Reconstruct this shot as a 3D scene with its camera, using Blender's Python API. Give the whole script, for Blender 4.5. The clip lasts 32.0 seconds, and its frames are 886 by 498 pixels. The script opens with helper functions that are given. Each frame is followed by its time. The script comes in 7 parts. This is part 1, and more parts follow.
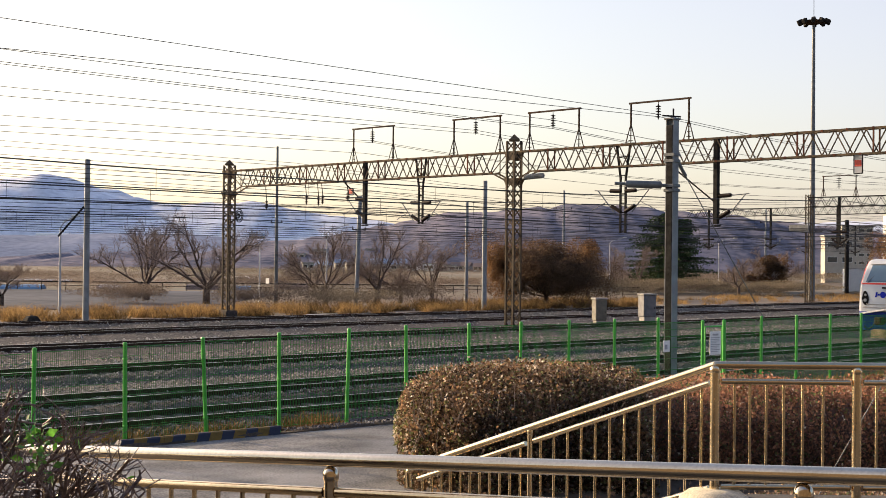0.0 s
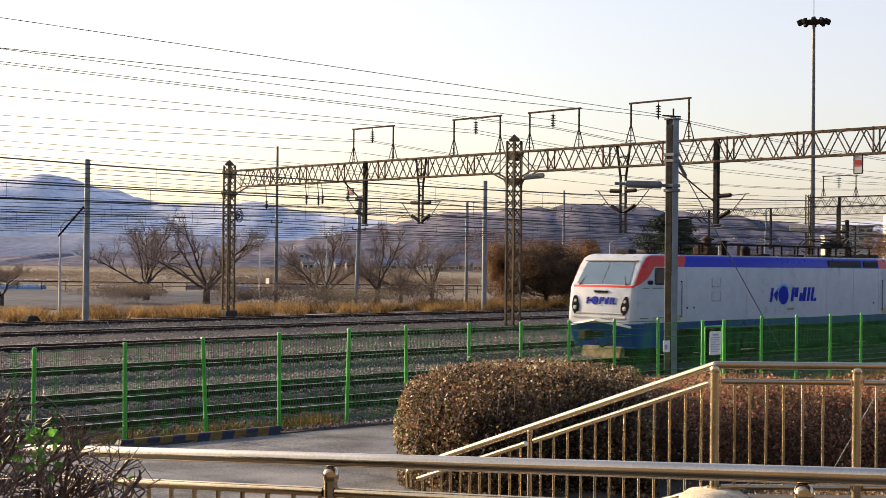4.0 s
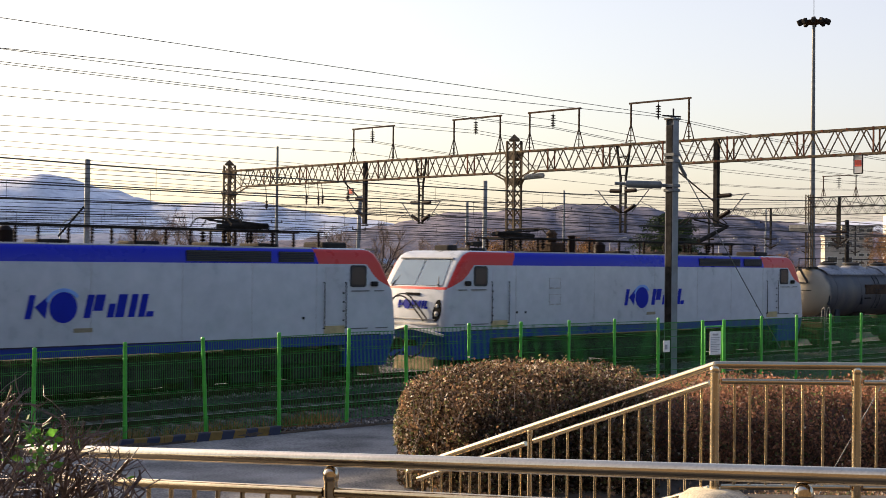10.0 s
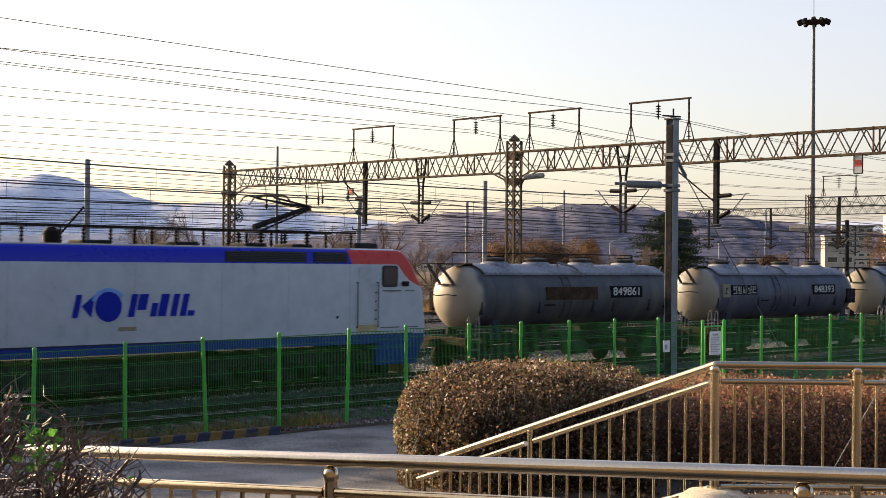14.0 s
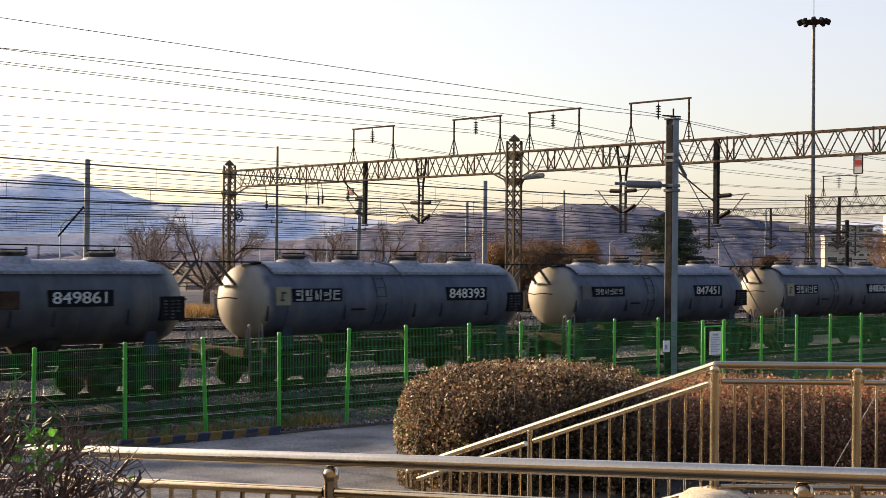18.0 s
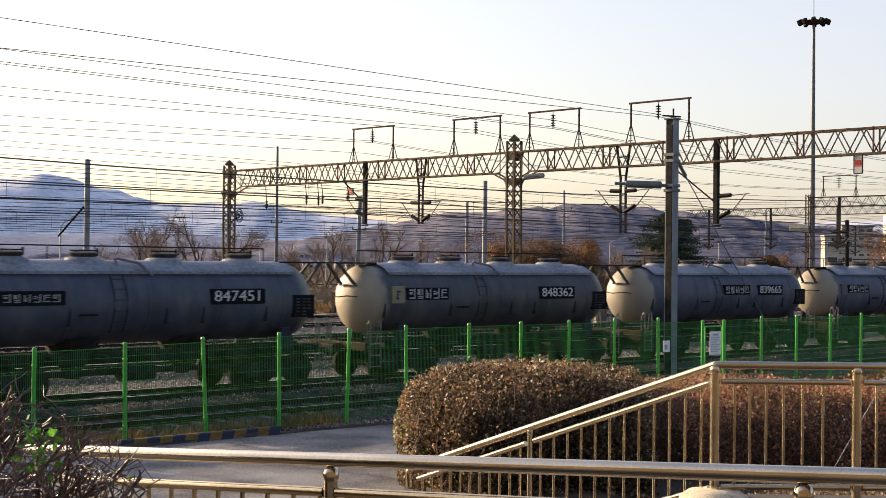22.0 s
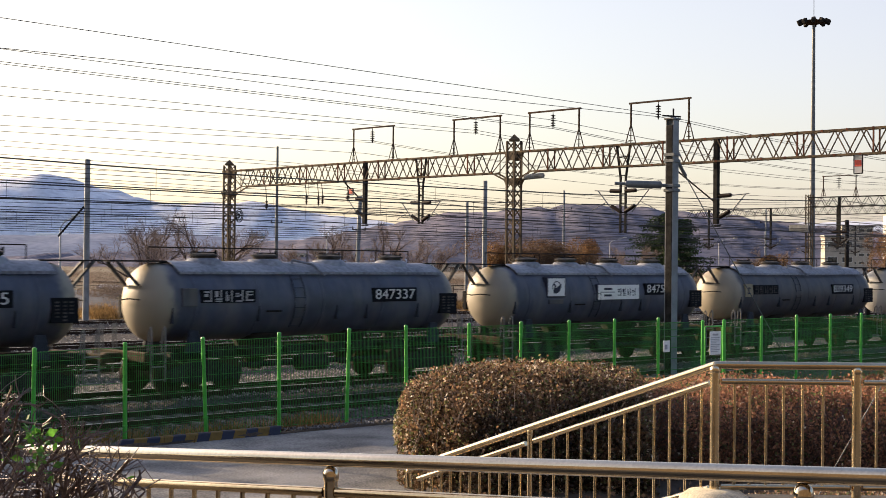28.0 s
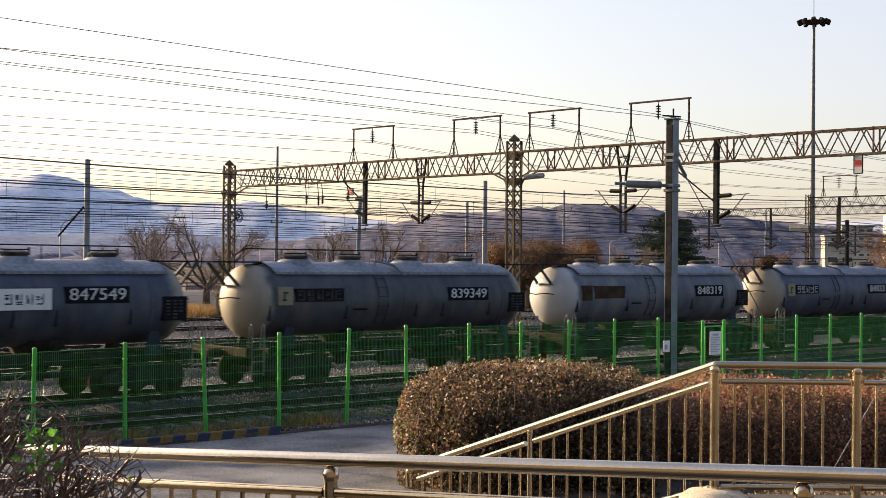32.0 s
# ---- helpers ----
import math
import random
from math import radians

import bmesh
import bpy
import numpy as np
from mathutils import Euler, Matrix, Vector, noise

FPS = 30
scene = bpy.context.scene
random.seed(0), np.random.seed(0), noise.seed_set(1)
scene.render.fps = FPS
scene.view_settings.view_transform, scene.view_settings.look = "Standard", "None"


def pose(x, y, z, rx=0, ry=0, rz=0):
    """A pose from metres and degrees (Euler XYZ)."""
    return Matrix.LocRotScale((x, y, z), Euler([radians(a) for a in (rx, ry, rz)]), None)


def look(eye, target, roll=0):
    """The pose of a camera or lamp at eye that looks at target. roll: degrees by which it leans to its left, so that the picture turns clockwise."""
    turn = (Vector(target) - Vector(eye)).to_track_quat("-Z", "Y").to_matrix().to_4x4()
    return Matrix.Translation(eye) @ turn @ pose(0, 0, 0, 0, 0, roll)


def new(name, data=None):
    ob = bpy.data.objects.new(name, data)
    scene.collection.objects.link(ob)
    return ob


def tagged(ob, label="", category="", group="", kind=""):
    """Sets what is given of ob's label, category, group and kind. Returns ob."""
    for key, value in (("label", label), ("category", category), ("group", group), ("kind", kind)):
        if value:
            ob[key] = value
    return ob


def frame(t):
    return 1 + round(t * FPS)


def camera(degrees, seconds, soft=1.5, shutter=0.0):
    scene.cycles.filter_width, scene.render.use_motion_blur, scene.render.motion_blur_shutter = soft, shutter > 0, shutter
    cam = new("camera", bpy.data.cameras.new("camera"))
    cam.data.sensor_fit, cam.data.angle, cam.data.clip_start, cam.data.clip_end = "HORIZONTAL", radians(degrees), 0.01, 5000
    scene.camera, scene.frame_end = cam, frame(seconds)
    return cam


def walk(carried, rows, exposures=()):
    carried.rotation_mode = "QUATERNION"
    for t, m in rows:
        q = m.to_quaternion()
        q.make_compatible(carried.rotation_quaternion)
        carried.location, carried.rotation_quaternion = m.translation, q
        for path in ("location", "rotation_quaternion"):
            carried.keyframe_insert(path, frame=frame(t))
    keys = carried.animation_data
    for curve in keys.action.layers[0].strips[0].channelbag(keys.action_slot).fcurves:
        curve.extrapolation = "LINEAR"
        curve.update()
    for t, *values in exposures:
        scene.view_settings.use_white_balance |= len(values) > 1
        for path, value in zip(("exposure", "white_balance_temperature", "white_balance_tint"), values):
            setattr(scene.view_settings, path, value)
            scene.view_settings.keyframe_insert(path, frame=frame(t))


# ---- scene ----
EYE = (0.0, 0.0, 3.4)
cam = camera(35.626, 32.0, soft=0.7, shutter=0.4)
cam_pose = look(EYE, (0.0, 100.0, 4.358), 0.6)
walk(cam, [(0.0, cam_pose), (32.0, cam_pose)], exposures=[(0.0, 1.1, 6750, 15), (32.0, 1.1, 6750, 15)])

# ---- world and sun ----
SUN_EL, SUN_AZ = 15.7, 144.5      # azimuth counted from +x towards +y
to_sun = Vector((math.cos(radians(SUN_EL)) * math.cos(radians(SUN_AZ)),
                 math.cos(radians(SUN_EL)) * math.sin(radians(SUN_AZ)), math.sin(radians(SUN_EL))))
world = bpy.data.worlds.new("world")
scene.world = world
world.use_nodes = True
wn = world.node_tree.nodes
sky = wn.new("ShaderNodeTexSky")
sky.sky_type, sky.sun_disc = "NISHITA", False
sky.sun_elevation, sky.sun_rotation = radians(SUN_EL), radians(90.0 - SUN_AZ)
sky.air_density, sky.dust_density, sky.ozone_density = 1.0, 2.6, 2.0
wl = world.node_tree.links
wl.new(sky.outputs[0], wn["Background"].inputs[0])
wn["Background"].inputs[1].default_value = 0.075
# thin winter haze: cream near the horizon, faintly lavender higher up with soft streaks of cloud, brighter on the sun's side
way, dot, lift, haze, both = (wn.new(k) for k in ("ShaderNodeTexCoord", "ShaderNodeVectorMath", "ShaderNodeMapRange", "ShaderNodeBackground", "ShaderNodeAddShader"))
dot.operation = "DOT_PRODUCT"
dot.inputs[1].default_value = to_sun
wl.new(way.outputs["Generated"], dot.inputs[0])
wl.new(dot.outputs["Value"], lift.inputs[0])
glow = wn.new("ShaderNodeValToRGB")
glow.color_ramp.interpolation = "EASE"
lift.inputs[1].default_value, lift.inputs[2].default_value = -1.0, 1.0
wl.new(lift.outputs[0], glow.inputs[0])
shine = glow.color_ramp.elements
shine[0].position, shine[0].color = 0.0, (0.13, 0.13, 0.13, 1)
shine[1].position, shine[1].color = 1.0, (0.95, 0.95, 0.95, 1)
for spot, level in ((0.35, 0.15), (0.65, 0.198), (0.88, 0.196)):
    shine.new(spot).color = (level, level, level, 1)
parts, high, streak, cloud, warm = (wn.new(k) for k in ("ShaderNodeSeparateXYZ", "ShaderNodeMath", "ShaderNodeMapping", "ShaderNodeTexNoise", "ShaderNodeValToRGB"))
streak.inputs["Scale"].default_value = (2.2, 2.2, 7.0)
streak.inputs["Rotation"].default_value = (0.25, 0.3, 0.0)
wl.new(way.outputs["Generated"], parts.inputs[0])
wl.new(way.outputs["Generated"], streak.inputs[0])
wl.new(streak.outputs[0], cloud.inputs["Vector"])
cloud.inputs["Scale"].default_value, cloud.inputs["Detail"].default_value = 1.6, 4
side = wn.new("ShaderNodeMath")
side.operation = "MULTIPLY_ADD"
side.inputs[1].default_value = 0.55
wl.new(parts.outputs[0], side.inputs[0])
wl.new(parts.outputs[2], side.inputs[2])
high.operation = "MULTIPLY_ADD"
high.inputs[1].default_value = 0.26
wl.new(cloud.outputs["Fac"], high.inputs[0])
wl.new(side.outputs[0], high.inputs[2])
tint = warm.color_ramp.elements
tint[0].position, tint[0].color = 0.05, (1.0, 0.92, 0.74, 1)
tint[1].position, tint[1].color = 0.46, (0.98, 0.90, 0.91, 1)
tint.new(0.24).color = (1.0, 0.92, 0.79, 1)
tint.new(0.95).color = (0.26, 0.38, 0.72, 1)
wl.new(high.outputs[0], warm.inputs[0])
wl.new(warm.outputs[0], haze.inputs[0])
wl.new(glow.outputs[0], haze.inputs[1])
wl.new(wn["Background"].outputs[0], both.inputs[0])
wl.new(haze.outputs[0], both.inputs[1])
wl.new(both.outputs[0], wn["World Output"].inputs[0])
sun = new("sun", bpy.data.lights.new("sun", "SUN"))
sun.data.energy, sun.data.angle, sun.data.color = 4.6, radians(0.6), (1.0, 0.77, 0.49)
sun.matrix_basis = look((0, 0, 60), Vector((0, 0, 60)) - to_sun)

# ---- the track frame: x along the rails away to the right, y across them away from the camera ----
ANG = radians(44.58)
TR = Matrix.Translation((0, 40.67, 0)) @ Matrix.Rotation(ANG, 4, "Z")


def at(a, b, z=0.0, turn=0.0):
    return TR @ pose(a, b, z, 0, 0, turn)


# ---- materials ----
def mat(name, col, rough=0.6, metal=0.0, var=0.25, scale=6.0, bump=0.15, col2=None, fine=60.0, rnd=0.0, spec=0.5, fdist=0.01):
    m = bpy.data.materials.new(name)
    m.use_nodes = True
    nt = m.node_tree
    n, l = nt.nodes, nt.links
    bs = n["Principled BSDF"]
    tc = n.new("ShaderNodeTexCoord")
    big = n.new("ShaderNodeTexNoise")
    big.inputs["Scale"].default_value, big.inputs["Detail"].default_value = scale, 6
    sml = n.new("ShaderNodeTexNoise")
    sml.inputs["Scale"].default_value, sml.inputs["Detail"].default_value = fine, 3
    l.new(tc.outputs["Object"], big.inputs["Vector"])
    l.new(tc.outputs["Object"], sml.inputs["Vector"])
    add = n.new("ShaderNodeMath")
    add.operation = "MULTIPLY_ADD"
    add.inputs[1].default_value = 0.45
    l.new(sml.outputs["Fac"], add.inputs[0])
    half = n.new("ShaderNodeMath")
    half.operation = "MULTIPLY"
    half.inputs[1].default_value = 0.55
    l.new(big.outputs["Fac"], half.inputs[0])
    l.new(half.outputs[0], add.inputs[2])
    ramp = n.new("ShaderNodeValToRGB")
    a = [max(0.0, c * (1 - var)) for c in col]
    b = [min(1.0, c * (1 + var)) for c in (col2 or col)]
    ramp.color_ramp.elements[0].position, ramp.color_ramp.elements[1].position = 0.36, 0.64
    ramp.color_ramp.elements[0].color, ramp.color_ramp.elements[1].color = (*a, 1), (*b, 1)
    l.new(add.outputs[0], ramp.inputs[0])
    out = ramp.outputs[0]
    if rnd:
        oi = n.new("ShaderNodeObjectInfo")
        ge = n.new("ShaderNodeNewGeometry")
        su = n.new("ShaderNodeMath")
        su.operation = "ADD"
        l.new(oi.outputs["Random"], su.inputs[0])
        l.new(ge.outputs["Random Per Island"], su.inputs[1])
        mr = n.new("ShaderNodeMapRange")
        mr.inputs[1].default_value, mr.inputs[2].default_value = 0.0, 2.0
        mr.inputs[3].default_value, mr.inputs[4].default_value = 1.0 - rnd, 1.0 + rnd
        l.new(su.outputs[0], mr.inputs[0])
        hs = n.new("ShaderNodeHueSaturation")
        l.new(mr.outputs[0], hs.inputs["Value"])
        l.new(out, hs.inputs["Color"])
        out = hs.outputs[0]
    l.new(out, bs.inputs["Base Color"])
    rr = n.new("ShaderNodeMapRange")
    rr.inputs[3].default_value, rr.inputs[4].default_value = max(0.02, rough - 0.12), min(1, rough + 0.12)
    l.new(add.outputs[0], rr.inputs[0])
    l.new(rr.outputs[0], bs.inputs["Roughness"])
    bs.inputs["Metallic"].default_value = metal
    bs.inputs["Specular IOR Level"].default_value = spec
    if bump:
        bp = n.new("ShaderNodeBump")
        bp.inputs["Strength"].default_value, bp.inputs["Distance"].default_value = bump, fdist
        l.new(sml.outputs["Fac"], bp.inputs["Height"])
        l.new(bp.outputs[0], bs.inputs["Normal"])
    return m


M = {}
M["asphalt"] = mat("asphalt", (0.05, 0.051, 0.056), 0.9, 0, 0.55, 0.7, 0.9, (0.20, 0.195, 0.19), 30, fdist=0.02)
M["faraway"] = mat("far_asphalt", (0.05, 0.056, 0.075), 0.95, 0, 0.25, 0.05, 0.0, (0.08, 0.086, 0.105), 0.6, spec=0.05)
M["housing"] = mat("matt_black", (0.010, 0.010, 0.011), 0.95, 0, 0.2, 4.0, 0.0, spec=0.05)
M["plough"] = mat("grimy_buff", (0.14, 0.115, 0.07), 0.9, 0, 0.4, 4.0, 0.2, (0.32, 0.27, 0.17), spec=0.1)
M["polegrey"] = mat("pale_galvanised", (0.15, 0.165, 0.18), 0.65, 0.1, 0.2, 2.0, 0.1, (0.21, 0.23, 0.25))
# landing's shade is put into this near-black colour, which the rails reflect
M["paving"] = mat("shaded_paving", (0.024, 0.022, 0.020), 0.9, 0, 0.3, 2.0, 0.3, (0.055, 0.052, 0.05))
M["soil"] = mat("soil", (0.04, 0.028, 0.019), 0.95, 0, 0.4, 1.2, 0.7, (0.08, 0.057, 0.036), 30)
M["drygrass"] = mat("dry_grass", (0.065, 0.046, 0.025), 0.85, 0, 0.5, 0.25, 0.0, (0.23, 0.145, 0.06), 6, rnd=0.6, spec=0.1)
M["ballast"] = mat("ballast", (0.015, 0.013, 0.012), 0.95, 0, 0.5, 7.0, 1.0, (0.075, 0.066, 0.062), 16, fdist=0.06)
# grime and the train's shade are both put into this darker stone colour
M["stone_dark"] = mat("shaded_grimy_stone", (0.03, 0.026, 0.023), 0.9, 0, 0.3, 3.0, 0.3, (0.09, 0.075, 0.065), 30, rnd=0.8)
M["stone"] = mat("ballast_stone", (0.06, 0.056, 0.052), 0.85, 0, 0.3, 9.0, 0.4, (0.33, 0.305, 0.285), 30, rnd=0.95)
M["rail"] = mat("rail_steel", (0.022, 0.014, 0.011), 0.8, 0.0, 0.4, 4.0, 0.3, (0.045, 0.026, 0.018), spec=0.2)
M["railtop"] = mat("rail_top", (0.5, 0.48, 0.46), 0.3, 1.0, 0.15, 4.0, 0.1)
M["sleeper"] = mat("sleeper_concrete", (0.09, 0.08, 0.07), 0.9, 0, 0.3, 5.0, 0.4, (0.16, 0.14, 0.12), rnd=0.25)
M["green"] = mat("green_paint", (0.035, 0.36, 0.04), 0.4, 0, 0.12, 5.0, 0.05, (0.06, 0.46, 0.055))
M["meshgreen"] = mat("green_wire", (0.015, 0.16, 0.023), 0.55, 0, 0.2, 2.0, 0.0, (0.025, 0.215, 0.033))
M["galv"] = mat("galvanised_steel", (0.085, 0.095, 0.10), 0.6, 0.2, 0.25, 3.0, 0.15, (0.15, 0.16, 0.17))
M["truss"] = mat("weathered_truss", (0.022, 0.018, 0.015), 0.75, 0.0, 0.4, 1.4, 0.2, (0.085, 0.06, 0.036), spec=0.2)
M["chord"] = mat("faded_truss_chord", (0.024, 0.019, 0.015), 0.75, 0.0, 0.45, 1.6, 0.2, (0.12, 0.085, 0.05), spec=0.15)
M["rust"] = mat("rusty_steel", (0.03, 0.021, 0.016), 0.8, 0.1, 0.4, 3.0, 0.3, (0.06, 0.037, 0.024), spec=0.1)
M["concrete"] = mat("concrete", (0.22, 0.215, 0.2), 0.85, 0, 0.2, 2.0, 0.3, (0.32, 0.31, 0.285))
M["dark"] = mat("dark_steel", (0.012, 0.012, 0.013), 0.85, 0.0, 0.4, 4.0, 0.2, (0.028, 0.026, 0.024), spec=0.06)
M["porcelain"] = mat("insulator_porcelain", (0.013, 0.008, 0.007), 0.6, 0, 0.2, 4.0, 0.0, spec=0.1)
M["wire"] = mat("wire", (0.03, 0.028, 0.026), 0.7, 0.2, 0.2, 1.0, 0.0)
# gold in this steel's colour stands for warm sun mirrored in it
M["brushed"] = mat("brushed_steel_tube", (0.78, 0.62, 0.40), 0.22, 1.0, 0.08, 3.0, 0.0, (0.82, 0.68, 0.46), 80)
M["lampwhite"] = mat("pale_lamp_paint", (0.42, 0.43, 0.44), 0.6, 0, 0.15, 3.0, 0.0)
# warm sun reflections are likewise painted into these two tube tints
M["steel"] = mat("stainless_tube", (0.60, 0.51, 0.385), 0.05, 1.0, 0.08, 3.0, 0.0, (0.66, 0.565, 0.43), 80)
M["sunsteel"] = mat("sun_tinted_steel_tube", (0.66, 0.50, 0.30), 0.17, 1.0, 0.08, 3.0, 0.0, (0.74, 0.58, 0.37), 80)
M["white"] = mat("white_paint", (0.72, 0.72, 0.70), 0.5, 0, 0.08, 4.0, 0.05)
M["black"] = mat("black_paint", (0.02, 0.02, 0.022), 0.5, 0, 0.2, 4.0, 0.05)
M["yellow"] = mat("yellow_paint", (0.15, 0.09, 0.012), 0.8, 0, 0.4, 6.0, 0.2)
M["navy"] = mat("navy_paint", (0.012, 0.015, 0.035), 0.7, 0, 0.25, 6.0, 0.2)
M["red"] = mat("red_paint", (0.55, 0.05, 0.025), 0.5, 0, 0.12, 4.0, 0.05)
M["blue"] = mat("blue_paint", (0.007, 0.02, 0.34), 0.5, 0, 0.12, 3.0, 0.03, spec=0.1)
M["skyblue"] = mat("pale_blue_paint", (0.14, 0.32, 0.72), 0.4, 0, 0.1, 3.0, 0.03)
M["bark"] = mat("bark", (0.045, 0.035, 0.031), 0.9, 0, 0.35, 6.0, 0.5, (0.11, 0.083, 0.07), spec=0.1)
M["twig"] = mat("twigs", (0.13, 0.10, 0.088), 0.9, 0, 0.3, 6.0, 0.0, (0.24, 0.185, 0.155), rnd=0.3, spec=0.1)
M["shrubtwig"] = mat("shrub_twigs", (0.04, 0.028, 0.026), 0.5, 0, 0.4, 9.0, 0.6, (0.14, 0.095, 0.08), 60, spec=0.5)
M["hedgeleaf"] = mat("hedge_leaves", (0.08, 0.05, 0.032), 0.55, 0, 0.5, 1.3, 0.1, (0.26, 0.16, 0.092), 8, rnd=0.95, spec=0.35)
M["hedgered"] = mat("hedge_red_leaves", (0.09, 0.047, 0.033), 0.6, 0, 0.5, 1.3, 0.1, (0.235, 0.118, 0.07), 8, rnd=0.95, spec=0.25)
M["hedgegreen"] = mat("hedge_green_leaves", (0.06, 0.08, 0.028), 0.6, 0, 0.4, 1.3, 0.1, (0.14, 0.15, 0.06), 8, rnd=0.7, spec=0.2)
# near-white leaves that paint sun glints among the brown ones
M["hedgeglint"] = mat("hedge_glint_leaves", (0.34, 0.28, 0.21), 0.35, 0, 0.3, 1.3, 0.1, (0.56, 0.48, 0.38), 8, rnd=0.4, spec=0.6)
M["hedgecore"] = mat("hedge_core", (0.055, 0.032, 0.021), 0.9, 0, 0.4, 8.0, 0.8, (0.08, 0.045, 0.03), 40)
M["leafgreen"] = mat("green_leaves", (0.05, 0.16, 0.02), 0.5, 0, 0.3, 4.0, 0.1, (0.10, 0.28, 0.04), rnd=0.4)
M["needle"] = mat("conifer_needles", (0.022, 0.042, 0.02), 0.85, 0, 0.4, 1.0, 0.0, (0.06, 0.088, 0.04), rnd=0.4, spec=0.08)
M["autumn"] = mat("autumn_leaves", (0.058, 0.029, 0.015), 0.7, 0, 0.4, 0.4, 0.2, (0.133, 0.072, 0.030), 4, rnd=0.5)
M["olive"] = mat("olive_leaves", (0.06, 0.043, 0.031), 0.85, 0, 0.4, 0.4, 0.0, (0.14, 0.09, 0.056), 4, rnd=0.4, spec=0.1)
# distance haze is mixed into this paler scrub tone
M["scrub"] = mat("hazy_scrub", (0.115, 0.095, 0.07), 0.9, 0, 0.3, 0.15, 0.0, (0.19, 0.155, 0.11), 3, rnd=0.3, spec=0.03)
M["tanktop"] = mat("cement_dusted_sheet", (0.13, 0.142, 0.175), 0.6, 0, 0.25, 0.8, 0.1, (0.24, 0.25, 0.275), 9, spec=0.4)
M["underframe"] = mat("underframe", (0.012, 0.011, 0.011), 0.85, 0.0, 0.4, 3.0, 0.3, (0.032, 0.028, 0.025), spec=0.2)
M["hatch"] = mat("dusty_hatch", (0.03, 0.028, 0.027), 0.85, 0, 0.4, 3.0, 0.3, (0.075, 0.07, 0.065), spec=0.1)
M["plate"] = mat("black_plate", (0.009, 0.010, 0.013), 0.8, 0, 0.3, 6.0, 0.1, spec=0.1)
M["cream"] = mat("cream_plate", (0.24, 0.205, 0.13), 0.6, 0, 0.2, 6.0, 0.1)
M["nametext"] = mat("dulled_lettering", (0.40, 0.40, 0.39), 0.6, 0, 0.25, 9.0, 0.0)
M["redrust"] = mat("red_rust", (0.055, 0.022, 0.015), 0.85, 0.0, 0.4, 2.0, 0.2, (0.13, 0.05, 0.03), spec=0.1)
M["lettering"] = mat("white_lettering", (0.60, 0.60, 0.58), 0.6, 0, 0.12, 12.0, 0.0)
M["greytext"] = mat("faded_lettering", (0.34, 0.34, 0.34), 0.7, 0, 0.2, 12.0, 0.0)


def tank_paint(name, mid, end):
    """Dark grimy barrel that turns to pale cement dust near the two dished ends."""
    m = mat(name, mid, 0.55, 0.0, 0.15, 0.6, 0.08, tuple(c * 1.5 for c in mid), 2.2, spec=0.45)
    n, l = m.node_tree.nodes, m.node_tree.links
    bs = n["Principled BSDF"]
    base = bs.inputs["Base Color"].links[0].from_socket
    tc, sep, ab, mr, nz, ad, mx = (n.new(k) for k in ("ShaderNodeTexCoord", "ShaderNodeSeparateXYZ", "ShaderNodeMath", "ShaderNodeMapRange", "ShaderNodeTexNoise", "ShaderNodeMath", "ShaderNodeMix"))
    l.new(tc.outputs["Object"], sep.inputs[0])
    l.new(tc.outputs["Object"], nz.inputs["Vector"])
    nz.inputs["Scale"].default_value = 2.2
    ab.operation = "ABSOLUTE"
    l.new(sep.outputs[0], ab.inputs[0])
    ad.operation = "MULTIPLY_ADD"
    ad.inputs[1].default_value = 0.5
    l.new(nz.outputs["Fac"], ad.inputs[0])
    l.new(ab.outputs[0], ad.inputs[2])
    mr.interpolation_type = "SMOOTHSTEP"
    mr.inputs[1].default_value, mr.inputs[2].default_value, mr.inputs[4].default_value = 4.9, 5.28, 0.9
    l.new(ad.outputs[0], mr.inputs[0])
    mx.data_type = "RGBA"
    l.new(mr.outputs[0], mx.inputs["Factor"])
    l.new(base, mx.inputs["A"])
    mx.inputs["B"].default_value = (*end, 1)
    # run-down streaks of cement and rust, long down the barrel and narrow along it
    mp, st, r1, m2 = (n.new(k) for k in ("ShaderNodeMapping", "ShaderNodeTexNoise", "ShaderNodeMapRange", "ShaderNodeMix"))
    oi, sh = n.new("ShaderNodeObjectInfo"), n.new("ShaderNodeVectorMath")
    sh.operation = "ADD"
    l.new(tc.outputs["Object"], sh.inputs[0])
    l.new(oi.outputs["Random"], sh.inputs[1])
    mp.inputs["Scale"].default_value = (2.0, 0.3, 0.6)
    l.new(sh.outputs[0], mp.inputs[0])
    l.new(mp.outputs[0], st.inputs["Vector"])
    st.inputs["Scale"].default_value, st.inputs["Detail"].default_value = 1.0, 5
    r1.inputs[1].default_value, r1.inputs[2].default_value, r1.inputs[4].default_value = 0.46, 0.78, 0.6
    l.new(st.outputs["Fac"], r1.inputs[0])
    m2.data_type = "RGBA"
    l.new(r1.outputs[0], m2.inputs["Factor"])
    l.new(mx.outputs["Result"], m2.inputs["A"])
    m2.inputs["B"].default_value = (mid[0] * 3.2, mid[1] * 2.7, mid[2] * 1.9, 1)
    l.new(m2.outputs["Result"], bs.inputs["Base Color"])
    return m


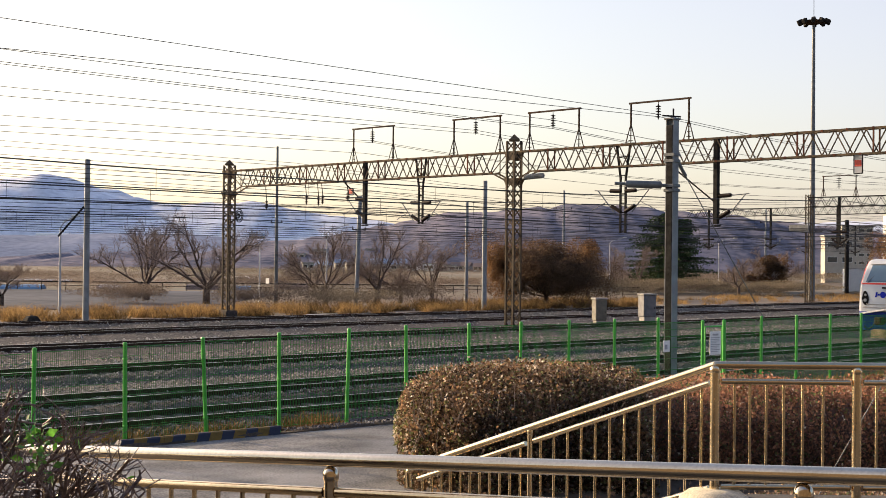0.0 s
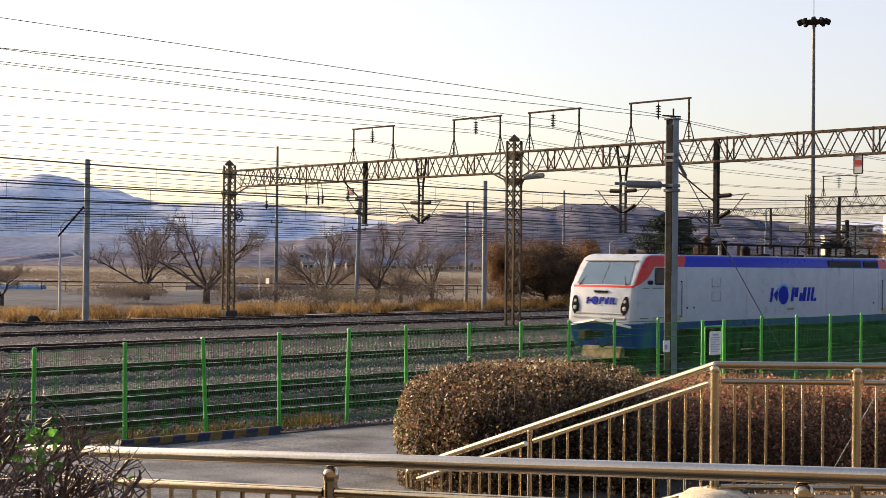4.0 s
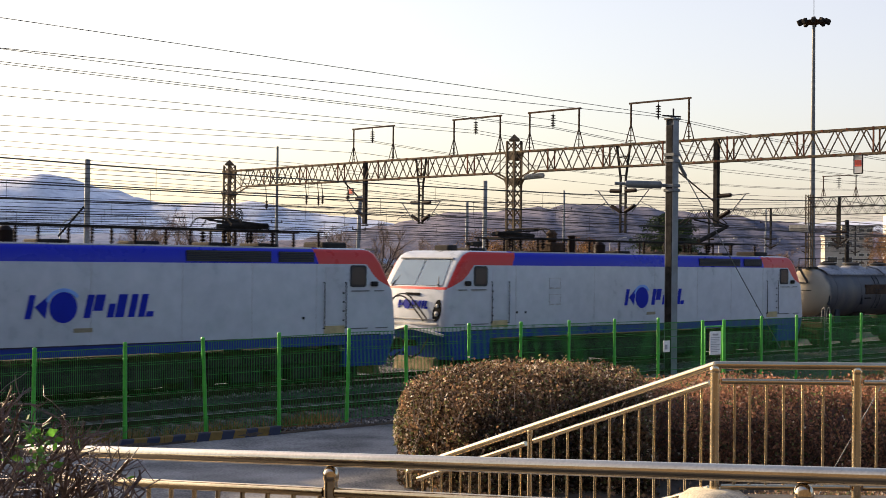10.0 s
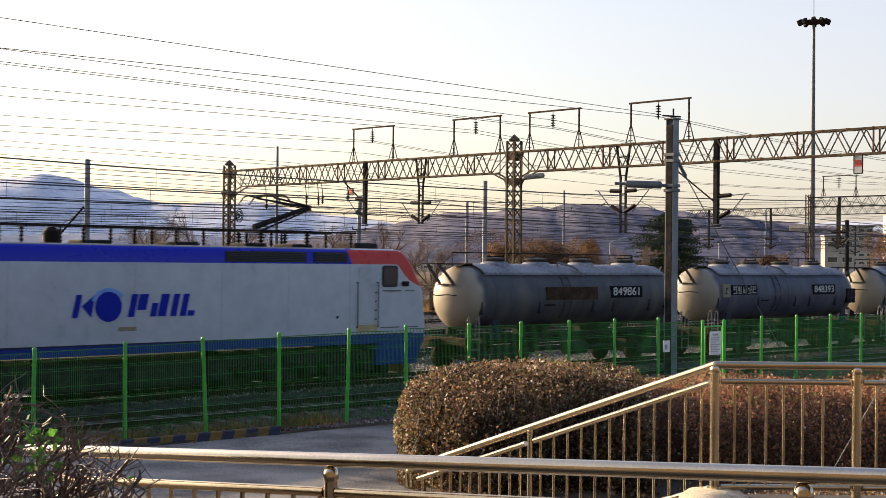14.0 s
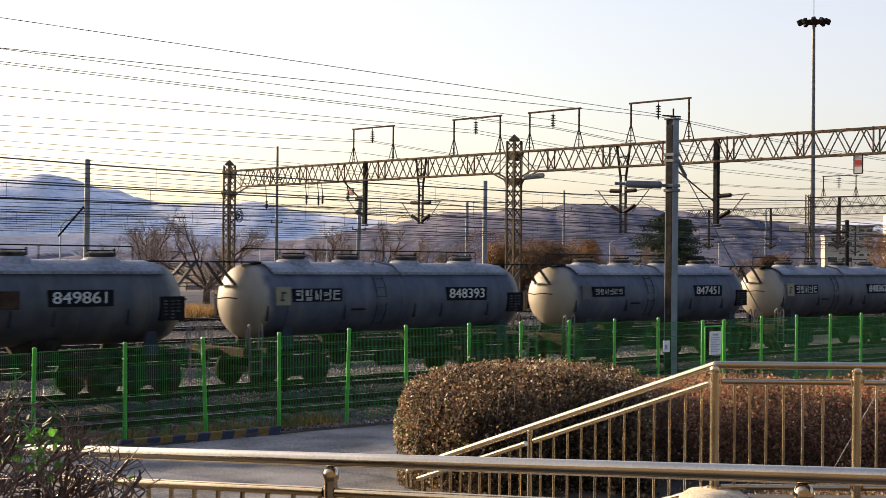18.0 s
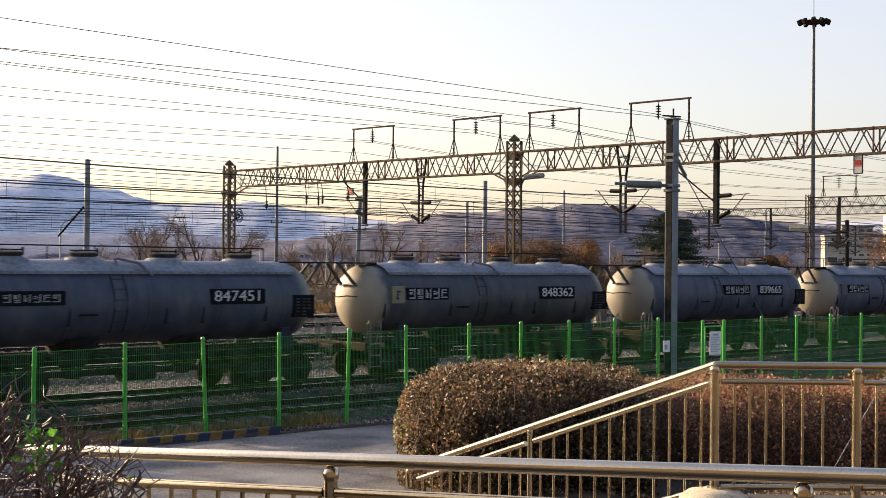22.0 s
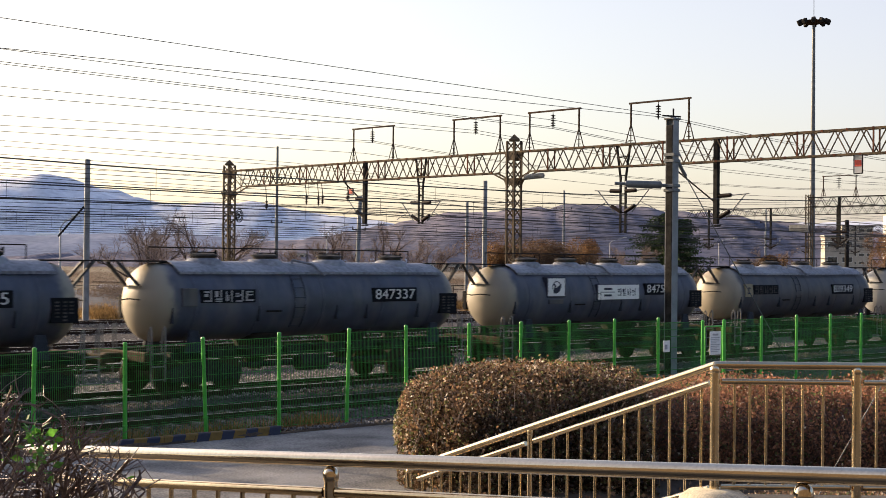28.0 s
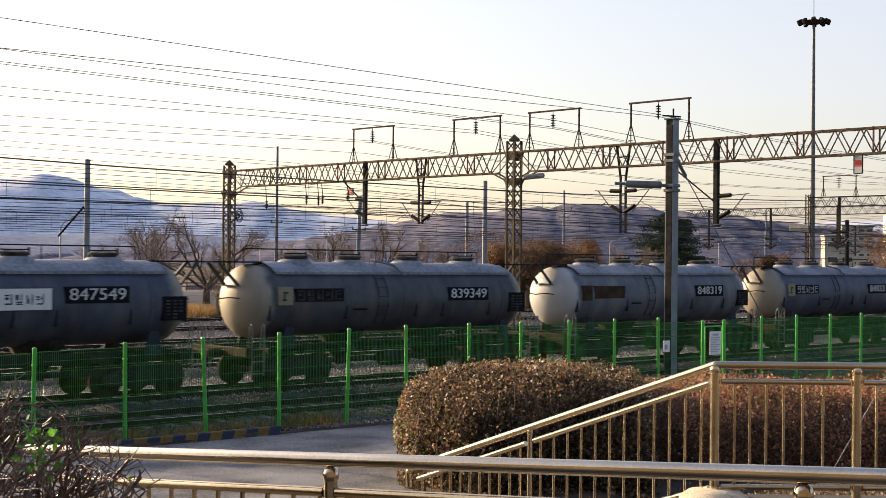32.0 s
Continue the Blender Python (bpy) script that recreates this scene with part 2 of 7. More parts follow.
M["tank"] = tank_paint("tank_paint", (0.043, 0.050, 0.072), (0.30, 0.262, 0.195))
# distance haze is painted into these pale blue hill colours
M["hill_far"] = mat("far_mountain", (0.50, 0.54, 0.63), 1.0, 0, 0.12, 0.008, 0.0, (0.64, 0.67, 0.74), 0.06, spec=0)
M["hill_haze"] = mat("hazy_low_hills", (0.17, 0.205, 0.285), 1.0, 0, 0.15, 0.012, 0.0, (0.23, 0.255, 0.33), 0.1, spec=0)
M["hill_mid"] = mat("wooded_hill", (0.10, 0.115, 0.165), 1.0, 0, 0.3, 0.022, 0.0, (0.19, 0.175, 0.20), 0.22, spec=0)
M["cabinet"] = mat("cabinet_paint", (0.085, 0.078, 0.062), 0.7, 0, 0.25, 3.0, 0.1, (0.13, 0.12, 0.095))
M["cabinet_grey"] = mat("cabinet_grey_paint", (0.09, 0.092, 0.10), 0.7, 0, 0.2, 3.0, 0.1, (0.13, 0.13, 0.14))
M["brush"] = mat("dry_brush", (0.11, 0.09, 0.078), 0.9, 0, 0.3, 0.15, 0.0, (0.19, 0.148, 0.115), 3, rnd=0.3, spec=0.03)
M["tarp"] = mat("blue_tarpaulin", (0.10, 0.22, 0.36), 0.6, 0, 0.2, 2.0, 0.2)
M["housewall"] = mat("house_wall", (0.36, 0.33, 0.28), 0.8, 0, 0.12, 1.0, 0.1)
M["roofblue"] = mat("blue_roof", (0.20, 0.30, 0.42), 0.6, 0, 0.15, 1.0, 0.1)
def striped_fields():
    m = mat("fields", (0.04, 0.032, 0.024), 0.95, 0, 0.35, 0.03, 0.3, (0.10, 0.075, 0.05), 0.5)
    n, l = m.node_tree.nodes, m.node_tree.links
    bs = n["Principled BSDF"]
    base = bs.inputs["Base Color"].links[0].from_socket
    tc, mp, vo, mx = (n.new(k) for k in ("ShaderNodeTexCoord", "ShaderNodeMapping", "ShaderNodeTexVoronoi", "ShaderNodeMix"))
    mp.inputs["Scale"].default_value = (0.012, 0.06, 1.0)
    mp.inputs["Rotation"].default_value = (0, 0, 0.35)
    l.new(tc.outputs["Object"], mp.inputs[0])
    l.new(mp.outputs[0], vo.inputs["Vector"])
    vo.inputs["Scale"].default_value = 1.0
    ramp = n.new("ShaderNodeValToRGB")
    ramp.color_ramp.interpolation = "CONSTANT"
    cols = ((0.0, (0.06, 0.045, 0.03)), (0.25, (0.09, 0.06, 0.034)), (0.45, (0.04, 0.04, 0.028)), (0.62, (0.12, 0.10, 0.08)), (0.8, (0.07, 0.036, 0.025)))
    el = ramp.color_ramp.elements
    el[0].position, el[0].color = cols[0][0], (*cols[0][1], 1)
    el[1].position, el[1].color = cols[1][0], (*cols[1][1], 1)
    for p, c in cols[2:]:
        e = el.new(p)
        e.color = (*c, 1)
    sx = n.new("ShaderNodeSeparateColor")
    l.new(vo.outputs["Color"], sx.inputs[0])
    l.new(sx.outputs[0], ramp.inputs[0])
    mx.data_type, mx.inputs["Factor"].default_value = "RGBA", 0.6
    l.new(base, mx.inputs["A"])
    l.new(ramp.outputs[0], mx.inputs["B"])
    l.new(mx.outputs["Result"], bs.inputs["Base Color"])
    return m


M["field"] = striped_fields()
# colour of the added unseen wall, picked for its reflection in the railings
M["blockerwall"] = mat("tan_blocker", (0.085, 0.068, 0.05), 0.85, 0, 0.15, 0.5, 0.05, (0.12, 0.097, 0.07), spec=0.1)
M["newel"] = mat("cream_granite", (0.42, 0.37, 0.27), 0.8, 0, 0.25, 8.0, 0.3, (0.58, 0.52, 0.39), 60)
M["saddle"] = mat("blue_grey_steel", (0.02, 0.024, 0.032), 0.8, 0, 0.3, 3.0, 0.1, (0.035, 0.042, 0.055), spec=0.2)
M["ladder"] = mat("pale_ladder_paint", (0.17, 0.17, 0.165), 0.6, 0, 0.2, 6.0, 0.1)
M["roofbrown"] = mat("brown_roof", (0.13, 0.088, 0.075), 0.7, 0, 0.2, 1.0, 0.1)


def glass(name, col, rough=0.06):
    m = mat(name, col, rough, 0, 0.1, 1.0, 0.0)
    bs = m.node_tree.nodes["Principled BSDF"]
    m.node_tree.links.remove(bs.inputs["Roughness"].links[0])
    bs.inputs["Specular IOR Level"].default_value, bs.inputs["Roughness"].default_value = 0.9, rough
    return m


M["glass"] = glass("dark_glass", (0.03, 0.035, 0.04))
M["lens"] = glass("lamp_lens", (0.28, 0.28, 0.27), 0.12)


def translucent(m, share, gain=1.3):
    """Let part of the daylight through thin leaves."""
    n, l = m.node_tree.nodes, m.node_tree.links
    bs, out = n["Principled BSDF"], n["Material Output"]
    tl, mx, hs = n.new("ShaderNodeBsdfTranslucent"), n.new("ShaderNodeMixShader"), n.new("ShaderNodeHueSaturation")
    hs.inputs["Value"].default_value = gain
    l.new(bs.inputs["Base Color"].links[0].from_socket, hs.inputs["Color"])
    l.new(hs.outputs[0], tl.inputs["Color"])
    mx.inputs[0].default_value = share
    l.new(bs.outputs[0], mx.inputs[1])
    l.new(tl.outputs[0], mx.inputs[2])
    l.new(mx.outputs[0], out.inputs["Surface"])


for key in ("hedgeleaf", "leafgreen", "autumn", "drygrass", "olive", "hedgegreen", "hedgeglint", "hedgered"):
    translucent(M[key], 0.4, 1.5)
for key in ("brush", "scrub"):
    translucent(M[key], 0.25, 1.2)


# ---- mesh building ----
class Geo:
    def __init__(self):
        self.v, self.f, self.mi = [], [], []

    def add(self, verts, faces, mi=0):
        o = len(self.v)
        self.v.extend([tuple(p) for p in verts])
        self.f.extend([tuple(i + o for i in q) for q in faces])
        self.mi.extend([mi] * len(faces))
        return self

    def box(self, x0, x1, y0, y1, z0, z1, ch=0.0, mi=0):
        if ch <= 0:
            v = [(x, y, z) for x in (x0, x1) for y in (y0, y1) for z in (z0, z1)]
            return self.add(v, [(0, 1, 3, 2), (4, 6, 7, 5), (0, 4, 5, 1), (2, 3, 7, 6), (0, 2, 6, 4), (1, 5, 7, 3)], mi)
        bm = bmesh.new()
        for x, sx in ((x0, 1), (x1, -1)):
            for y, sy in ((y0, 1), (y1, -1)):
                for z, sz in ((z0, 1), (z1, -1)):
                    bm.verts.new((x + sx * ch, y + sy * ch, z))
                    bm.verts.new((x + sx * ch, y, z + sz * ch))
                    bm.verts.new((x, y + sy * ch, z + sz * ch))
        bmesh.ops.convex_hull(bm, input=bm.verts)
        bmesh.ops.dissolve_limit(bm, angle_limit=0.02, verts=bm.verts, edges=bm.edges)
        bm.verts.index_update()
        self.add([v.co[:] for v in bm.verts], [[v.index for v in f.verts] for f in bm.faces], mi)
        bm.free()
        return self

    def tube(self, p, q, r0, r1=None, n=8, caps=True, mi=0):
        p, q = Vector(p), Vector(q)
        d = q - p
        if d.length < 1e-6:
            return self
        r1 = r0 if r1 is None else r1
        u = d.orthogonal().normalized()
        w = d.normalized().cross(u)
        ring = [u * math.cos(2 * math.pi * i / n) + w * math.sin(2 * math.pi * i / n) for i in range(n)]
        v = [p + e * r0 for e in ring] + [q + e * r1 for e in ring]
        f = [(i, (i + 1) % n, n + (i + 1) % n, n + i) for i in range(n)]
        if caps:
            f += [tuple(range(n))[::-1], tuple(range(n, 2 * n))]
        return self.add(v, f, mi)

    def path(self, pts, r, n=8, mi=0):
        for p, q in zip(pts, pts[1:]):
            self.tube(p, q, r, r, n, True, mi)
        return self

    def strand(self, pts, r, n=4):
        """One unbroken thin tube along a row of points."""
        v = []
        for k, p in enumerate(pts):
            d = (Vector(pts[min(k + 1, len(pts) - 1)]) - Vector(pts[max(k - 1, 0)])).normalized()
            u = d.cross(Vector((0, 0, 1))).normalized()
            w = d.cross(u)
            v += [Vector(p) + (u * math.cos(2 * math.pi * i / n) + w * math.sin(2 * math.pi * i / n)) * r for i in range(n)]
        f = [(k * n + i, k * n + (i + 1) % n, (k + 1) * n + (i + 1) % n, (k + 1) * n + i) for k in range(len(pts) - 1) for i in range(n)]
        return self.add(v, f)

    def bar(self, p, q, w, h, mi=0):
        """A straight bar of rectangular section between two points."""
        p, q = Vector(p), Vector(q)
        d = (q - p).normalized()
        u = d.cross(Vector((0, 0, 1)))
        u = Vector((1, 0, 0)) if u.length < 1e-4 else u.normalized()
        t = u.cross(d).normalized()
        v = [e + u * sx * w / 2 + t * sz * h / 2 for e in (p, q) for sx, sz in ((-1, -1), (1, -1), (1, 1), (-1, 1))]
        return self.add(v, [(0, 1, 2, 3), (7, 6, 5, 4), (0, 4, 5, 1), (1, 5, 6, 2), (2, 6, 7, 3), (3, 7, 4, 0)], mi)

    def lathe(self, prof, axis="z", n=16, c=(0, 0, 0), mi=0):
        """Turn a profile of (radius, height) round an axis through c."""
        v = []
        for r, h in prof:
            for i in range(n):
                a = 2 * math.pi * i / n
                x, y = r * math.cos(a), r * math.sin(a)
                e = {"z": (x, y, h), "x": (h, x, y), "y": (x, h, y)}[axis]
                v.append((e[0] + c[0], e[1] + c[1], e[2] + c[2]))
        f = []
        for k in range(len(prof) - 1):
            for i in range(n):
                j = (i + 1) % n
                f.append((k * n + i, k * n + j, (k + 1) * n + j, (k + 1) * n + i))
        f += [tuple(range(n))[::-1], tuple(range((len(prof) - 1) * n, len(prof) * n))]
        return self.add(v, f, mi)

    def prism(self, poly, y0, y1, plane="xz", mi=0):
        """A flat outline (in plane xz, xy or yz) given thickness along the third axis."""
        n = len(poly)
        def e(p, d):
            return {"xz": (p[0], d, p[1]), "xy": (p[0], p[1], d), "yz": (d, p[0], p[1])}[plane]
        v = [e(p, y0) for p in poly] + [e(p, y1) for p in poly]
        f = [tuple(range(n)), tuple(range(n, 2 * n))[::-1]] + [(i, (i + 1) % n, n + (i + 1) % n, n + i) for i in range(n)]
        return self.add(v, f, mi)

    def mesh(self, name, mats, smooth=False):
        me = bpy.data.meshes.new(name)
        me.from_pydata(self.v, [], self.f)
        for m in mats if isinstance(mats, (list, tuple)) else [mats]:
            me.materials.append(m)
        if any(self.mi):
            me.polygons.foreach_set("material_index", self.mi)
        bm = bmesh.new()
        bm.from_mesh(me)
        bmesh.ops.recalc_face_normals(bm, faces=bm.faces)
        bm.to_mesh(me)
        bm.free()
        if smooth:
            me.polygons.foreach_set("use_smooth", [True] * len(me.polygons))
            me.set_sharp_from_angle(angle=radians(38))
        me.update()
        return me


def thing(name, m, label, category, group="", kind="", geo=None, material=None, smooth=False):
    ob = new(name, geo.mesh(name, material, smooth) if geo else None)
    ob.matrix_basis = m
    return tagged(ob, label, category, group, kind)


def part(name, geo, material, parent, label="", m=None, smooth=False):
    ob = new(name, geo if isinstance(geo, bpy.types.Mesh) else geo.mesh(name, material, smooth))
    ob.parent = parent
    if m is not None:
        ob.matrix_basis = m
    return tagged(ob, label)


def fast_mesh(name, verts, faces, material):
    """Many loose small faces in one mesh, all quads or all triangles."""
    me = bpy.data.meshes.new(name)
    verts, faces = np.asarray(verts, float), np.asarray(faces, int)
    k = faces.shape[1]
    me.vertices.add(len(verts))
    me.vertices.foreach_set("co", verts.ravel())
    me.loops.add(faces.size)
    me.loops.foreach_set("vertex_index", faces.ravel())
    me.polygons.add(len(faces))
    me.polygons.foreach_set("loop_start", np.arange(len(faces)) * k)
    me.materials.append(material)
    me.update(calc_edges=True)
    return me


rng = np.random.default_rng(7)


def leaf_cloud(points, size, spread=0.35, long=1.6):
    """Small leaves, folded quads, at the points; arrays of vertices and faces."""
    n = len(points)
    d = rng.normal(size=(n, 3))
    d /= np.linalg.norm(d, axis=1)[:, None]
    e = np.cross(d, rng.normal(size=(n, 3)))
    e /= np.linalg.norm(e, axis=1)[:, None]
    s = (size * (1 + spread * rng.uniform(-1, 1, n)))[:, None]
    p = np.asarray(points)
    v = np.stack([p - d * s * long / 2, p + e * s / 2, p + d * s * long / 2, p - e * s / 2], 1).reshape(-1, 3)
    return v, np.arange(4 * n).reshape(n, 4)


# ---- ground ----
def grid_sheet(name, xs, ys, hfun, material):
    X, Y = np.meshgrid(xs, ys, indexing="ij")
    Z = hfun(X, Y)
    v = np.stack([X, Y, Z], -1).reshape(-1, 3)
    ny = len(ys)
    i = np.arange(len(xs) - 1)[:, None] * ny + np.arange(ny - 1)[None]
    f = np.stack([i, i + ny, i + ny + 1, i + 1], -1).reshape(-1, 4)
    return fast_mesh(name, v, f, material)


gx = np.concatenate([[-4500, -2000, -900, -400], np.arange(-200, 301, 20), [450, 900, 2000, 4500]]).astype(float)
gy = np.concatenate([[-3000, -800, -200, -60], np.arange(-20, 401, 20), [550, 900, 1800, 4800]]).astype(float)
ground = new("ground", grid_sheet("ground", gx, gy, lambda x, y: -0.45 + 0 * x, M["field"]))
tagged(ground, "flat dun winter fields beyond the railway yard", "ground", kind="structure")

# gravel yard under the tracks
TRACKS = [-3.0, 1.5, 9.6, 20.3, 29.3, 38.0]
ya = np.arange(-60, 260.1, 1.0)
yb = np.concatenate([np.arange(-7.2, 12, 0.3), np.arange(12, 46.5, 0.75)])


def yard_height(a, b):
    h = np.full_like(a, -0.36)
    for tb in TRACKS:
        h = np.maximum(h, np.clip(-0.16 - 0.42 * np.maximum(0, np.abs(b - tb) - 1.55), -0.36, 1))
    h = h + 0.025 * np.sin(a * 2.3 + b * 3.1) * np.sin(a * 0.9 - b * 4.3) + rng.normal(0, 0.015, a.shape)
    return np.where(b > 45.6, -0.5, h)


M["bed"] = mat("oily_track_bed", (0.018, 0.014, 0.012), 0.95, 0, 0.5, 6.0, 0.9, (0.06, 0.046, 0.04), 26, fdist=0.05)
yard = new("ballast", grid_sheet("ballast", ya, yb, yard_height, M["ballast"]))
yard.matrix_basis = TR
yard.data.materials.append(M["bed"])
bc = (yb[:-1] + yb[1:]) / 2
bed_mask = np.array([any(abs(b - tb) < 1.25 for tb in TRACKS) for b in bc], int)
yard.data.polygons.foreach_set("material_index", np.tile(bed_mask, len(ya) - 1))
tagged(yard, "grey-brown crushed stone ballast across the yard", "ballast", kind="stuff")


def stones(name, a0, a1, b0, b1, n, s0, s1, material, mtx=TR, zf=None):
    p = np.stack([rng.uniform(a0, a1, n), rng.uniform(b0, b1, n)], 1)
    z = yard_height(p[:, 0], p[:, 1]) if zf is None else zf(p[:, 0], p[:, 1])
    base = np.array([(1, 0, 0), (-0.5, 0.87, 0), (-0.5, -0.87, 0), (0.1, 0, 0.8), (0, 0, -0.6)])
    ff = np.array([(0, 1, 3), (1, 2, 3), (2, 0, 3), (1, 0, 4), (2, 1, 4), (0, 2, 4)])
    s = rng.uniform(s0, s1, n)
    ang = rng.uniform(0, 6.28, n)
    j = base[None] * rng.uniform(0.6, 1.3, (n, 5, 1)) * s[:, None, None]
    x = j[..., 0] * np.cos(ang)[:, None] - j[..., 1] * np.sin(ang)[:, None] + p[:, :1]
    y = j[..., 0] * np.sin(ang)[:, None] + j[..., 1] * np.cos(ang)[:, None] + p[:, 1:]
    v = np.stack([x, y, j[..., 2] + z[:, None] + 0.01], -1).reshape(-1, 3)
    f = (ff[None] + 5 * np.arange(n)[:, None, None]).reshape(-1, 3)
    ob = new(name, fast_mesh(name, v, f, material))
    ob.matrix_basis = mtx
    return ob


tagged(stones("loose_ballast", -20, 24, -6.9, 0.2, 30000, 0.018, 0.05, M["stone_dark"]), "grimy stones, darkened as train shade, between the fence and the train", "ballast", kind="stuff")
tagged(stones("loose_ballast", -20, 30, 0.2, 8.5, 34000, 0.02, 0.055, M["stone"]), "loose angular grey ballast stones by the rails", "ballast", kind="stuff")
tagged(stones("loose_ballast", -10, 80, 8.5, 44, 60000, 0.03, 0.08, M["stone"]), "loose ballast stones between the far tracks", "ballast", kind="stuff")

# road, raised pavement edge and the planted bed
fence_o, fence_dir = Vector((0.0, 29.78, 0)), Vector((math.cos(radians(41.37)), math.sin(radians(41.37)), 0))
FR = Matrix.Translation(fence_o) @ Matrix.Rotation(radians(41.37), 4, "Z")
road = new("road", grid_sheet("road", np.arange(-60, 60.1, 1.0), np.arange(-60.3, -0.29, 0.4),
                              lambda a, b: 0.06 + 0.012 * np.sin(a * 0.7) * np.sin(b * 0.9) + rng.normal(0, 0.002, a.shape), M["asphalt"]))
road.matrix_basis = FR
tagged(road, "worn grey asphalt yard beside the fence", "road", kind="structure")
verge = new("verge", grid_sheet("verge", np.arange(-60, 90.1, 0.5), np.array([-0.5, -0.38, -0.2, 0.1, 0.5, 0.9, 1.3]),
                                lambda a, b: 0.1 - 0.25 * np.clip(b, 0, 2) + rng.normal(0, 0.03, a.shape) - 0.3 * ((b < -0.45) | (b > 1.2)), M["soil"]))
verge.matrix_basis = FR
tagged(verge, "strip of bare earth along the foot of the fence", "verge", kind="structure")


def grass(name, mtx, a0, a1, b0, b1, n, h0, h1, z, material, label, lean=0.35, clumps=None):
    if clumps:
        ca, cb = rng.uniform(a0, a1, clumps), rng.uniform(b0, b1, clumps)
        k = rng.integers(0, clumps, n)
        p = np.stack([ca[k] + rng.normal(0, 0.35, n), cb[k] + rng.normal(0, 0.25, n)], 1)
    else:
        p = np.stack([rng.uniform(a0, a1, n), rng.uniform(b0, b1, n)], 1)
    h = rng.uniform(h0, h1, n)
    w = rng.uniform(0.006, 0.016, n) * max(1.0, h1 / 0.4)
    ang = rng.uniform(0, 6.28, n)
    dx, dy = np.cos(ang), np.sin(ang)
    lx, ly = rng.normal(0, lean, n) * h, rng.normal(0, lean, n) * h
    zz = np.full(n, z)
    v = np.stack([np.stack([p[:, 0] - dx * w, p[:, 1] - dy * w, zz], 1), np.stack([p[:, 0] + dx * w, p[:, 1] + dy * w, zz], 1),
                  np.stack([p[:, 0] + lx, p[:, 1] + ly, zz + h], 1)], 1).reshape(-1, 3)
    ob = new(name, fast_mesh(name, v, np.arange(3 * n).reshape(n, 3), material))
    ob.matrix_basis = mtx
    return tagged(ob, label, "grass", kind="stuff")


M["weeds"] = mat("withered_weeds", (0.11, 0.08, 0.03), 0.9, 0, 0.5, 0.8, 0.0, (0.27, 0.155, 0.06), 6, rnd=0.5, spec=0.1)
grass("dry_grass", FR, -22, -2.5, 0.0, 0.8, 4600, 0.05, 0.30, 0.06, M["weeds"], "short dry weeds and grass under the green fence", 0.7, clumps=60)
grass("dry_grass", FR, 2, 30, -0.9, 0.6, 3500, 0.08, 0.3, 0.08, M["drygrass"], "dry grass along the fence behind the hedge")
grass("tall_dry_grass", TR, 5, 75, 45.8, 56, 30000, 0.12, 0.95, -0.45, M["drygrass"], "tall golden dry grass beyond the far track", 0.6, 190)
grass("tall_dry_grass", TR, 70, 150, 46.5, 66, 12000, 0.15, 0.6, -0.45, M["drygrass"], "patchy dry grass beside the far sidings", 0.25, 200)

tagged(stones("loose_ballast", -4.2, 6, -0.35, 1.25, 4200, 0.016, 0.042, M["stone"], FR, lambda a, b: 0.1 - 0.25 * np.clip(b, 0, 2)), "loose stones spilled along the foot of the fence", "ballast", kind="stuff")

# striped kerb blocks at the foot of the fence
kerb = thing("kerb", Matrix.Identity(4), "low concrete kerb painted in black and yellow bands", "kerb", kind="structure")
k0, k1 = Vector((-5.77, 24.34, 0.0)), Vector((-3.2, 26.57, 0.02))
nb = 13
for i in range(nb):
    p, q = k0.lerp(k1, i / nb), k0.lerp(k1, (i + 0.985) / nb)
    g = Geo()
    ln = (q - p).length
    prof = ((-0.15, 0.0), (0.12, 0.0), (0.12, 0.17), (0.09, 0.19), (0.0, 0.19), (-0.04, 0.17))
    g.add([(e + 0.75 * z, y, z) for e in (0.0, ln) for y, z in prof], [tuple(range(6)), tuple(range(11, 5, -1))] + [(i2, (i2 + 1) % 6, 6 + (i2 + 1) % 6, 6 + i2) for i2 in range(6)])
    part("kerb_block", g, M["yellow"] if i % 2 else M["navy"], kerb, m=Matrix.Translation(p) @ Matrix.Rotation(math.atan2(q.y - p.y, q.x - p.x), 4, "Z"))


# ---- railway tracks ----
def rail_geo(a0, a1, b):
    g = Geo()
    prof = [(-0.07, -0.17), (0.07, -0.17), (0.07, -0.155), (0.012, -0.13), (0.012, -0.045), (0.035, -0.035), (0.035, -0.004),
            (-0.035, -0.004), (-0.035, -0.035), (-0.012, -0.045), (-0.012, -0.13), (-0.07, -0.155)]
    g.prism([(b + y, z) for y, z in prof], a0, a1, "yz")
    g.box(a0, a1, b - 0.03, b + 0.03, -0.0035, 0.0, 0, 1)
    return g


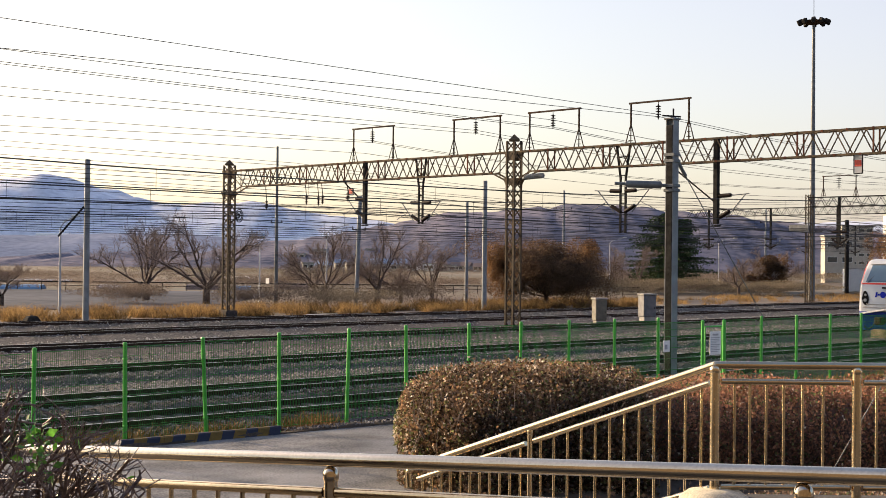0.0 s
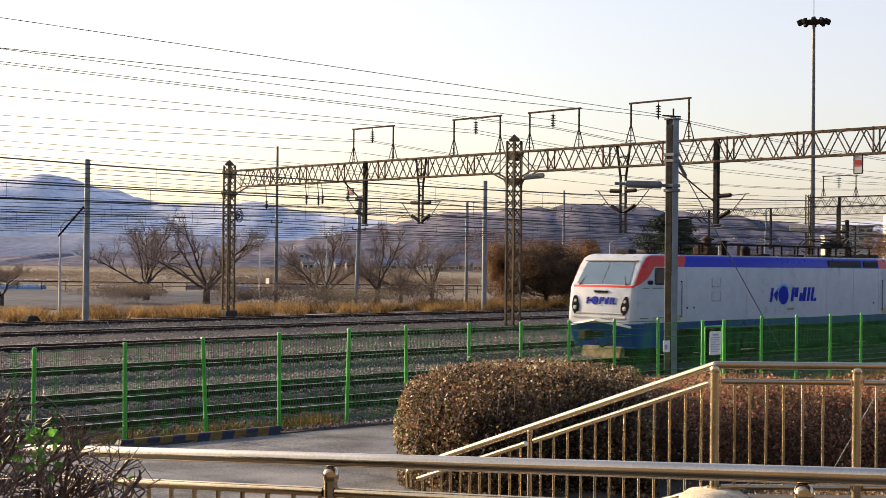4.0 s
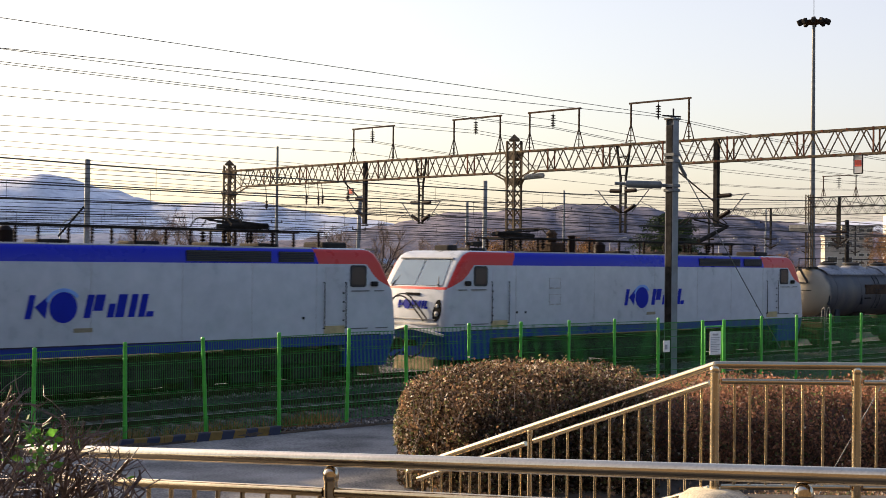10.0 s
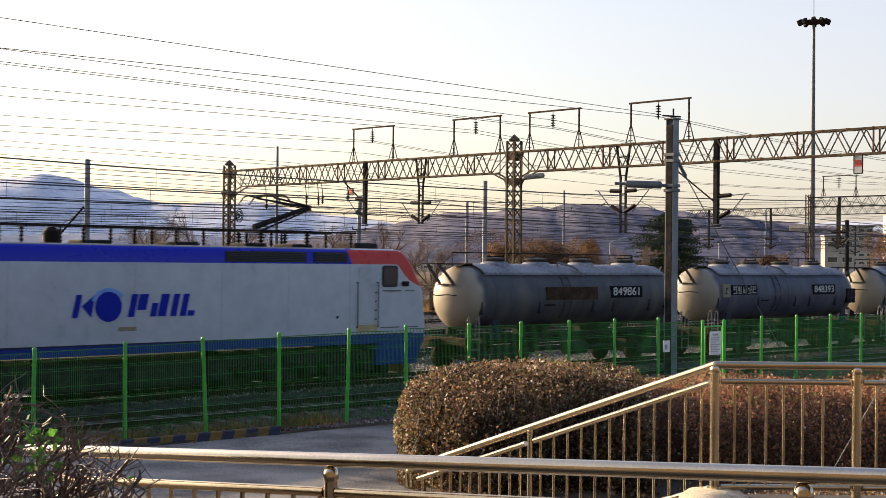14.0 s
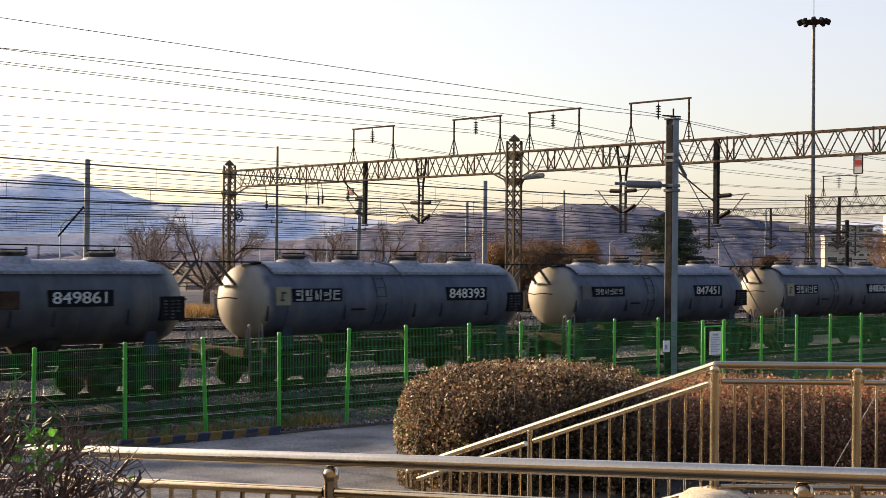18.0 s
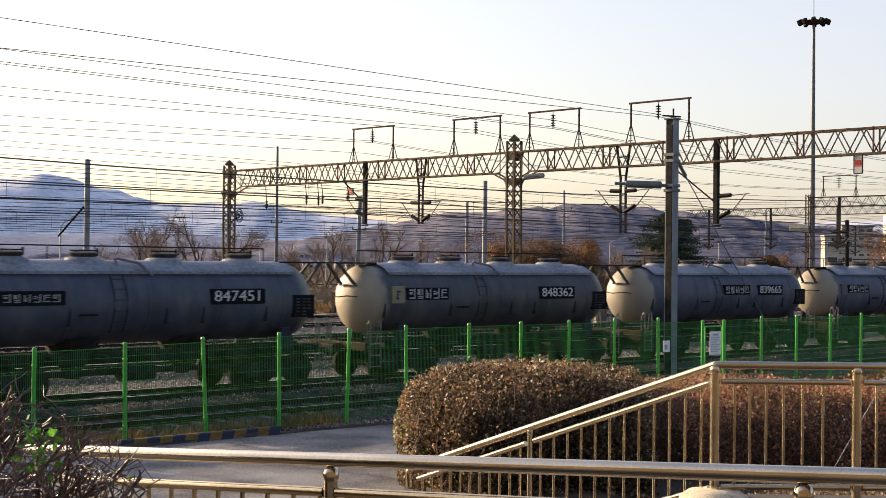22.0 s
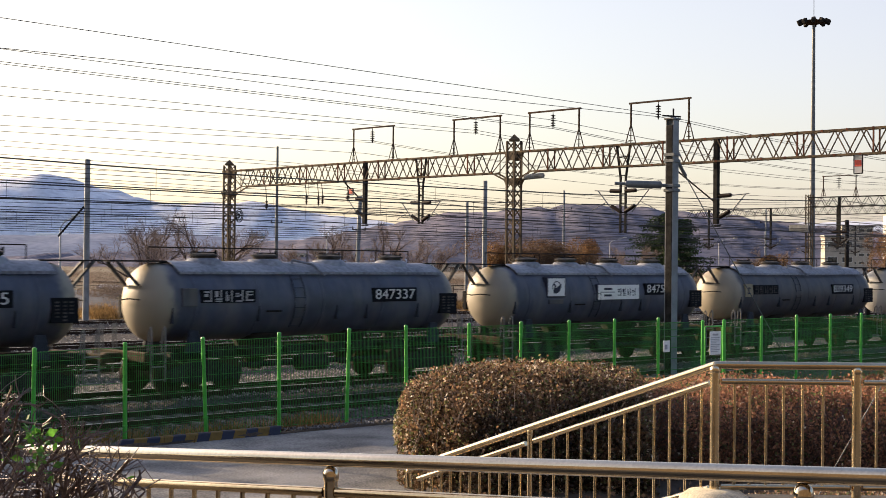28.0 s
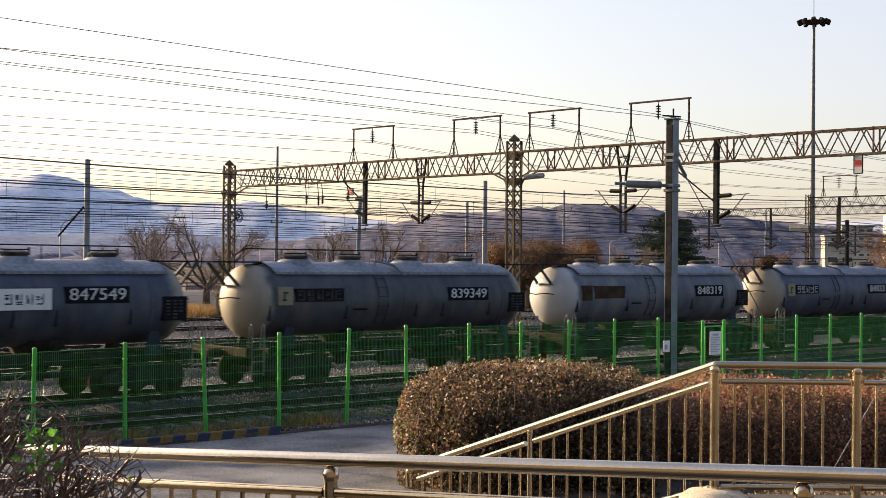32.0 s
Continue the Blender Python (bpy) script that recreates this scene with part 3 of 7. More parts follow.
sl = Geo()
sl.box(-0.12, 0.12, -1.2, 1.2, -0.29, -0.135, 0.02)
sl.box(-0.09, 0.09, -0.95, -0.55, -0.14, -0.125)
sl.box(-0.09, 0.09, 0.55, 0.95, -0.14, -0.125)
sleeper_me = sl.mesh("sleeper", M["sleeper"])
for ti, tb in enumerate(TRACKS):
    tr = thing("railway_track", TR @ pose(0, tb, 0), "straight railway track on concrete sleepers and ballast", "railway track", "yard tracks")
    for sgn in (-1, 1):
        part("rail", rail_geo(-60, 250, sgn * 0.7525), [M["rail"], M["railtop"]], tr, "brown rusted rail with a bright worn top")
    a0, a1 = (-20, 30) if ti < 2 else (0, 50)
    if ti < 3:
        for k in range(int((a1 - a0) / 0.62)):
            part("sleeper", sleeper_me, None, tr, m=pose(a0 + 0.62 * k, 0, random.uniform(-0.01, 0.01), 0, 0, random.uniform(-0.6, 0.6)))
    rest = Geo()
    for k in range(int(190 / 0.62)):
        a = -50 + 0.62 * k
        if ti < 3 and a0 - 0.4 < a < a1 + 0.1:
            continue
        rest.box(a - 0.12, a + 0.12, -1.2, 1.2, -0.29, -0.135)
    tagged(part("sleeper_strip", rest, M["sleeper"], tr), kind="stuff")


# ---- green mesh fence ----
fence = thing("mesh_fence", FR, "bright green welded wire mesh fence on round posts", "fence")
STEP, FK0, FZ0, FZ1 = 1.68, -9.33, 0.12, 1.93
pg = Geo()
pg.tube((0, 0, -0.1), (0, 0, 1.87), 0.038, n=10)
post_me = pg.mesh("post", M["green"], True)
cg = Geo()
cg.lathe([(0.041, 1.86), (0.041, 1.895), (0.028, 1.915), (0.0, 1.92)], n=10)
cap_me = cg.mesh("post_cap", M["green"], True)
wg = Geo()
nw = 42
for i in range(nw + 1):
    x = 0.05 + (STEP - 0.1) * i / nw
    wg.tube((x, 0, 0.06), (x, 0, 1.84), 0.0046, n=3, caps=False)
for z in (0.08, 0.36, 0.64, 0.92, 1.2, 1.48, 1.66, 1.83):
    wg.bar((0.03, 0.006, z), (STEP - 0.03, 0.006, z), 0.007, 0.008 if z < 1.8 else 0.014)
    if z in (0.36, 0.92, 1.48):
        wg.bar((0.03, -0.03, z + 0.045), (STEP - 0.03, -0.03, z + 0.045), 0.006, 0.006)
wire_me = wg.mesh("mesh_panel", M["meshgreen"])
sg = Geo()
sg.box(-0.0395, 0.0395, -0.0395, 0.0395, 0, 0.022, 0.004)
clip_me = sg.mesh("clamp", M["green"])
LEAN = {1: -0.7, 2: -3.0, 3: -0.7, 4: 1.3, 5: -1.2}
SHIFT = {0: 0.02, 1: 0.09, 2: 0.10, 3: 0.07, 4: 0.045, 5: -0.05, 6: 0.035, 7: -0.05, 8: -0.14, 9: -0.21, 10: -0.25, 12.35: 0.12, 13.35: 0.07, 14.35: 0.07}
steps = list(range(-4, 11)) + [12.35, 13.35, 14.35, 15.35, 16.35, 17.35, 18.35]
places = [FK0 + STEP * s + SHIFT.get(s, 0.0) for s in steps]
for i, s in enumerate(steps):
    k = places[i]
    dz = -0.17 + 0.043 * s if s < 4 else (0.035 if 4 < s < 11 else 0.0)
    m = pose(k, 0, FZ0 + dz, 0, LEAN.get(s, random.uniform(-0.35, 0.35)), 0)
    p = part("post", post_me, None, fence, m=m)
    part("post_cap", cap_me, None, p)
    for z in (0.4, 1.0, 1.6):
        part("clamp", clip_me, None, p, m=pose(0, 0, z))
    if s != 10:
        wide = (places[i + 1] - k) / STEP if i + 1 < len(steps) else 1.0
        part("mesh_panel", wire_me, None, fence, m=pose(k, 0, FZ0 + dz, 0, -0.9 if s < 4 else random.uniform(-0.2, 0.2), 0) @ Matrix.Diagonal((wide, 1, 1, 1)))
# the gap panel up to the gate, and the gate with its notice
def panel(w):
    g = Geo()
    n = int(w / 0.04)
    for i in range(n + 1):
        x = 0.03 + (w - 0.06) * i / n
        g.tube((x, 0, 0.06), (x, 0, 1.84), 0.0046, n=3, caps=False)
    for z in (0.08, 0.36, 0.64, 0.92, 1.2, 1.48, 1.66, 1.83):
        g.bar((0.02, 0.006, z), (w - 0.02, 0.006, z), 0.008, 0.012)
    return g


part("mesh_panel", panel(1.71), M["meshgreen"], fence, m=pose(7.22, 0, FZ0 - 0.02))
g = Geo()
g.box(7.33, 7.58, -0.075, -0.055, 1.2, 1.49, 0.005)
bd = part("notice_plate", g, M["white"], fence, "small white notice plate clipped to the fence")
g = Geo()
g.box(7.38, 7.48, -0.079, -0.074, 1.27, 1.39)
part("writing", g, M["greytext"], bd)
gate = thing("fence_gate", FR @ pose(8.99, 0, FZ0), "narrow green mesh gate carrying a notice board", "gate", "")
GW = 0.90
for x in (0.0, GW):
    g = Geo()
    g.tube((x, 0, -0.1), (x, 0, 1.80), 0.045, n=10)
    p = part("gate_post", g, M["green"], gate, smooth=True)
    c = Geo()
    c.lathe([(0.05, 1.79), (0.05, 1.83), (0.0, 1.86)], n=10, c=(x, 0, 0))
    part("post_cap", c, M["green"], p)
g = Geo()
for z in (0.3, 1.68):
    g.tube((0.1, 0, z), (GW - 0.1, 0, z), 0.02)
for x in (0.1, GW - 0.1):
    g.tube((x, 0, 0.3), (x, 0, 1.68), 0.02)
part("gate_frame", g, M["green"], gate)
g = Geo()
for i in range(15):
    x = 0.13 + 0.047 * i
    g.tube((x, 0, 0.3), (x, 0, 1.68), 0.0036, n=3, caps=False)
part("gate_mesh", g, M["meshgreen"], gate)
g = Geo()
g.box(0.25, 0.71, -0.045, -0.03, 0.94, 1.55, 0.004)
brd = part("notice_board", g, M["white"], gate, "weathered white notice board with dark lines of writing")
g = Geo()
g.box(0.36, 0.60, -0.048, -0.044, 1.44, 1.49)
for i in range(9):
    z = 1.39 - 0.045 * i
    g.box(0.29, 0.29 + (0.38, 0.34, 0.36, 0.2, 0.37, 0.33, 0.25, 0.36, 0.3)[i], -0.048, -0.044, z - 0.010, z + 0.006)
part("writing", g, M["greytext"], brd)
part("mesh_panel", panel(1.58), M["meshgreen"], fence, m=pose(9.94, 0, FZ0))


# ---- overhead line gantry ----
AG = 26.2


def lattice_column(h, w=0.5, leg=0.07, panels=None, lc=0.04):
    """Four angle legs with zigzag lacing on each face; the legs and lacing as separate geometry."""
    legs, lace = Geo(), Geo()
    for sx in (-1, 1):
        for sy in (-1, 1):
            legs.bar((sx * w / 2, sy * w / 2, 0), (sx * w / 2, sy * w / 2, h), leg, leg)
    n = panels or int(h / (w * 0.8))
    for k in range(n):
        z0, z1 = h * k / n, h * (k + 1) / n
        s = 1 if k % 2 else -1
        for sy in (-1, 1):
            lace.bar((-s * w / 2, sy * w / 2, z0), (s * w / 2, sy * w / 2, z1), lc, lc)
            lace.bar((sy * w / 2, -s * w / 2, z0), (sy * w / 2, s * w / 2, z1), lc, lc)
    return legs, lace


def truss(g_ch, g_la, b0, b1, z0, z1, w=0.5, pitch=0.62, ch=0.08, la=0.045):
    for x in (-w / 2, w / 2):
        for z in (z0, z1):
            g_ch.bar((x, b0, z), (x, b1, z), ch, ch)
    n = max(2, int(round((b1 - b0) / pitch)))
    for k in range(n):
        p, q = b0 + (b1 - b0) * k / n, b0 + (b1 - b0) * (k + 1) / n
        up = (z0, z1) if k % 2 else (z1, z0)
        for x in (-w / 2, w / 2):
            g_la.bar((x, p, up[0]), (x, q, up[1]), la, la)
        for z in (z0, z1):
            g_la.bar((-w / 2, p, z), (w / 2, q, z), la, la)


def insulator(n=6, r=0.13, gap=0.12):
    g = Geo()
    prof = [(0.02, 0.0)]
    for k in range(n):
        z = -0.1 - gap * k
        prof += [(0.035, z + 0.03), (r * 0.55, z + 0.015), (r, z - 0.01), (r * 0.9, z - 0.03), (0.035, z - 0.035)]
    prof += [(0.02, -0.12 - gap * n)]
    return g.lathe(prof[::-1], n=10)


def portal_frame(parent, b0, b1, z0, h, lab="", disc=0.14, gap=0.13):
    """The goal-shaped frame on top of the beam that carries the feeder insulator."""
    f = Geo()
    for b, s in ((b0, 1), (b1, -1)):
        f.bar((0, b, z0 + h * 0.38), (0, b, z0 + h), 0.07, 0.07)
        for x in (-0.2, 0.2):
            f.bar((x, b - 0.16, z0), (0, b, z0 + h * 0.5), 0.045, 0.045)
            f.bar((x, b + 0.16, z0), (0, b, z0 + h * 0.5), 0.045, 0.045)
        for k in range(3):
            z, w = z0 + h * (0.08 + 0.12 * k), 0.16 * (1 - (0.08 + 0.12 * k) / 0.5)
            f.bar((0, b - w, z), (0, b + w, z), 0.03, 0.03)
    f.bar((0, min(b0, b1) - 0.12, z0 + h), (0, max(b0, b1) + 0.12, z0 + h), 0.06, 0.09)
    fr = part("feeder_frame", f, M["rust"], parent)
    mid = b0 + (b1 - b0) * 0.48
    ins = part("insulator", insulator(5, disc, gap), M["porcelain"], fr, "dark ribbed insulator", m=pose(0, mid, z0 + h - 0.15), smooth=True)
    h2 = Geo()
    h2.tube((0, mid, z0 + h), (0, mid, z0 + h - 0.3), 0.02, n=6)
    part("hanger", h2, M["rust"], fr)
    return fr


def drop_post(parent, b, z0, z1, w=0.2, style="single"):
    g = Geo()
    if style == "single":
        g.bar((0, b, z0), (0, b, z1), w, w)
        g.box(-w * 0.7, w * 0.7, b - w * 0.7, b + w * 0.7, z1 - 0.1, z1 - 0.04)
        return part("drop_post", g, M["dark"], parent)
    for s in (-1, 1):
        g.bar((0, b + s * 0.42, z0), (0, b + s * 0.16, z0 - 1.7), 0.09, 0.09)
        g.bar((0, b + s * 0.16, z0 - 1.7), (0, b + s * 0.16, z1), 0.09, 0.09)
    for z in np.linspace(z0 - 0.6, z1 + 0.1, 9):
        w2 = 0.16 if z < z0 - 1.7 else 0.16 + 0.26 * (z - z0 + 1.7) / 1.7
        g.bar((0, b - w2, z), (0, b + w2, z), 0.05, 0.06)
    return part("drop_post", g, M["dark"], parent)


def cantilever(parent, b, z, side, length=1.6):
    """The hinged arm that steadies the contact wire, with rod insulators."""
    g = Geo()
    e = b + side * length
    g.tube((0, b + side * 0.55, z), (0, e, z + 1.1), 0.03, n=6)
    g.tube((0, b + side * 0.55, z + 1.05), (0, e + side * 0.2, z + 1.12), 0.025, n=6)
    g.tube((0, b + side * 1.1, z + 0.5), (0, e + side * 0.4, z + 0.12), 0.02, n=6)
    ar = part("cantilever_arm", g, M["galv"], parent)
    i = Geo()
    i.lathe([(0.03, 0), (0.10, 0.04), (0.10, 0.7), (0.03, 0.75)], n=8)
    for zz, tz in ((z, 63), (z + 1.05, 88)):
        part("rod_insulator", i, M["porcelain"], ar, m=pose(0, b + side * 0.1, zz, -side * tz, 0, 0))
    return ar


gantry = thing("overhead_line_gantry", TR @ pose(AG, 0, 0), "weathered steel lattice gantry spanning the tracks with feeder frames", "gantry")
for b, hgt in ((21.2, 9.95), (47.1, 9.75), (-6.6, 9.9)):
    lg, lc = lattice_column(hgt + 0.3, 0.54, 0.10, 20, 0.055)
    c = part("lattice_column", lg, M["truss"], gantry, "four-legged lattice column", m=pose(0, b, -0.3))
    part("lacing", lc, M["truss"], c)
    f = Geo()
    f.box(-0.45, 0.45, b - 0.45, b + 0.45, -0.6, 0.02, 0.03)
    part("footing", f, M["bed"], gantry)
    for s in (-1, 1):
        pl = Geo()
        pl.prism([(b - 0.5, 9.4), (b + 0.5, 9.4), (b + 0.28, 8.9), (b - 0.28, 8.9)], s * 0.27, s * 0.285, "yz")
        part("gusset_plate", pl, M["chord"], gantry)
        pl = Geo()
        pl.prism([(b - 0.55, 7.95), (b + 0.55, 7.95), (b + 0.35, 7.6), (b - 0.35, 7.6)], s * 0.27, s * 0.285, "yz")
        part("gusset_plate", pl, M["chord"], gantry)
    cp = Geo()
    cp.lathe([(0.40, hgt), (0.40, hgt + 0.08), (0.04, hgt + 0.36), (0.0, hgt + 0.37)], n=4, c=(0, b, 0))
    part("column_cap", cp, M["chord"], gantry, "low pyramid cap", m=None)
    sgn = Geo()
    sgn.box(-0.33, -0.31, b - 0.2, b + 0.15, 2.2, 2.55, 0.004)
    part("number_plate", sgn, M["white"], c, "small white plate")
# tension wheel on the far column
g = Geo()
for rr in (0.42, 0.30):
    g.strand([(0.0, 45.95 + rr * math.cos(0.13 + 2 * math.pi * k / 22), 6.35 + rr * math.sin(0.13 + 2 * math.pi * k / 22)) for k in range(23)], 0.028, 6)
tw = part("tension_wheel", g, M["dark"], gantry, "dark spoked tension wheel on a bracket")
for k in range(6):
    a = math.pi * k / 3
    g = Geo()
    g.tube((0, 45.95, 6.35), (0, 45.95 + 0.42 * math.cos(a), 6.35 + 0.42 * math.sin(a)), 0.022, n=5)
    part("spoke", g, M["dark"], tw)
g = Geo()
g.bar((0, 47.0, 6.7), (0, 45.9, 6.4), 0.07, 0.07)
g.bar((0, 47.0, 5.9), (0, 45.9, 6.3), 0.06, 0.06)
part("wheel_bracket", g, M["dark"], tw)
ch, la = Geo(), Geo()
for b0, b1 in ((45.4, 46.9), (22.6, 45.4), (19.8, 21.0), (21.4, 22.6), (-5.4, 19.8), (-6.4, -5.4)):
    low = 8.27
    if b1 - b0 > 5:
        truss(ch, la, b0, b1, low, 9.36)
    else:
        for x in (-0.25, 0.25):
            ch.bar((x, b0, 9.36), (x, b1, 9.36), 0.075, 0.075)
            far = b1 if abs(b1 - 46.9) < 0.1 or abs(b1 - 21.0) < 0.1 else b0
            near = b0 if far == b1 else b1
            ch.bar((x, near, low), (x, far, 7.75), 0.075, 0.075)
            la.bar((x, near, low), (x, far, 9.36), 0.04, 0.04)
            la.bar((x, (b0 + b1) / 2, 8.0), (x, (b0 + b1) / 2, 9.36), 0.04, 0.04)
part("beam_chord", ch, M["chord"], gantry, "long rust-streaked truss chords")
# riveted joint plates along the two chords on both faces
jp = Geo()
for b0, b1 in ((22.6, 45.4), (-5.4, 19.8)):
    n = int(round((b1 - b0) / 0.62))
    for k in range(0, n + 1):
        b = b0 + (b1 - b0) * k / n
        zz = 9.36 if k % 2 else 8.27
        for x in (-0.295, 0.295):
            jp.box(x - 0.008, x + 0.008, b - 0.06, b + 0.06, zz - 0.05, zz + 0.05)
        if k % 6 == 3:
            for x in (-0.27, 0.27):
                jp.box(x - 0.03, x + 0.03, b - 0.03, b + 0.03, 8.31, 9.32)
tagged(part("joint_plate", jp, M["redrust"], gantry, "red-rusted joint plates"), kind="stuff")
# strain insulator string reaching out from the middle column
g = Geo()
prof = [(0.03, 0.0)]
for k in range(11):
    prof += [(0.05, 0.12 + 0.12 * k), (0.15, 0.15 + 0.12 * k), (0.14, 0.18 + 0.12 * k), (0.05, 0.20 + 0.12 * k)]
g.lathe(prof + [(0.02, 1.5)], "y", 10)
part("strain_insulator", g, M["concrete"], gantry, "pale ribbed strain insulator", m=pose(-0.35, 20.2, 7.95, 2, 0, 180), smooth=True)
part("beam_lacing", la, M["truss"], gantry)
for b0, b1 in ((34.4, 30.85), (25.8, 22.25), (20.1, 16.7), (13.35, 9.87)):
    portal_frame(gantry, b0, b1, 9.4, 2.0)
for b, zb, st in ((33.3, 5.62, "single"), (28.45, 5.58, "lattice"), (13.8, 4.95, "lattice"), (8.27, 5.33, "single")):
    dp = drop_post(gantry, b, 9.36, zb, 0.22, st)
for b, z, sd in ((28.45, 5.75, 1), (28.45, 5.75, -1), (13.8, 6.0, 1), (13.8, 6.0, -1), (8.27, 5.6, -1), (33.3, 6.1, 1)):
    cantilever(gantry, b, z, sd)
g = Geo()
g.bar((0, 10.9, 8.2), (0, 8.4, 6.4), 0.06, 0.06)
g.bar((0, 35.2, 8.2), (0, 33.4, 6.9), 0.06, 0.06)
part("brace", g, M["dark"], gantry)
for b, zt, zb, n in ((43.1, 8.2, 6.6, 5), (39.0, 8.2, 6.8, 5), (37.8, 8.2, 6.7, 5), (37.4, 8.2, 6.8, 5), (35.0, 8.2, 6.9, 5)):
    hg = Geo()
    hg.tube((0, b, zt), (0, b - 0.12, zb + 0.7), 0.025, n=6)
    hr = part("hanger_rod", hg, M["dark"], gantry)
    part("insulator", insulator(5, 0.11, 0.1), M["porcelain"], hr, m=pose(0, b - 0.12, zb + 0.75), smooth=True)
for b, z, hh in ((0.98, 7.86, 0.42), (34.6, 7.62, 0.2)):
    s = Geo()
    s.box(-0.02, 0.02, b - 0.19, b + 0.19, z - hh, z + hh)
    bd = part("marker_sign", s, M["lampwhite"], gantry, "grey marker board with a red band")
    s = Geo()
    s.box(-0.03, 0.03, b - 0.16, b + 0.16, z - 0.12, z + 0.16)
    part("red_band", s, M["red"], bd)
    s = Geo()
    for e in (-1, 1):
        s.box(-0.028, 0.028, b + e * 0.2 - 0.02, b + e * 0.2 + 0.02, z - hh, z + hh)
        s.box(-0.028, 0.028, b - 0.2, b + 0.2, z + e * hh - 0.02, z + e * hh + 0.02)
    part("sign_frame", s, M["dark"], bd)

# a second gantry and more far along the line
for ai, zt, bl in ((90.0, 10.0, (-1.0, 41.0)), (118.0, 10.4, (22, 75)), (175.0, 10.0, (10, 95)), (240.0, 10.0, (20, 110))):
    gy2 = thing("overhead_line_gantry", TR @ pose(ai, 0, 0), "far steel lattice gantry over the yard tracks", "gantry")
    b0, b1 = bl
    for b in ((b1,) if ai < 100 else (b0,)):
        lg, lc = lattice_column(zt + 0.6, 0.5, 0.08, 20)
        c = part("lattice_column", lg, M["truss"], gy2, m=pose(0, b, -0.3))
        part("lacing", lc, M["truss"], c)
    if ai < 100:
        g = Geo()
        g.box(-0.5, -0.3, b1 - 0.2, b1 + 1.9, 6.7, 7.4, 0.03)
        part("equipment_box", g, M["galv"], gy2, "grey equipment box on the column")
    ch, la = Geo(), Geo()
    truss(ch, la, b0, b1, zt - 0.9, zt)
    part("beam_chord", ch, M["dark"], gy2)
    part("beam_lacing", la, M["dark"], gy2)
    for b in np.arange(b1 - 3.2, b0 + 4, -9.0):
        drop_post(gy2, b, zt, 5.4, 0.2, "single")
        cantilever(gy2, b, 5.6, -1)
        cantilever(gy2, b, 5.6, 1)
        if ai < 100 or ai > 200:
            portal_frame(gy2, b + 1.7, b - 1.7, zt, 2.0, "", 0.24, 0.2)

# ---- wires along the tracks ----
wires = thing("overhead_wires", TR, "dark catenary, contact and feeder wires along the tracks", "wires")
SUP = [-34.0, 26.2, 90.0, 118.0, 175.0, 240.0]


def wire(b, z, sag, r=0.012, name="feeder_wire"):
    g = Geo()
    pts = []
    for p, q in zip(SUP, SUP[1:]):
        n = 10
        pts += [(p + (q - p) * i / n, b, z - sag * 4 * (i / n) * (1 - i / n)) for i in range(n)]
    g.strand(pts + [(SUP[-1], b, z)], r)
    part(name, g, M["wire"], wires)


def feeder(b, z_left, z_g, r=0.013):
    """A feeder that climbs or falls a little to the left of the near gantry and runs level beyond it."""
    al = (0.473 * b - 13.07) / 0.9377
    k = (z_g - z_left) / (AG - al)
    g = Geo()
    pts = [(-40.0, b, z_g - k * (AG + 40.0))]
    for p, q in zip(SUP[1:], SUP[2:]):
        n = 8
        pts += [(p + (q - p) * i / n, b, z_g - 0.9 * 4 * (i / n) * (1 - i / n) * (q - p) / 64) for i in range(n)]
    g.strand(pts + [(SUP[-1], b, z_g)], r)
    part("feeder_wire", g, M["wire"], wires)


for b, zl, zg in ((11.7, 10.95, 10.75), (11.6, 9.98, 10.62), (18.4, 11.05, 10.9), (18.5, 10.6, 10.55), (18.4, 10.5, 10.45), (24.0, 10.42, 10.7), (24.1, 10.05, 10.55),
                  (32.7, 10.2, 10.6), (32.6, 9.7, 10.5), (33.4, 9.5, 9.9), (40.0, 9.65, 9.6), (40.0, 9.35, 9.4), (43.0, 9.15, 9.1), (47.0, 8.8, 9.0), (36.0, 8.2, 8.0),
                  (42.0, 7.9, 7.7), (47.0, 7.6, 7.5), (31.0, 7.3, 7.2), (24.5, 7.1, 7.0)):
    feeder(b, zl, zg)
for b in (35.0, 37.4, 37.8, 39.0, 43.1):
    wire(b, 6.8, 0.35, 0.012)
for tb in TRACKS[1:] + [33.6, 43.5, 49.0, 56.0]:
    wire(tb, 5.2, 0.03, 0.016, "contact_wire")
    wire(tb, 6.25, 0.55, 0.018, "catenary_wire")
    g = Geo()
    for p, q in zip(SUP, SUP[1:]):
        for i in range(1, 12):
            t = i / 12
            g.tube((p + (q - p) * t, tb, 5.2 - 0.03 * 4 * t * (1 - t)), (p + (q - p) * t, tb, 6.25 - 0.55 * 4 * t * (1 - t)), 0.007, n=3, caps=False)
    part("droppers", g, M["wire"], wires)


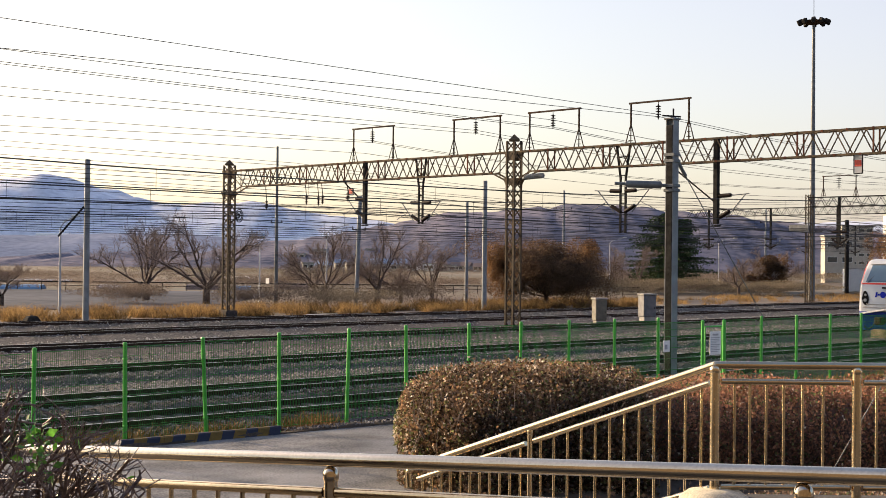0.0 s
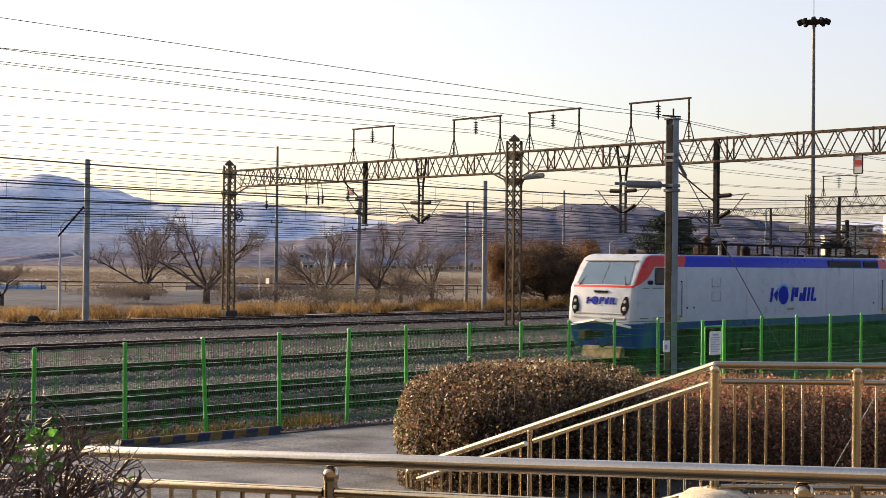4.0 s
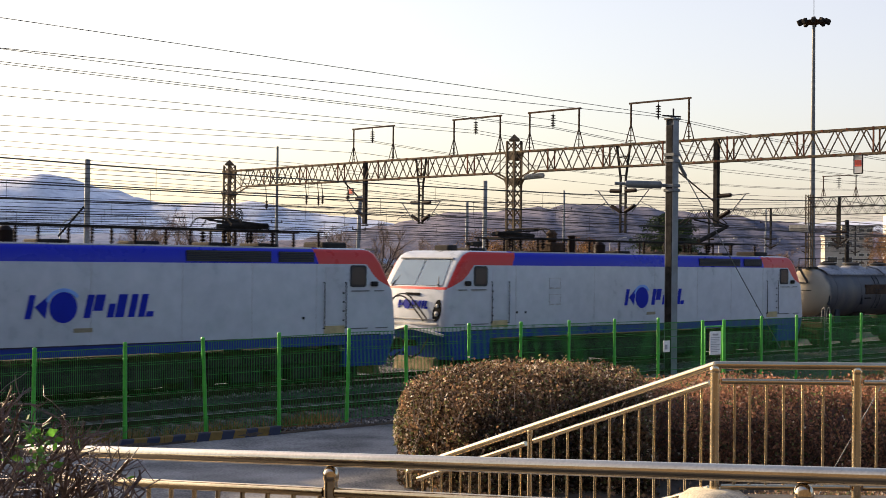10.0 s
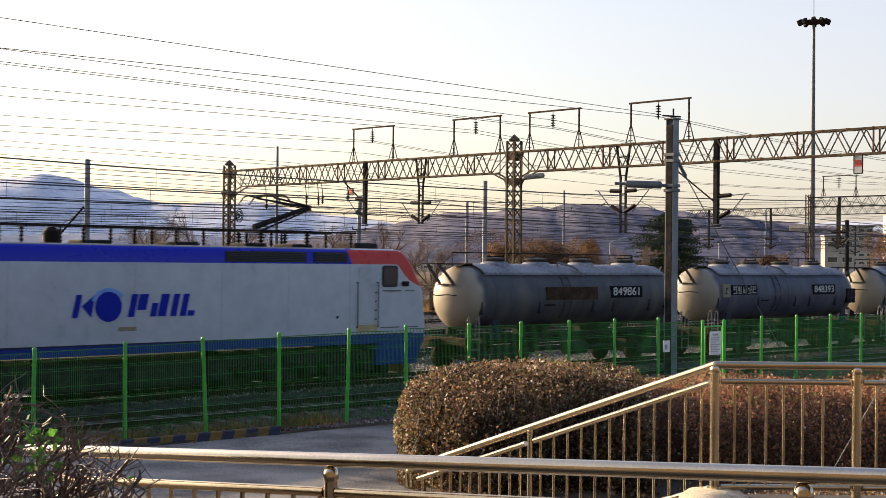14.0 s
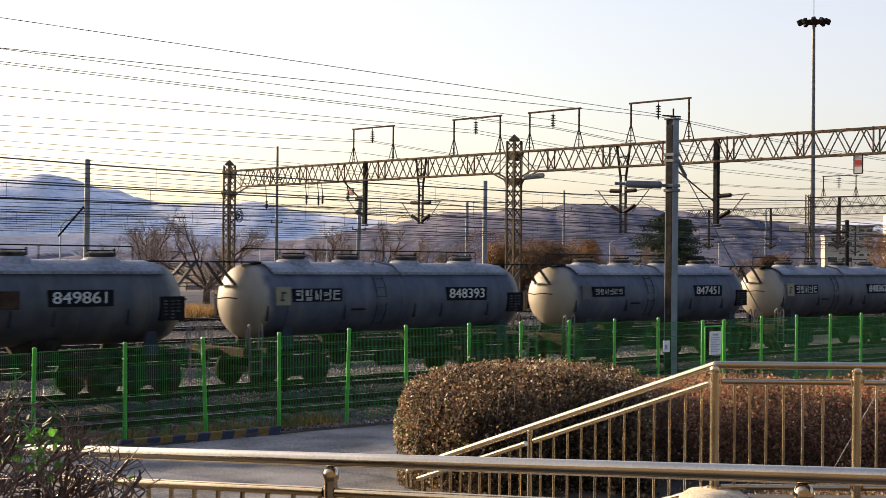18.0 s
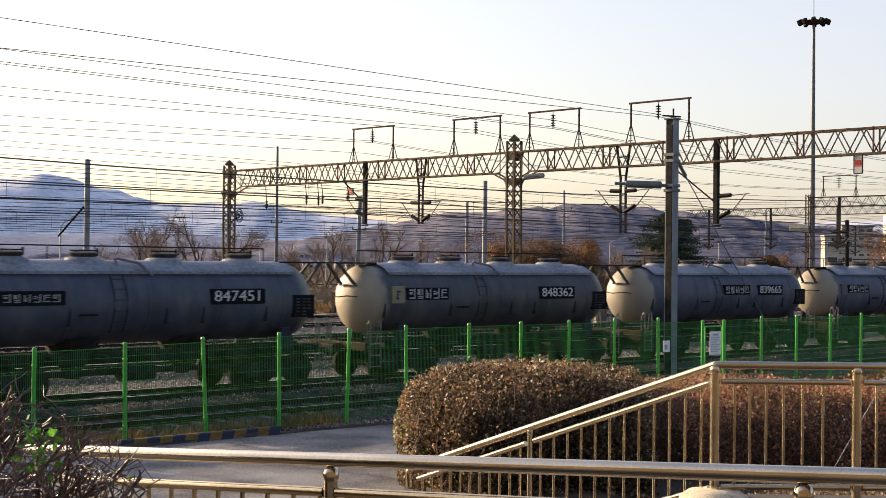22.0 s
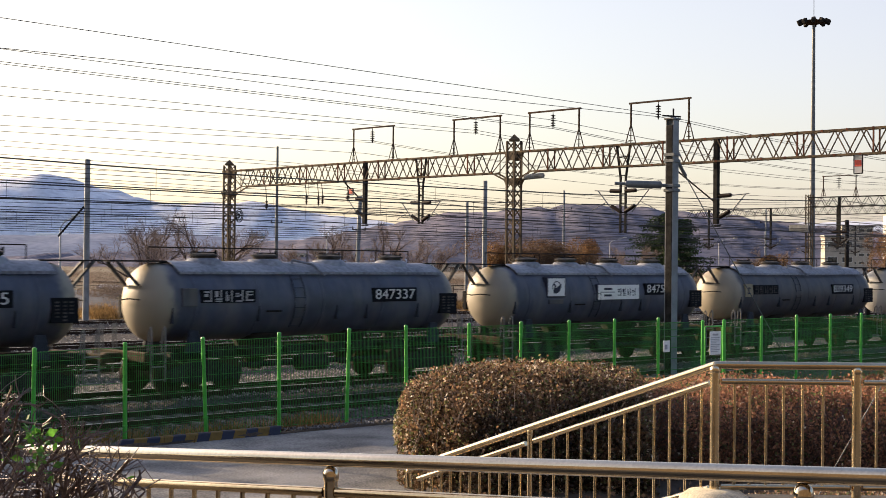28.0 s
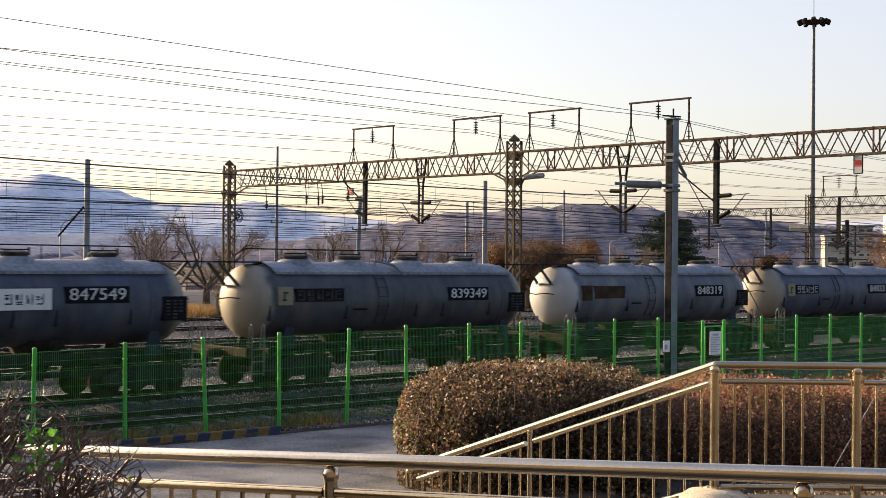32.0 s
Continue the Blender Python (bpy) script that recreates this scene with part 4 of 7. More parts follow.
# ---- locomotives ----
def livery_material():
    """White body paint with a blue roof band, a red cab flash and a blue skirt, set out in the body's own metres."""
    m = mat("locomotive_livery", (0.40, 0.435, 0.48), 0.3, 0, 0.05, 0.35, 0.02, (0.46, 0.49, 0.53), 3, spec=0.3)
    nt = m.node_tree
    n, l = nt.nodes, nt.links
    bs = n["Principled BSDF"]
    base = bs.inputs["Base Color"].links[0].from_socket
    tc = n.new("ShaderNodeTexCoord")
    sep = n.new("ShaderNodeSeparateXYZ")
    l.new(tc.outputs["Object"], sep.inputs[0])

    def op(kind, a, b=None):
        k = n.new("ShaderNodeMath")
        k.operation = kind
        for i, v in enumerate((a, b)):
            if v is None:
                continue
            if isinstance(v, (int, float)):
                k.inputs[i].default_value = v
            else:
                l.new(v, k.inputs[i])
        return k.outputs[0]

    x, y, z = sep.outputs
    ax, ay = op("ABSOLUTE", x), op("ABSOLUTE", y)
    band = op("GREATER_THAN", z, 3.32)
    skirt = op("LESS_THAN", z, 1.34)
    slant = op("SUBTRACT", 7.12, op("MULTIPLY", op("SUBTRACT", z, 3.32), 0.4))
    red_top = op("MULTIPLY", band, op("GREATER_THAN", ax, slant))
    diag = op("GREATER_THAN", ax, 8.8)
    for x0, z0, k in ((8.84, 3.32, 1.12), (9.09, 3.04, 0.81), (9.3, 2.87, 0.43)):
        diag = op("MULTIPLY", diag, op("GREATER_THAN", z, op("SUBTRACT", z0, op("MULTIPLY", op("SUBTRACT", ax, x0), k))))
    sides = op("GREATER_THAN", ay, 1.36)
    red = op("MULTIPLY", op("MAXIMUM", red_top, diag), sides)
    strip = op("MULTIPLY", op("MULTIPLY", op("GREATER_THAN", z, 2.58), op("LESS_THAN", z, 2.655)), op("MULTIPLY", op("GREATER_THAN", ax, 9.7), op("LESS_THAN", ay, 1.38)))
    red = op("MAXIMUM", red, strip)
    roofw = op("MULTIPLY", op("GREATER_THAN", z, 3.715), op("LESS_THAN", ay, 1.36))
    cur = base
    for mask, col in ((skirt, (0.006, 0.03, 0.24, 1)), (op("MULTIPLY", band, op("LESS_THAN", ax, 7.2)), (0.004, 0.012, 0.40, 1)),
                      (red, (0.55, 0.035, 0.025, 1)), (op("MULTIPLY", roofw, op("LESS_THAN", ax, 7.0)), (0.16, 0.165, 0.17, 1))):
        mx = n.new("ShaderNodeMix")
        mx.data_type = "RGBA"
        l.new(mask, mx.inputs["Factor"])
        l.new(cur, mx.inputs["A"])
        mx.inputs["B"].default_value = col
        cur = mx.outputs["Result"]
    l.new(cur, bs.inputs["Base Color"])
    return m


M["livery"] = livery_material()
M["buff"] = mat("buff_paint", (0.42, 0.34, 0.17), 0.7, 0, 0.25, 4.0, 0.1)
M["rubber"] = mat("rubber", (0.015, 0.015, 0.016), 0.7, 0, 0.3, 8.0, 0.2)
M["cabglass"] = glass("cab_glass", (0.07, 0.13, 0.19), 0.04)


def ring(hl, w, r, z, k=5):
    pts = []
    for cx, cy, a0 in ((hl - r, w - r, 0), (-hl + r, w - r, 90), (-hl + r, -w + r, 180), (hl - r, -w + r, 270)):
        for i in range(k + 1):
            a = radians(a0 + 90 * i / k)
            pts.append((cx + r * math.cos(a), cy + r * math.sin(a), z))
    return pts


def loft(g, rings, cap=True):
    n = len(rings[0])
    v = [p for r in rings for p in r]
    f = [(k * n + i, k * n + (i + 1) % n, (k + 1) * n + (i + 1) % n, (k + 1) * n + i) for k in range(len(rings) - 1) for i in range(n)]
    if cap:
        f += [tuple(range(n))[::-1], tuple(range((len(rings) - 1) * n, len(rings) * n))]
    return g.add(v, f)


def slab(g, corners, t):
    """A thin pane from four corners, thickened along its normal."""
    c = [Vector(p) for p in corners]
    nrm = (c[1] - c[0]).cross(c[3] - c[0]).normalized() * t
    v = c + [p + nrm for p in c]
    return g.add(v, [(0, 1, 2, 3), (7, 6, 5, 4), (0, 4, 5, 1), (1, 5, 6, 2), (2, 6, 7, 3), (3, 7, 4, 0)])


def name_bars(parent, side, x0, z0, h, sc):
    """The operator's mark as plain slanted shapes with a globe disc, on a side wall at y = side."""
    y0, y1 = (side - 0.012, side + 0.004) if side < 0 else (side - 0.004, side + 0.012)
    d = -1 if side < 0 else 1
    def X(v):
        return x0 + (v if side < 0 else 3.4 - v) * sc
    sl = 0.22 * h * (1 if side < 0 else -1)
    def bar(v0, v1, zz0=0.0, zz1=1.0):
        g.prism([(X(v0) + sl * zz0, z0 + h * zz0), (X(v1) + sl * zz0, z0 + h * zz0), (X(v1) + sl * zz1, z0 + h * zz1), (X(v0) + sl * zz1, z0 + h * zz1)], y0, y1)
    g = Geo()
    bar(0.0, 0.16)
    g.prism([(X(0.2) + sl * 0.5, z0 + h * 0.5), (X(0.52), z0), (X(0.5) + sl, z0 + h)], y0, y1)
    part("letter_shape", g, M["blue"], parent)
    g = Geo()
    g.lathe([(0.0, y0), (0.36 * sc, y0 + 0.001), (0.36 * sc, y1), (0.0, y1)], "y", 28, (X(0.98), 0, z0 + h * 0.46))
    part("globe_shape", g, M["blue"], parent)
    g = Geo()
    pts = []
    for i in range(13):
        a = radians(165 - 11 * i)
        pts.append((X(0.98) + (0.47 * math.cos(a) * (1 if side < 0 else -1)) * sc, z0 + h * 0.55 + 0.40 * math.sin(a) * sc))
    for i in range(12, -1, -1):
        a = radians(165 - 11 * i)
        pts.append((X(0.98) + (0.40 * math.cos(a) * (1 if side < 0 else -1)) * sc, z0 + h * 0.5 + 0.34 * math.sin(a) * sc))
    g.prism(pts, y0 + d * 0.004, y1 + d * 0.004)
    part("swoosh_shape", g, M["skyblue"], parent)
    for spans in (((1.5, 1.68, 0, 1), (1.72, 1.98, 0.3, 1)), ((2.12, 2.3, 0, 0.6), (2.34, 2.58, 0, 1)), ((2.7, 2.88, 0, 1),), ((2.98, 3.16, 0, 1), (3.2, 3.4, 0, 0.24))):
        g = Geo()
        for s in spans:
            bar(*s)
        part("letter_shape", g, M["blue"], parent)


def wheelset(parent, x, r, w=0.75):
    g = Geo()
    g.tube((0, -w, 0), (0, w, 0), 0.09, n=8)
    for s in (-1, 1):
        g.lathe([(r * 0.6, s * w - 0.03), (r + 0.03, s * w - 0.03), (r + 0.03, s * w), (r, s * w + 0.01), (r, s * w + 0.10), (r * 0.85, s * w + 0.10),
                 (r * 0.8, s * w + 0.05), (r * 0.3, s * w + 0.05), (r * 0.3, s * w + 0.12), (0.0, s * w + 0.12)], "y", 20)
        for k in range(4):
            a = radians(90 * k + 20)
            g.tube((r * 0.5 * math.cos(a), s * w, r * 0.5 * math.sin(a)), (r * 0.5 * math.cos(a), s * (w + 0.075), r * 0.5 * math.sin(a)), 0.035, n=6)
    ob = part("wheelset", g, M["rail"], parent, "steel wheels on an axle", m=pose(x, 0, r), smooth=True)
    return ob


ROLLING = []     # (wheelset, place on its bogie, radius)


def pantograph(loco, x, raised, flip):
    g = Geo()
    z = 4.2
    g.bar((x - 0.9, -0.55, z), (x + 0.9, -0.55, z), 0.07, 0.07)
    g.bar((x - 0.9, 0.55, z), (x + 0.9, 0.55, z), 0.07, 0.07)
    for e in (-0.9, 0.9):
        g.bar((x + e, -0.6, z), (x + e, 0.6, z), 0.07, 0.07)
    p = part("pantograph", g, M["dark"], loco, "dark folding pantograph")
    for e in (-0.8, 0.8):
        for y in (-0.5, 0.5):
            part("foot_insulator", insulator(3, 0.09, 0.09), M["porcelain"], p, m=pose(x + e, y, z + 0.02), smooth=True)
    s = 1 if flip else -1
    base, knee, head = ((x - s * 0.75, z + 0.1), (x + s * 1.25, z + 0.72), (x - s * 0.3, 5.12)) if raised else \
        ((x - s * 0.75, z + 0.08), (x + s * 0.95, z + 0.16), (x - s * 0.7, z + 0.27))
    a = Geo()
    a.tube((base[0], -0.12, base[1]), (knee[0], -0.05, knee[1]), 0.085, 0.06, 8)
    a.tube((base[0] + s * 0.55, 0.2, base[1] - 0.05), (knee[0] + s * 0.12, 0.05, knee[1] - 0.06), 0.03, 0.03, 6)
    part("lower_arm", a, M["dark"], p)
    a = Geo()
    for y in (-0.4, 0.4):
        a.tube((knee[0], y * 0.25, knee[1]), (head[0], y, head[1]), 0.032, 0.026, 6)
    a.tube((knee[0] + s * 0.1, 0, knee[1] - 0.1), (head[0], 0, head[1] - 0.06), 0.015, 0.015, 5)
    part("upper_arm", a, M["dark"], p)
    a = Geo()
    for e in (-0.18, 0.18):
        zz = head[1] + 0.06
        a.path([(head[0] + e, -0.95, zz - 0.22), (head[0] + e, -0.72, zz - 0.03), (head[0] + e, -0.55, zz), (head[0] + e, 0.55, zz), (head[0] + e, 0.72, zz - 0.03), (head[0] + e, 0.95, zz - 0.22)], 0.022, 6)
    for y in (-0.4, 0.4):
        a.bar((head[0] - 0.2, y, head[1] + 0.03), (head[0] + 0.2, y, head[1] + 0.03), 0.03, 0.03)
    part("collector_head", a, M["dark"], p)


def loco_body_parts(loco):
    B = part
    g = Geo()
    loft(g, [ring(9.98, 1.475, 0.20, 1.1), ring(10.04, 1.475, 0.20, 1.34), ring(10.05, 1.475, 0.20, 1.55),
             ring(9.93, 1.475, 0.20, 2.58), ring(9.47, 1.475, 0.20, 3.34), ring(9.28, 1.455, 0.26, 3.6), ring(9.12, 1.40, 0.24, 3.7), ring(8.92, 1.27, 0.2, 3.76)])
    B("body", g, M["livery"], loco, "white body shell with blue band and red cab ends", smooth=True)
    for e in (-1, 1):
        g = Geo()
        sk = ((8.1, 1.47), (9.78, 1.47), (9.9, 1.43), (9.96, 1.3), (9.96, -1.3), (9.9, -1.43), (9.78, -1.47), (8.1, -1.47))
        loft(g, [[(e * (x - 0.22 * (x > 9)), y * 0.97, 0.48) for x, y in sk], [(e * x, y, 1.1) for x, y in sk]])
        B("end_skirt", g, M["livery"], loco, "blue skirt under the cab end")
        for s in (-1, 1):
            g = Geo()
            z0, z1 = 2.70, 3.46
            xa, xb = 9.93 - (z0 - 2.58) * 0.605 + 0.006, 9.93 - (z1 - 2.58) * 0.605 + 0.006
            y0, y1, y2, y3 = s * 0.035, s * 1.16, s * 1.06, s * 0.035
            slab(g, [(e * xa, y0, z0), (e * xa, y1, z0), (e * xb, y2, z1), (e * xb, y3, z1)], 0.012 * (1 if e * s > 0 else -1))
            w = B("windscreen", g, M["cabglass"], loco, "raked glass windscreen")
            g = Geo()
            g.tube((e * (xa + 0.02), s * 1.0, z0 + 0.02), (e * (xb + 0.14), s * 0.72, z0 + 0.5), 0.012, n=5)
            g.tube((e * (xa + 0.02), s * 1.05, z0 - 0.04), (e * (xa + 0.02), s * 1.0, z0 + 0.04), 0.02, n=5)
            B("wiper", g, M["rubber"], w)
        g = Geo()
        g.box(min(e * 9.3, e * 9.42), max(e * 9.3, e * 9.42), -1.15, 1.15, 3.5, 3.545, 0.01)
        B("visor", g, M["greytext"], loco)
        for s in (-1, 1):
            mm = pose(e * 9.985, s * 1.10, 1.95, 0, -6.6, 180 if e < 0 else 0)
            g = Geo()
            pl = []
            for i in range(18):
                a = 2 * math.pi * i / 18
                pl.append((0.17 * math.cos(a) * (1.0 if math.sin(a) < 0.3 else 0.85) + 0.035 * s * e * math.sin(a), 0.33 * math.sin(a)))
            g.prism(pl, -0.02, 0.045, "yz")
            h = B("headlight_housing", g, M["housing"], loco, "black oval headlight cluster", m=mm, smooth=False)
            for zz, rr in ((0.14, 0.06), (-0.10, 0.08)):
                g = Geo()
                g.lathe([(rr, 0.04), (rr, 0.06), (rr * 0.7, 0.068), (0.0, 0.07)], "x", 14, (0, 0, zz))
                B("headlight", g, M["lens"], h, smooth=True)
        g = Geo()
        sl = 0.05 * e
        for y0, y1, z0, z1 in ((-0.63, -0.56, 0, 1), (-0.53, -0.43, 0.35, 0.65), (-0.05, 0.02, 0, 1), (0.02, 0.11, 0.45, 1), (0.19, 0.26, 0, 0.8), (0.27, 0.33, 0, 1), (0.41, 0.47, 0, 1), (0.53, 0.58, 0, 1), (0.58, 0.67, 0, 0.25)):
            y0, y1 = (y0 * e, y1 * e)
            g.prism([(y0 + sl * z0, 2.0 + 0.24 * z0), (y1 + sl * z0, 2.0 + 0.24 * z0), (y1 + sl * z1, 2.0 + 0.24 * z1), (y0 + sl * z1, 2.0 + 0.24 * z1)], *sorted((e * 9.94, e * 10.014)), "yz")
        g.lathe([(0.0, -0.035), (0.145, -0.034), (0.145, 0.034), (0.0, 0.035)], "x", 20, (e * 9.98, -0.24 * e, 2.12))
        B("mark_shapes", g, M["blue"], loco, "blue slanted operator mark on the nose")
        g = Geo()
        g.box(*sorted((e * 9.9, e * 9.985)), -0.3, 0.3, 2.4, 2.47)
        B("number_bar", g, M["housing"], loco)
        g = Geo()
        g.box(*sorted((e * 9.9, e * 10.005)), -0.16, 0.16, 1.88, 1.96)
        B("number_bar", g, M["buff"], loco)
        g = Geo()
        g.box(*sorted((e * 9.9, e * 10.07)), -1.05, 1.05, 1.66, 1.70, 0.01)
        g.box(*sorted((e * 9.9, e * 10.09)), -1.18, 1.18, 1.50, 1.58, 0.02)
        B("nose_step", g, M["greytext"], loco)
        # bent white apron under the nose, deepest amidships
        g = Geo()
        for s in (-1, 1):
            g.add([(e * 9.95, 0, 1.52), (e * 10.30, 0, 1.50), (e * 10.24, s * 0.55, 1.40), (e * 10.06, s * 1.36, 1.27), (e * 9.95, s * 1.36, 1.27),
                   (e * 9.95, 0, 1.44), (e * 10.30, 0, 1.43), (e * 10.24, s * 0.55, 1.33), (e * 10.06, s * 1.36, 1.20), (e * 9.95, s * 1.36, 1.20)],
                  [(0, 1, 2, 3, 4), (5, 9, 8, 7, 6), (0, 5, 6, 1), (1, 6, 7, 2), (2, 7, 8, 3), (3, 8, 9, 4), (4, 9, 5, 0)])
        B("nose_apron", g, M["white"], loco, "bent pale apron plate under the nose")
        g = Geo()
        g.prism([(e * 9.7, 0.16), (e * 9.98, 0.14), (e * 9.9, 0.5), (e * 9.7, 0.54)], -0.85, 0.85)
        B("snowplough", g, M["plough"], loco, "buff-painted snowplough below the nose")
        g = Geo()
        g.box(*sorted((e * 9.7, e * 10.55)), -0.1, 0.1, 0.86, 1.04, 0.02)
        g.box(*sorted((e * 10.5, e * 10.98)), -0.16, 0.16, 0.78, 1.12, 0.04)
        B("coupler", g, M["rust"], loco)
        for y in (-0.7, 0.55):
            g = Geo()
            g.path([(e * 9.95, y, 1.15), (e * 10.3, y, 0.7), (e * 10.6, y + 0.1, 0.55), (e * 10.95, y + 0.1, 0.75)], 0.03, 6)
            B("brake_hose", g, M["rubber"], loco)
        # side fittings at each cab
        for s in (-1, 1):
            yy = s * 1.478
            def plate(x0, x1, z0, z1, t, ch=0.0):
                q = Geo()
                q.box(*sorted((e * x0, e * x1)), *sorted((yy - s * 0.02, yy + s * t)), z0, z1, ch)
                return q
            def rplate(x0, x1, z0, z1, t, r=0.09):
                q = Geo()
                pts = [(e * (cx + r * math.cos(radians(a0 + 22.5 * i))), cz + r * math.sin(radians(a0 + 22.5 * i)))
                       for cx, cz, a0 in ((x1 - r, z1 - r, 0), (x0 + r, z1 - r, 90), (x0 + r, z0 + r, 180), (x1 - r, z0 + r, 270)) for i in range(5)]
                q.prism(pts, *sorted((yy - s * 0.02, yy + s * t)))
                return q
            fr = B("window_frame", rplate(8.24, 8.84, 2.68, 3.29, 0.012), M["rubber"], loco)
            B("side_window", rplate(8.30, 8.78, 2.74, 3.23, 0.018), M["glass"], fr, "dark side window")
            mir = Geo()
            mir.box(*sorted((e * 8.98, e * 9.26)), *sorted((yy, yy + s * 0.07)), 2.70, 2.84, 0.03)
            B("mirror", mir, M["dark"], loco)
            door = B("cab_door", plate(7.36, 8.02, 1.66, 3.24, 0.006, 0.004), M["livery"], loco)
            for x in (7.30, 8.07):
                q = Geo()
                q.tube((e * x, yy + s * 0.05, 1.55), (e * x, yy + s * 0.05, 2.82), 0.014, n=6)
                for z in (1.56, 2.81):
                    q.tube((e * x, yy, z), (e * x, yy + s * 0.05, z), 0.014, n=6)
                B("handrail", q, M["dark"], loco)
            q = Geo()
            for z in (1.75, 2.0, 2.25, 2.5):
                q.box(*sorted((e * 7.98, e * 8.03)), *sorted((yy, yy + s * 0.02)), z, z + 0.05)
            B("door_hinge", q, M["dark"], door)
            B("door_step", plate(7.32, 8.06, 1.42, 1.63, 0.01, 0.004), M["buff"], loco, "buff step plate under the cab door")
            for x0, x1, z in ((8.2, 8.9, 1.52), (9.2, 9.65, 1.52), (8.3, 8.95, 2.56), (9.15, 9.5, 2.56)):
                B("rain_strip", plate(x0, x1, z, z + 0.03, 0.02), M["galv"], loco)
    # access covers, grilles and marks
    for s in (-1, 1):
        yy = s * 1.478
        for x in (-6.95, -3.1, 0.2, 2.75, 4.9, 7.05):
            g = Geo()
            g.box(x - 0.006, x + 0.006, *sorted((yy - s * 0.01, yy + s * 0.001)), 1.4, 3.3)
            B("panel_seam", g, M["greytext"], loco)
        for z in (2.58, 2.06):
            g = Geo()
            x0, x1 = -5.38, -4.82
            for a in ((x0, x1, z + 0.34, z + 0.355), (x0, x1, z, z + 0.02), (x0, x0 + 0.015, z, z + 0.35), (x1 - 0.015, x1, z, z + 0.35)):
                g.box(a[0], a[1], *sorted((yy, yy + s * 0.01)), a[2], a[3])
            g.box(x0 + 0.06, x0 + 0.22, *sorted((yy, yy + s * 0.02)), z + 0.02, z + 0.05)
            g.box(x1 - 0.22, x1 - 0.06, *sorted((yy, yy + s * 0.02)), z + 0.02, z + 0.05)
            B("access_cover", g, M["greytext"], loco)
        for x0, x1 in ((2.85, 5.5), (5.75, 6.95)):
            g = Geo()
            g.box(x0, x1, *sorted((s * 1.46, s * 1.486)), 3.36, 3.64)
            fr = B("grille_frame", g, M["navy"], loco)
            for i in range(6):
                g = Geo()
                z = 3.385 + 0.045 * i
                g.prism([(s * 1.484, z), (s * 1.50, z - 0.012), (s * 1.50, z + 0.004), (s * 1.484, z + 0.018)], x0 + 0.03, x1 - 0.03, "yz")
                B("slat", g, M["black"], fr)
        for x in (-6.9, -6.5, 6.6):
            g = Geo()
            g.lathe([(0.04, 0), (0.04, 0.015), (0.0, 0.016)], "y", 10, (x, yy if s > 0 else yy - 0.014, 1.86))
            B("socket_cap", g, M["dark"], loco)
        name_bars(loco, s * 1.478, -1.5, 2.0, 0.55, 1.0)
        g = Geo()
        g.box(-0.25, 0.25, *sorted((yy, yy + s * 0.006)), 1.66, 1.76)
        B("number_bar", g, M["cream"], loco)
        g = Geo()
        g.box(-9.4, 9.4, *sorted((s * 1.475, s * 1.49)), 1.335, 1.365)
        B("sole_strip", g, M["navy"], loco)
    # underframe, bogies
    g = Geo()
    g.box(-9.3, 9.3, -1.3, 1.3, 0.62, 0.9, 0.03)
    B("underframe", g, M["underframe"], loco)
    g = Geo()
    g.box(-2.3, 2.3, -1.35, 1.35, 0.22, 0.68, 0.06)
    B("transformer_case", g, M["underframe"], loco)
    for c in (-2.72, 2.72):
        g = Geo()
        g.box(c - 0.36, c + 0.36, -1.3, 1.3, 0.3, 0.66, 0.04)
        B("equipment_box", g, M["underframe"], loco)
    for c in (-5.9, 5.9):
        g = Geo()
        for s in (-1, 1):
            g.box(-2.6, 2.6, s * 1.12 - 0.09, s * 1.12 + 0.09, 0.5, 0.72, 0.03)
            for x in (-2.05, 0, 2.05):
                g.box(x - 0.2, x + 0.2, s * 1.12 - 0.14, s * 1.12 + 0.14, 0.33, 0.62, 0.03)
                for d in (-0.42, 0.42):
                    g.lathe([(0.11, 0.5), (0.13, 0.55), (0.11, 0.6), (0.13, 0.65), (0.11, 0.7), (0.11, 0.82)], "z", 10, (x + d, s * 1.12, 0))
        g.box(-2.6, -2.4, -1.1, 1.1, 0.5, 0.7)
        g.box(2.4, 2.6, -1.1, 1.1, 0.5, 0.7)
        for x in (-1.03, 1.03):
            g.box(x - 0.62, x + 0.62, -0.62, 0.62, 0.16, 0.60, 0.05)
            for s in (-1, 1):
                g.box(x - 0.5, x + 0.5, s * 1.24 - 0.05, s * 1.24 + 0.05, 0.20, 0.52, 0.03)
        for x in (-2.75, 2.75):
            g.box(x - 0.16, x + 0.16, -1.2, 1.2, 0.12, 0.55, 0.03)
        bg = B("bogie", g, M["underframe"], loco, "grimy three-axle bogie", m=pose(c, 0, 0))
        for x in (-2.05, 0.0, 2.05):
            ROLLING.append((wheelset(bg, x, 0.5), x, 0.5))
    # roof gear
    g = Geo()
    g.box(-8.85, -8.4, -0.35, 0.25, 3.74, 3.93, 0.03)
    B("roof_air_unit", g, M["underframe"], loco)
    g = Geo()
    g.box(8.1, 9.0, -0.45, 0.45, 3.74, 3.93, 0.04)
    B("roof_air_unit", g, M["underframe"], loco)
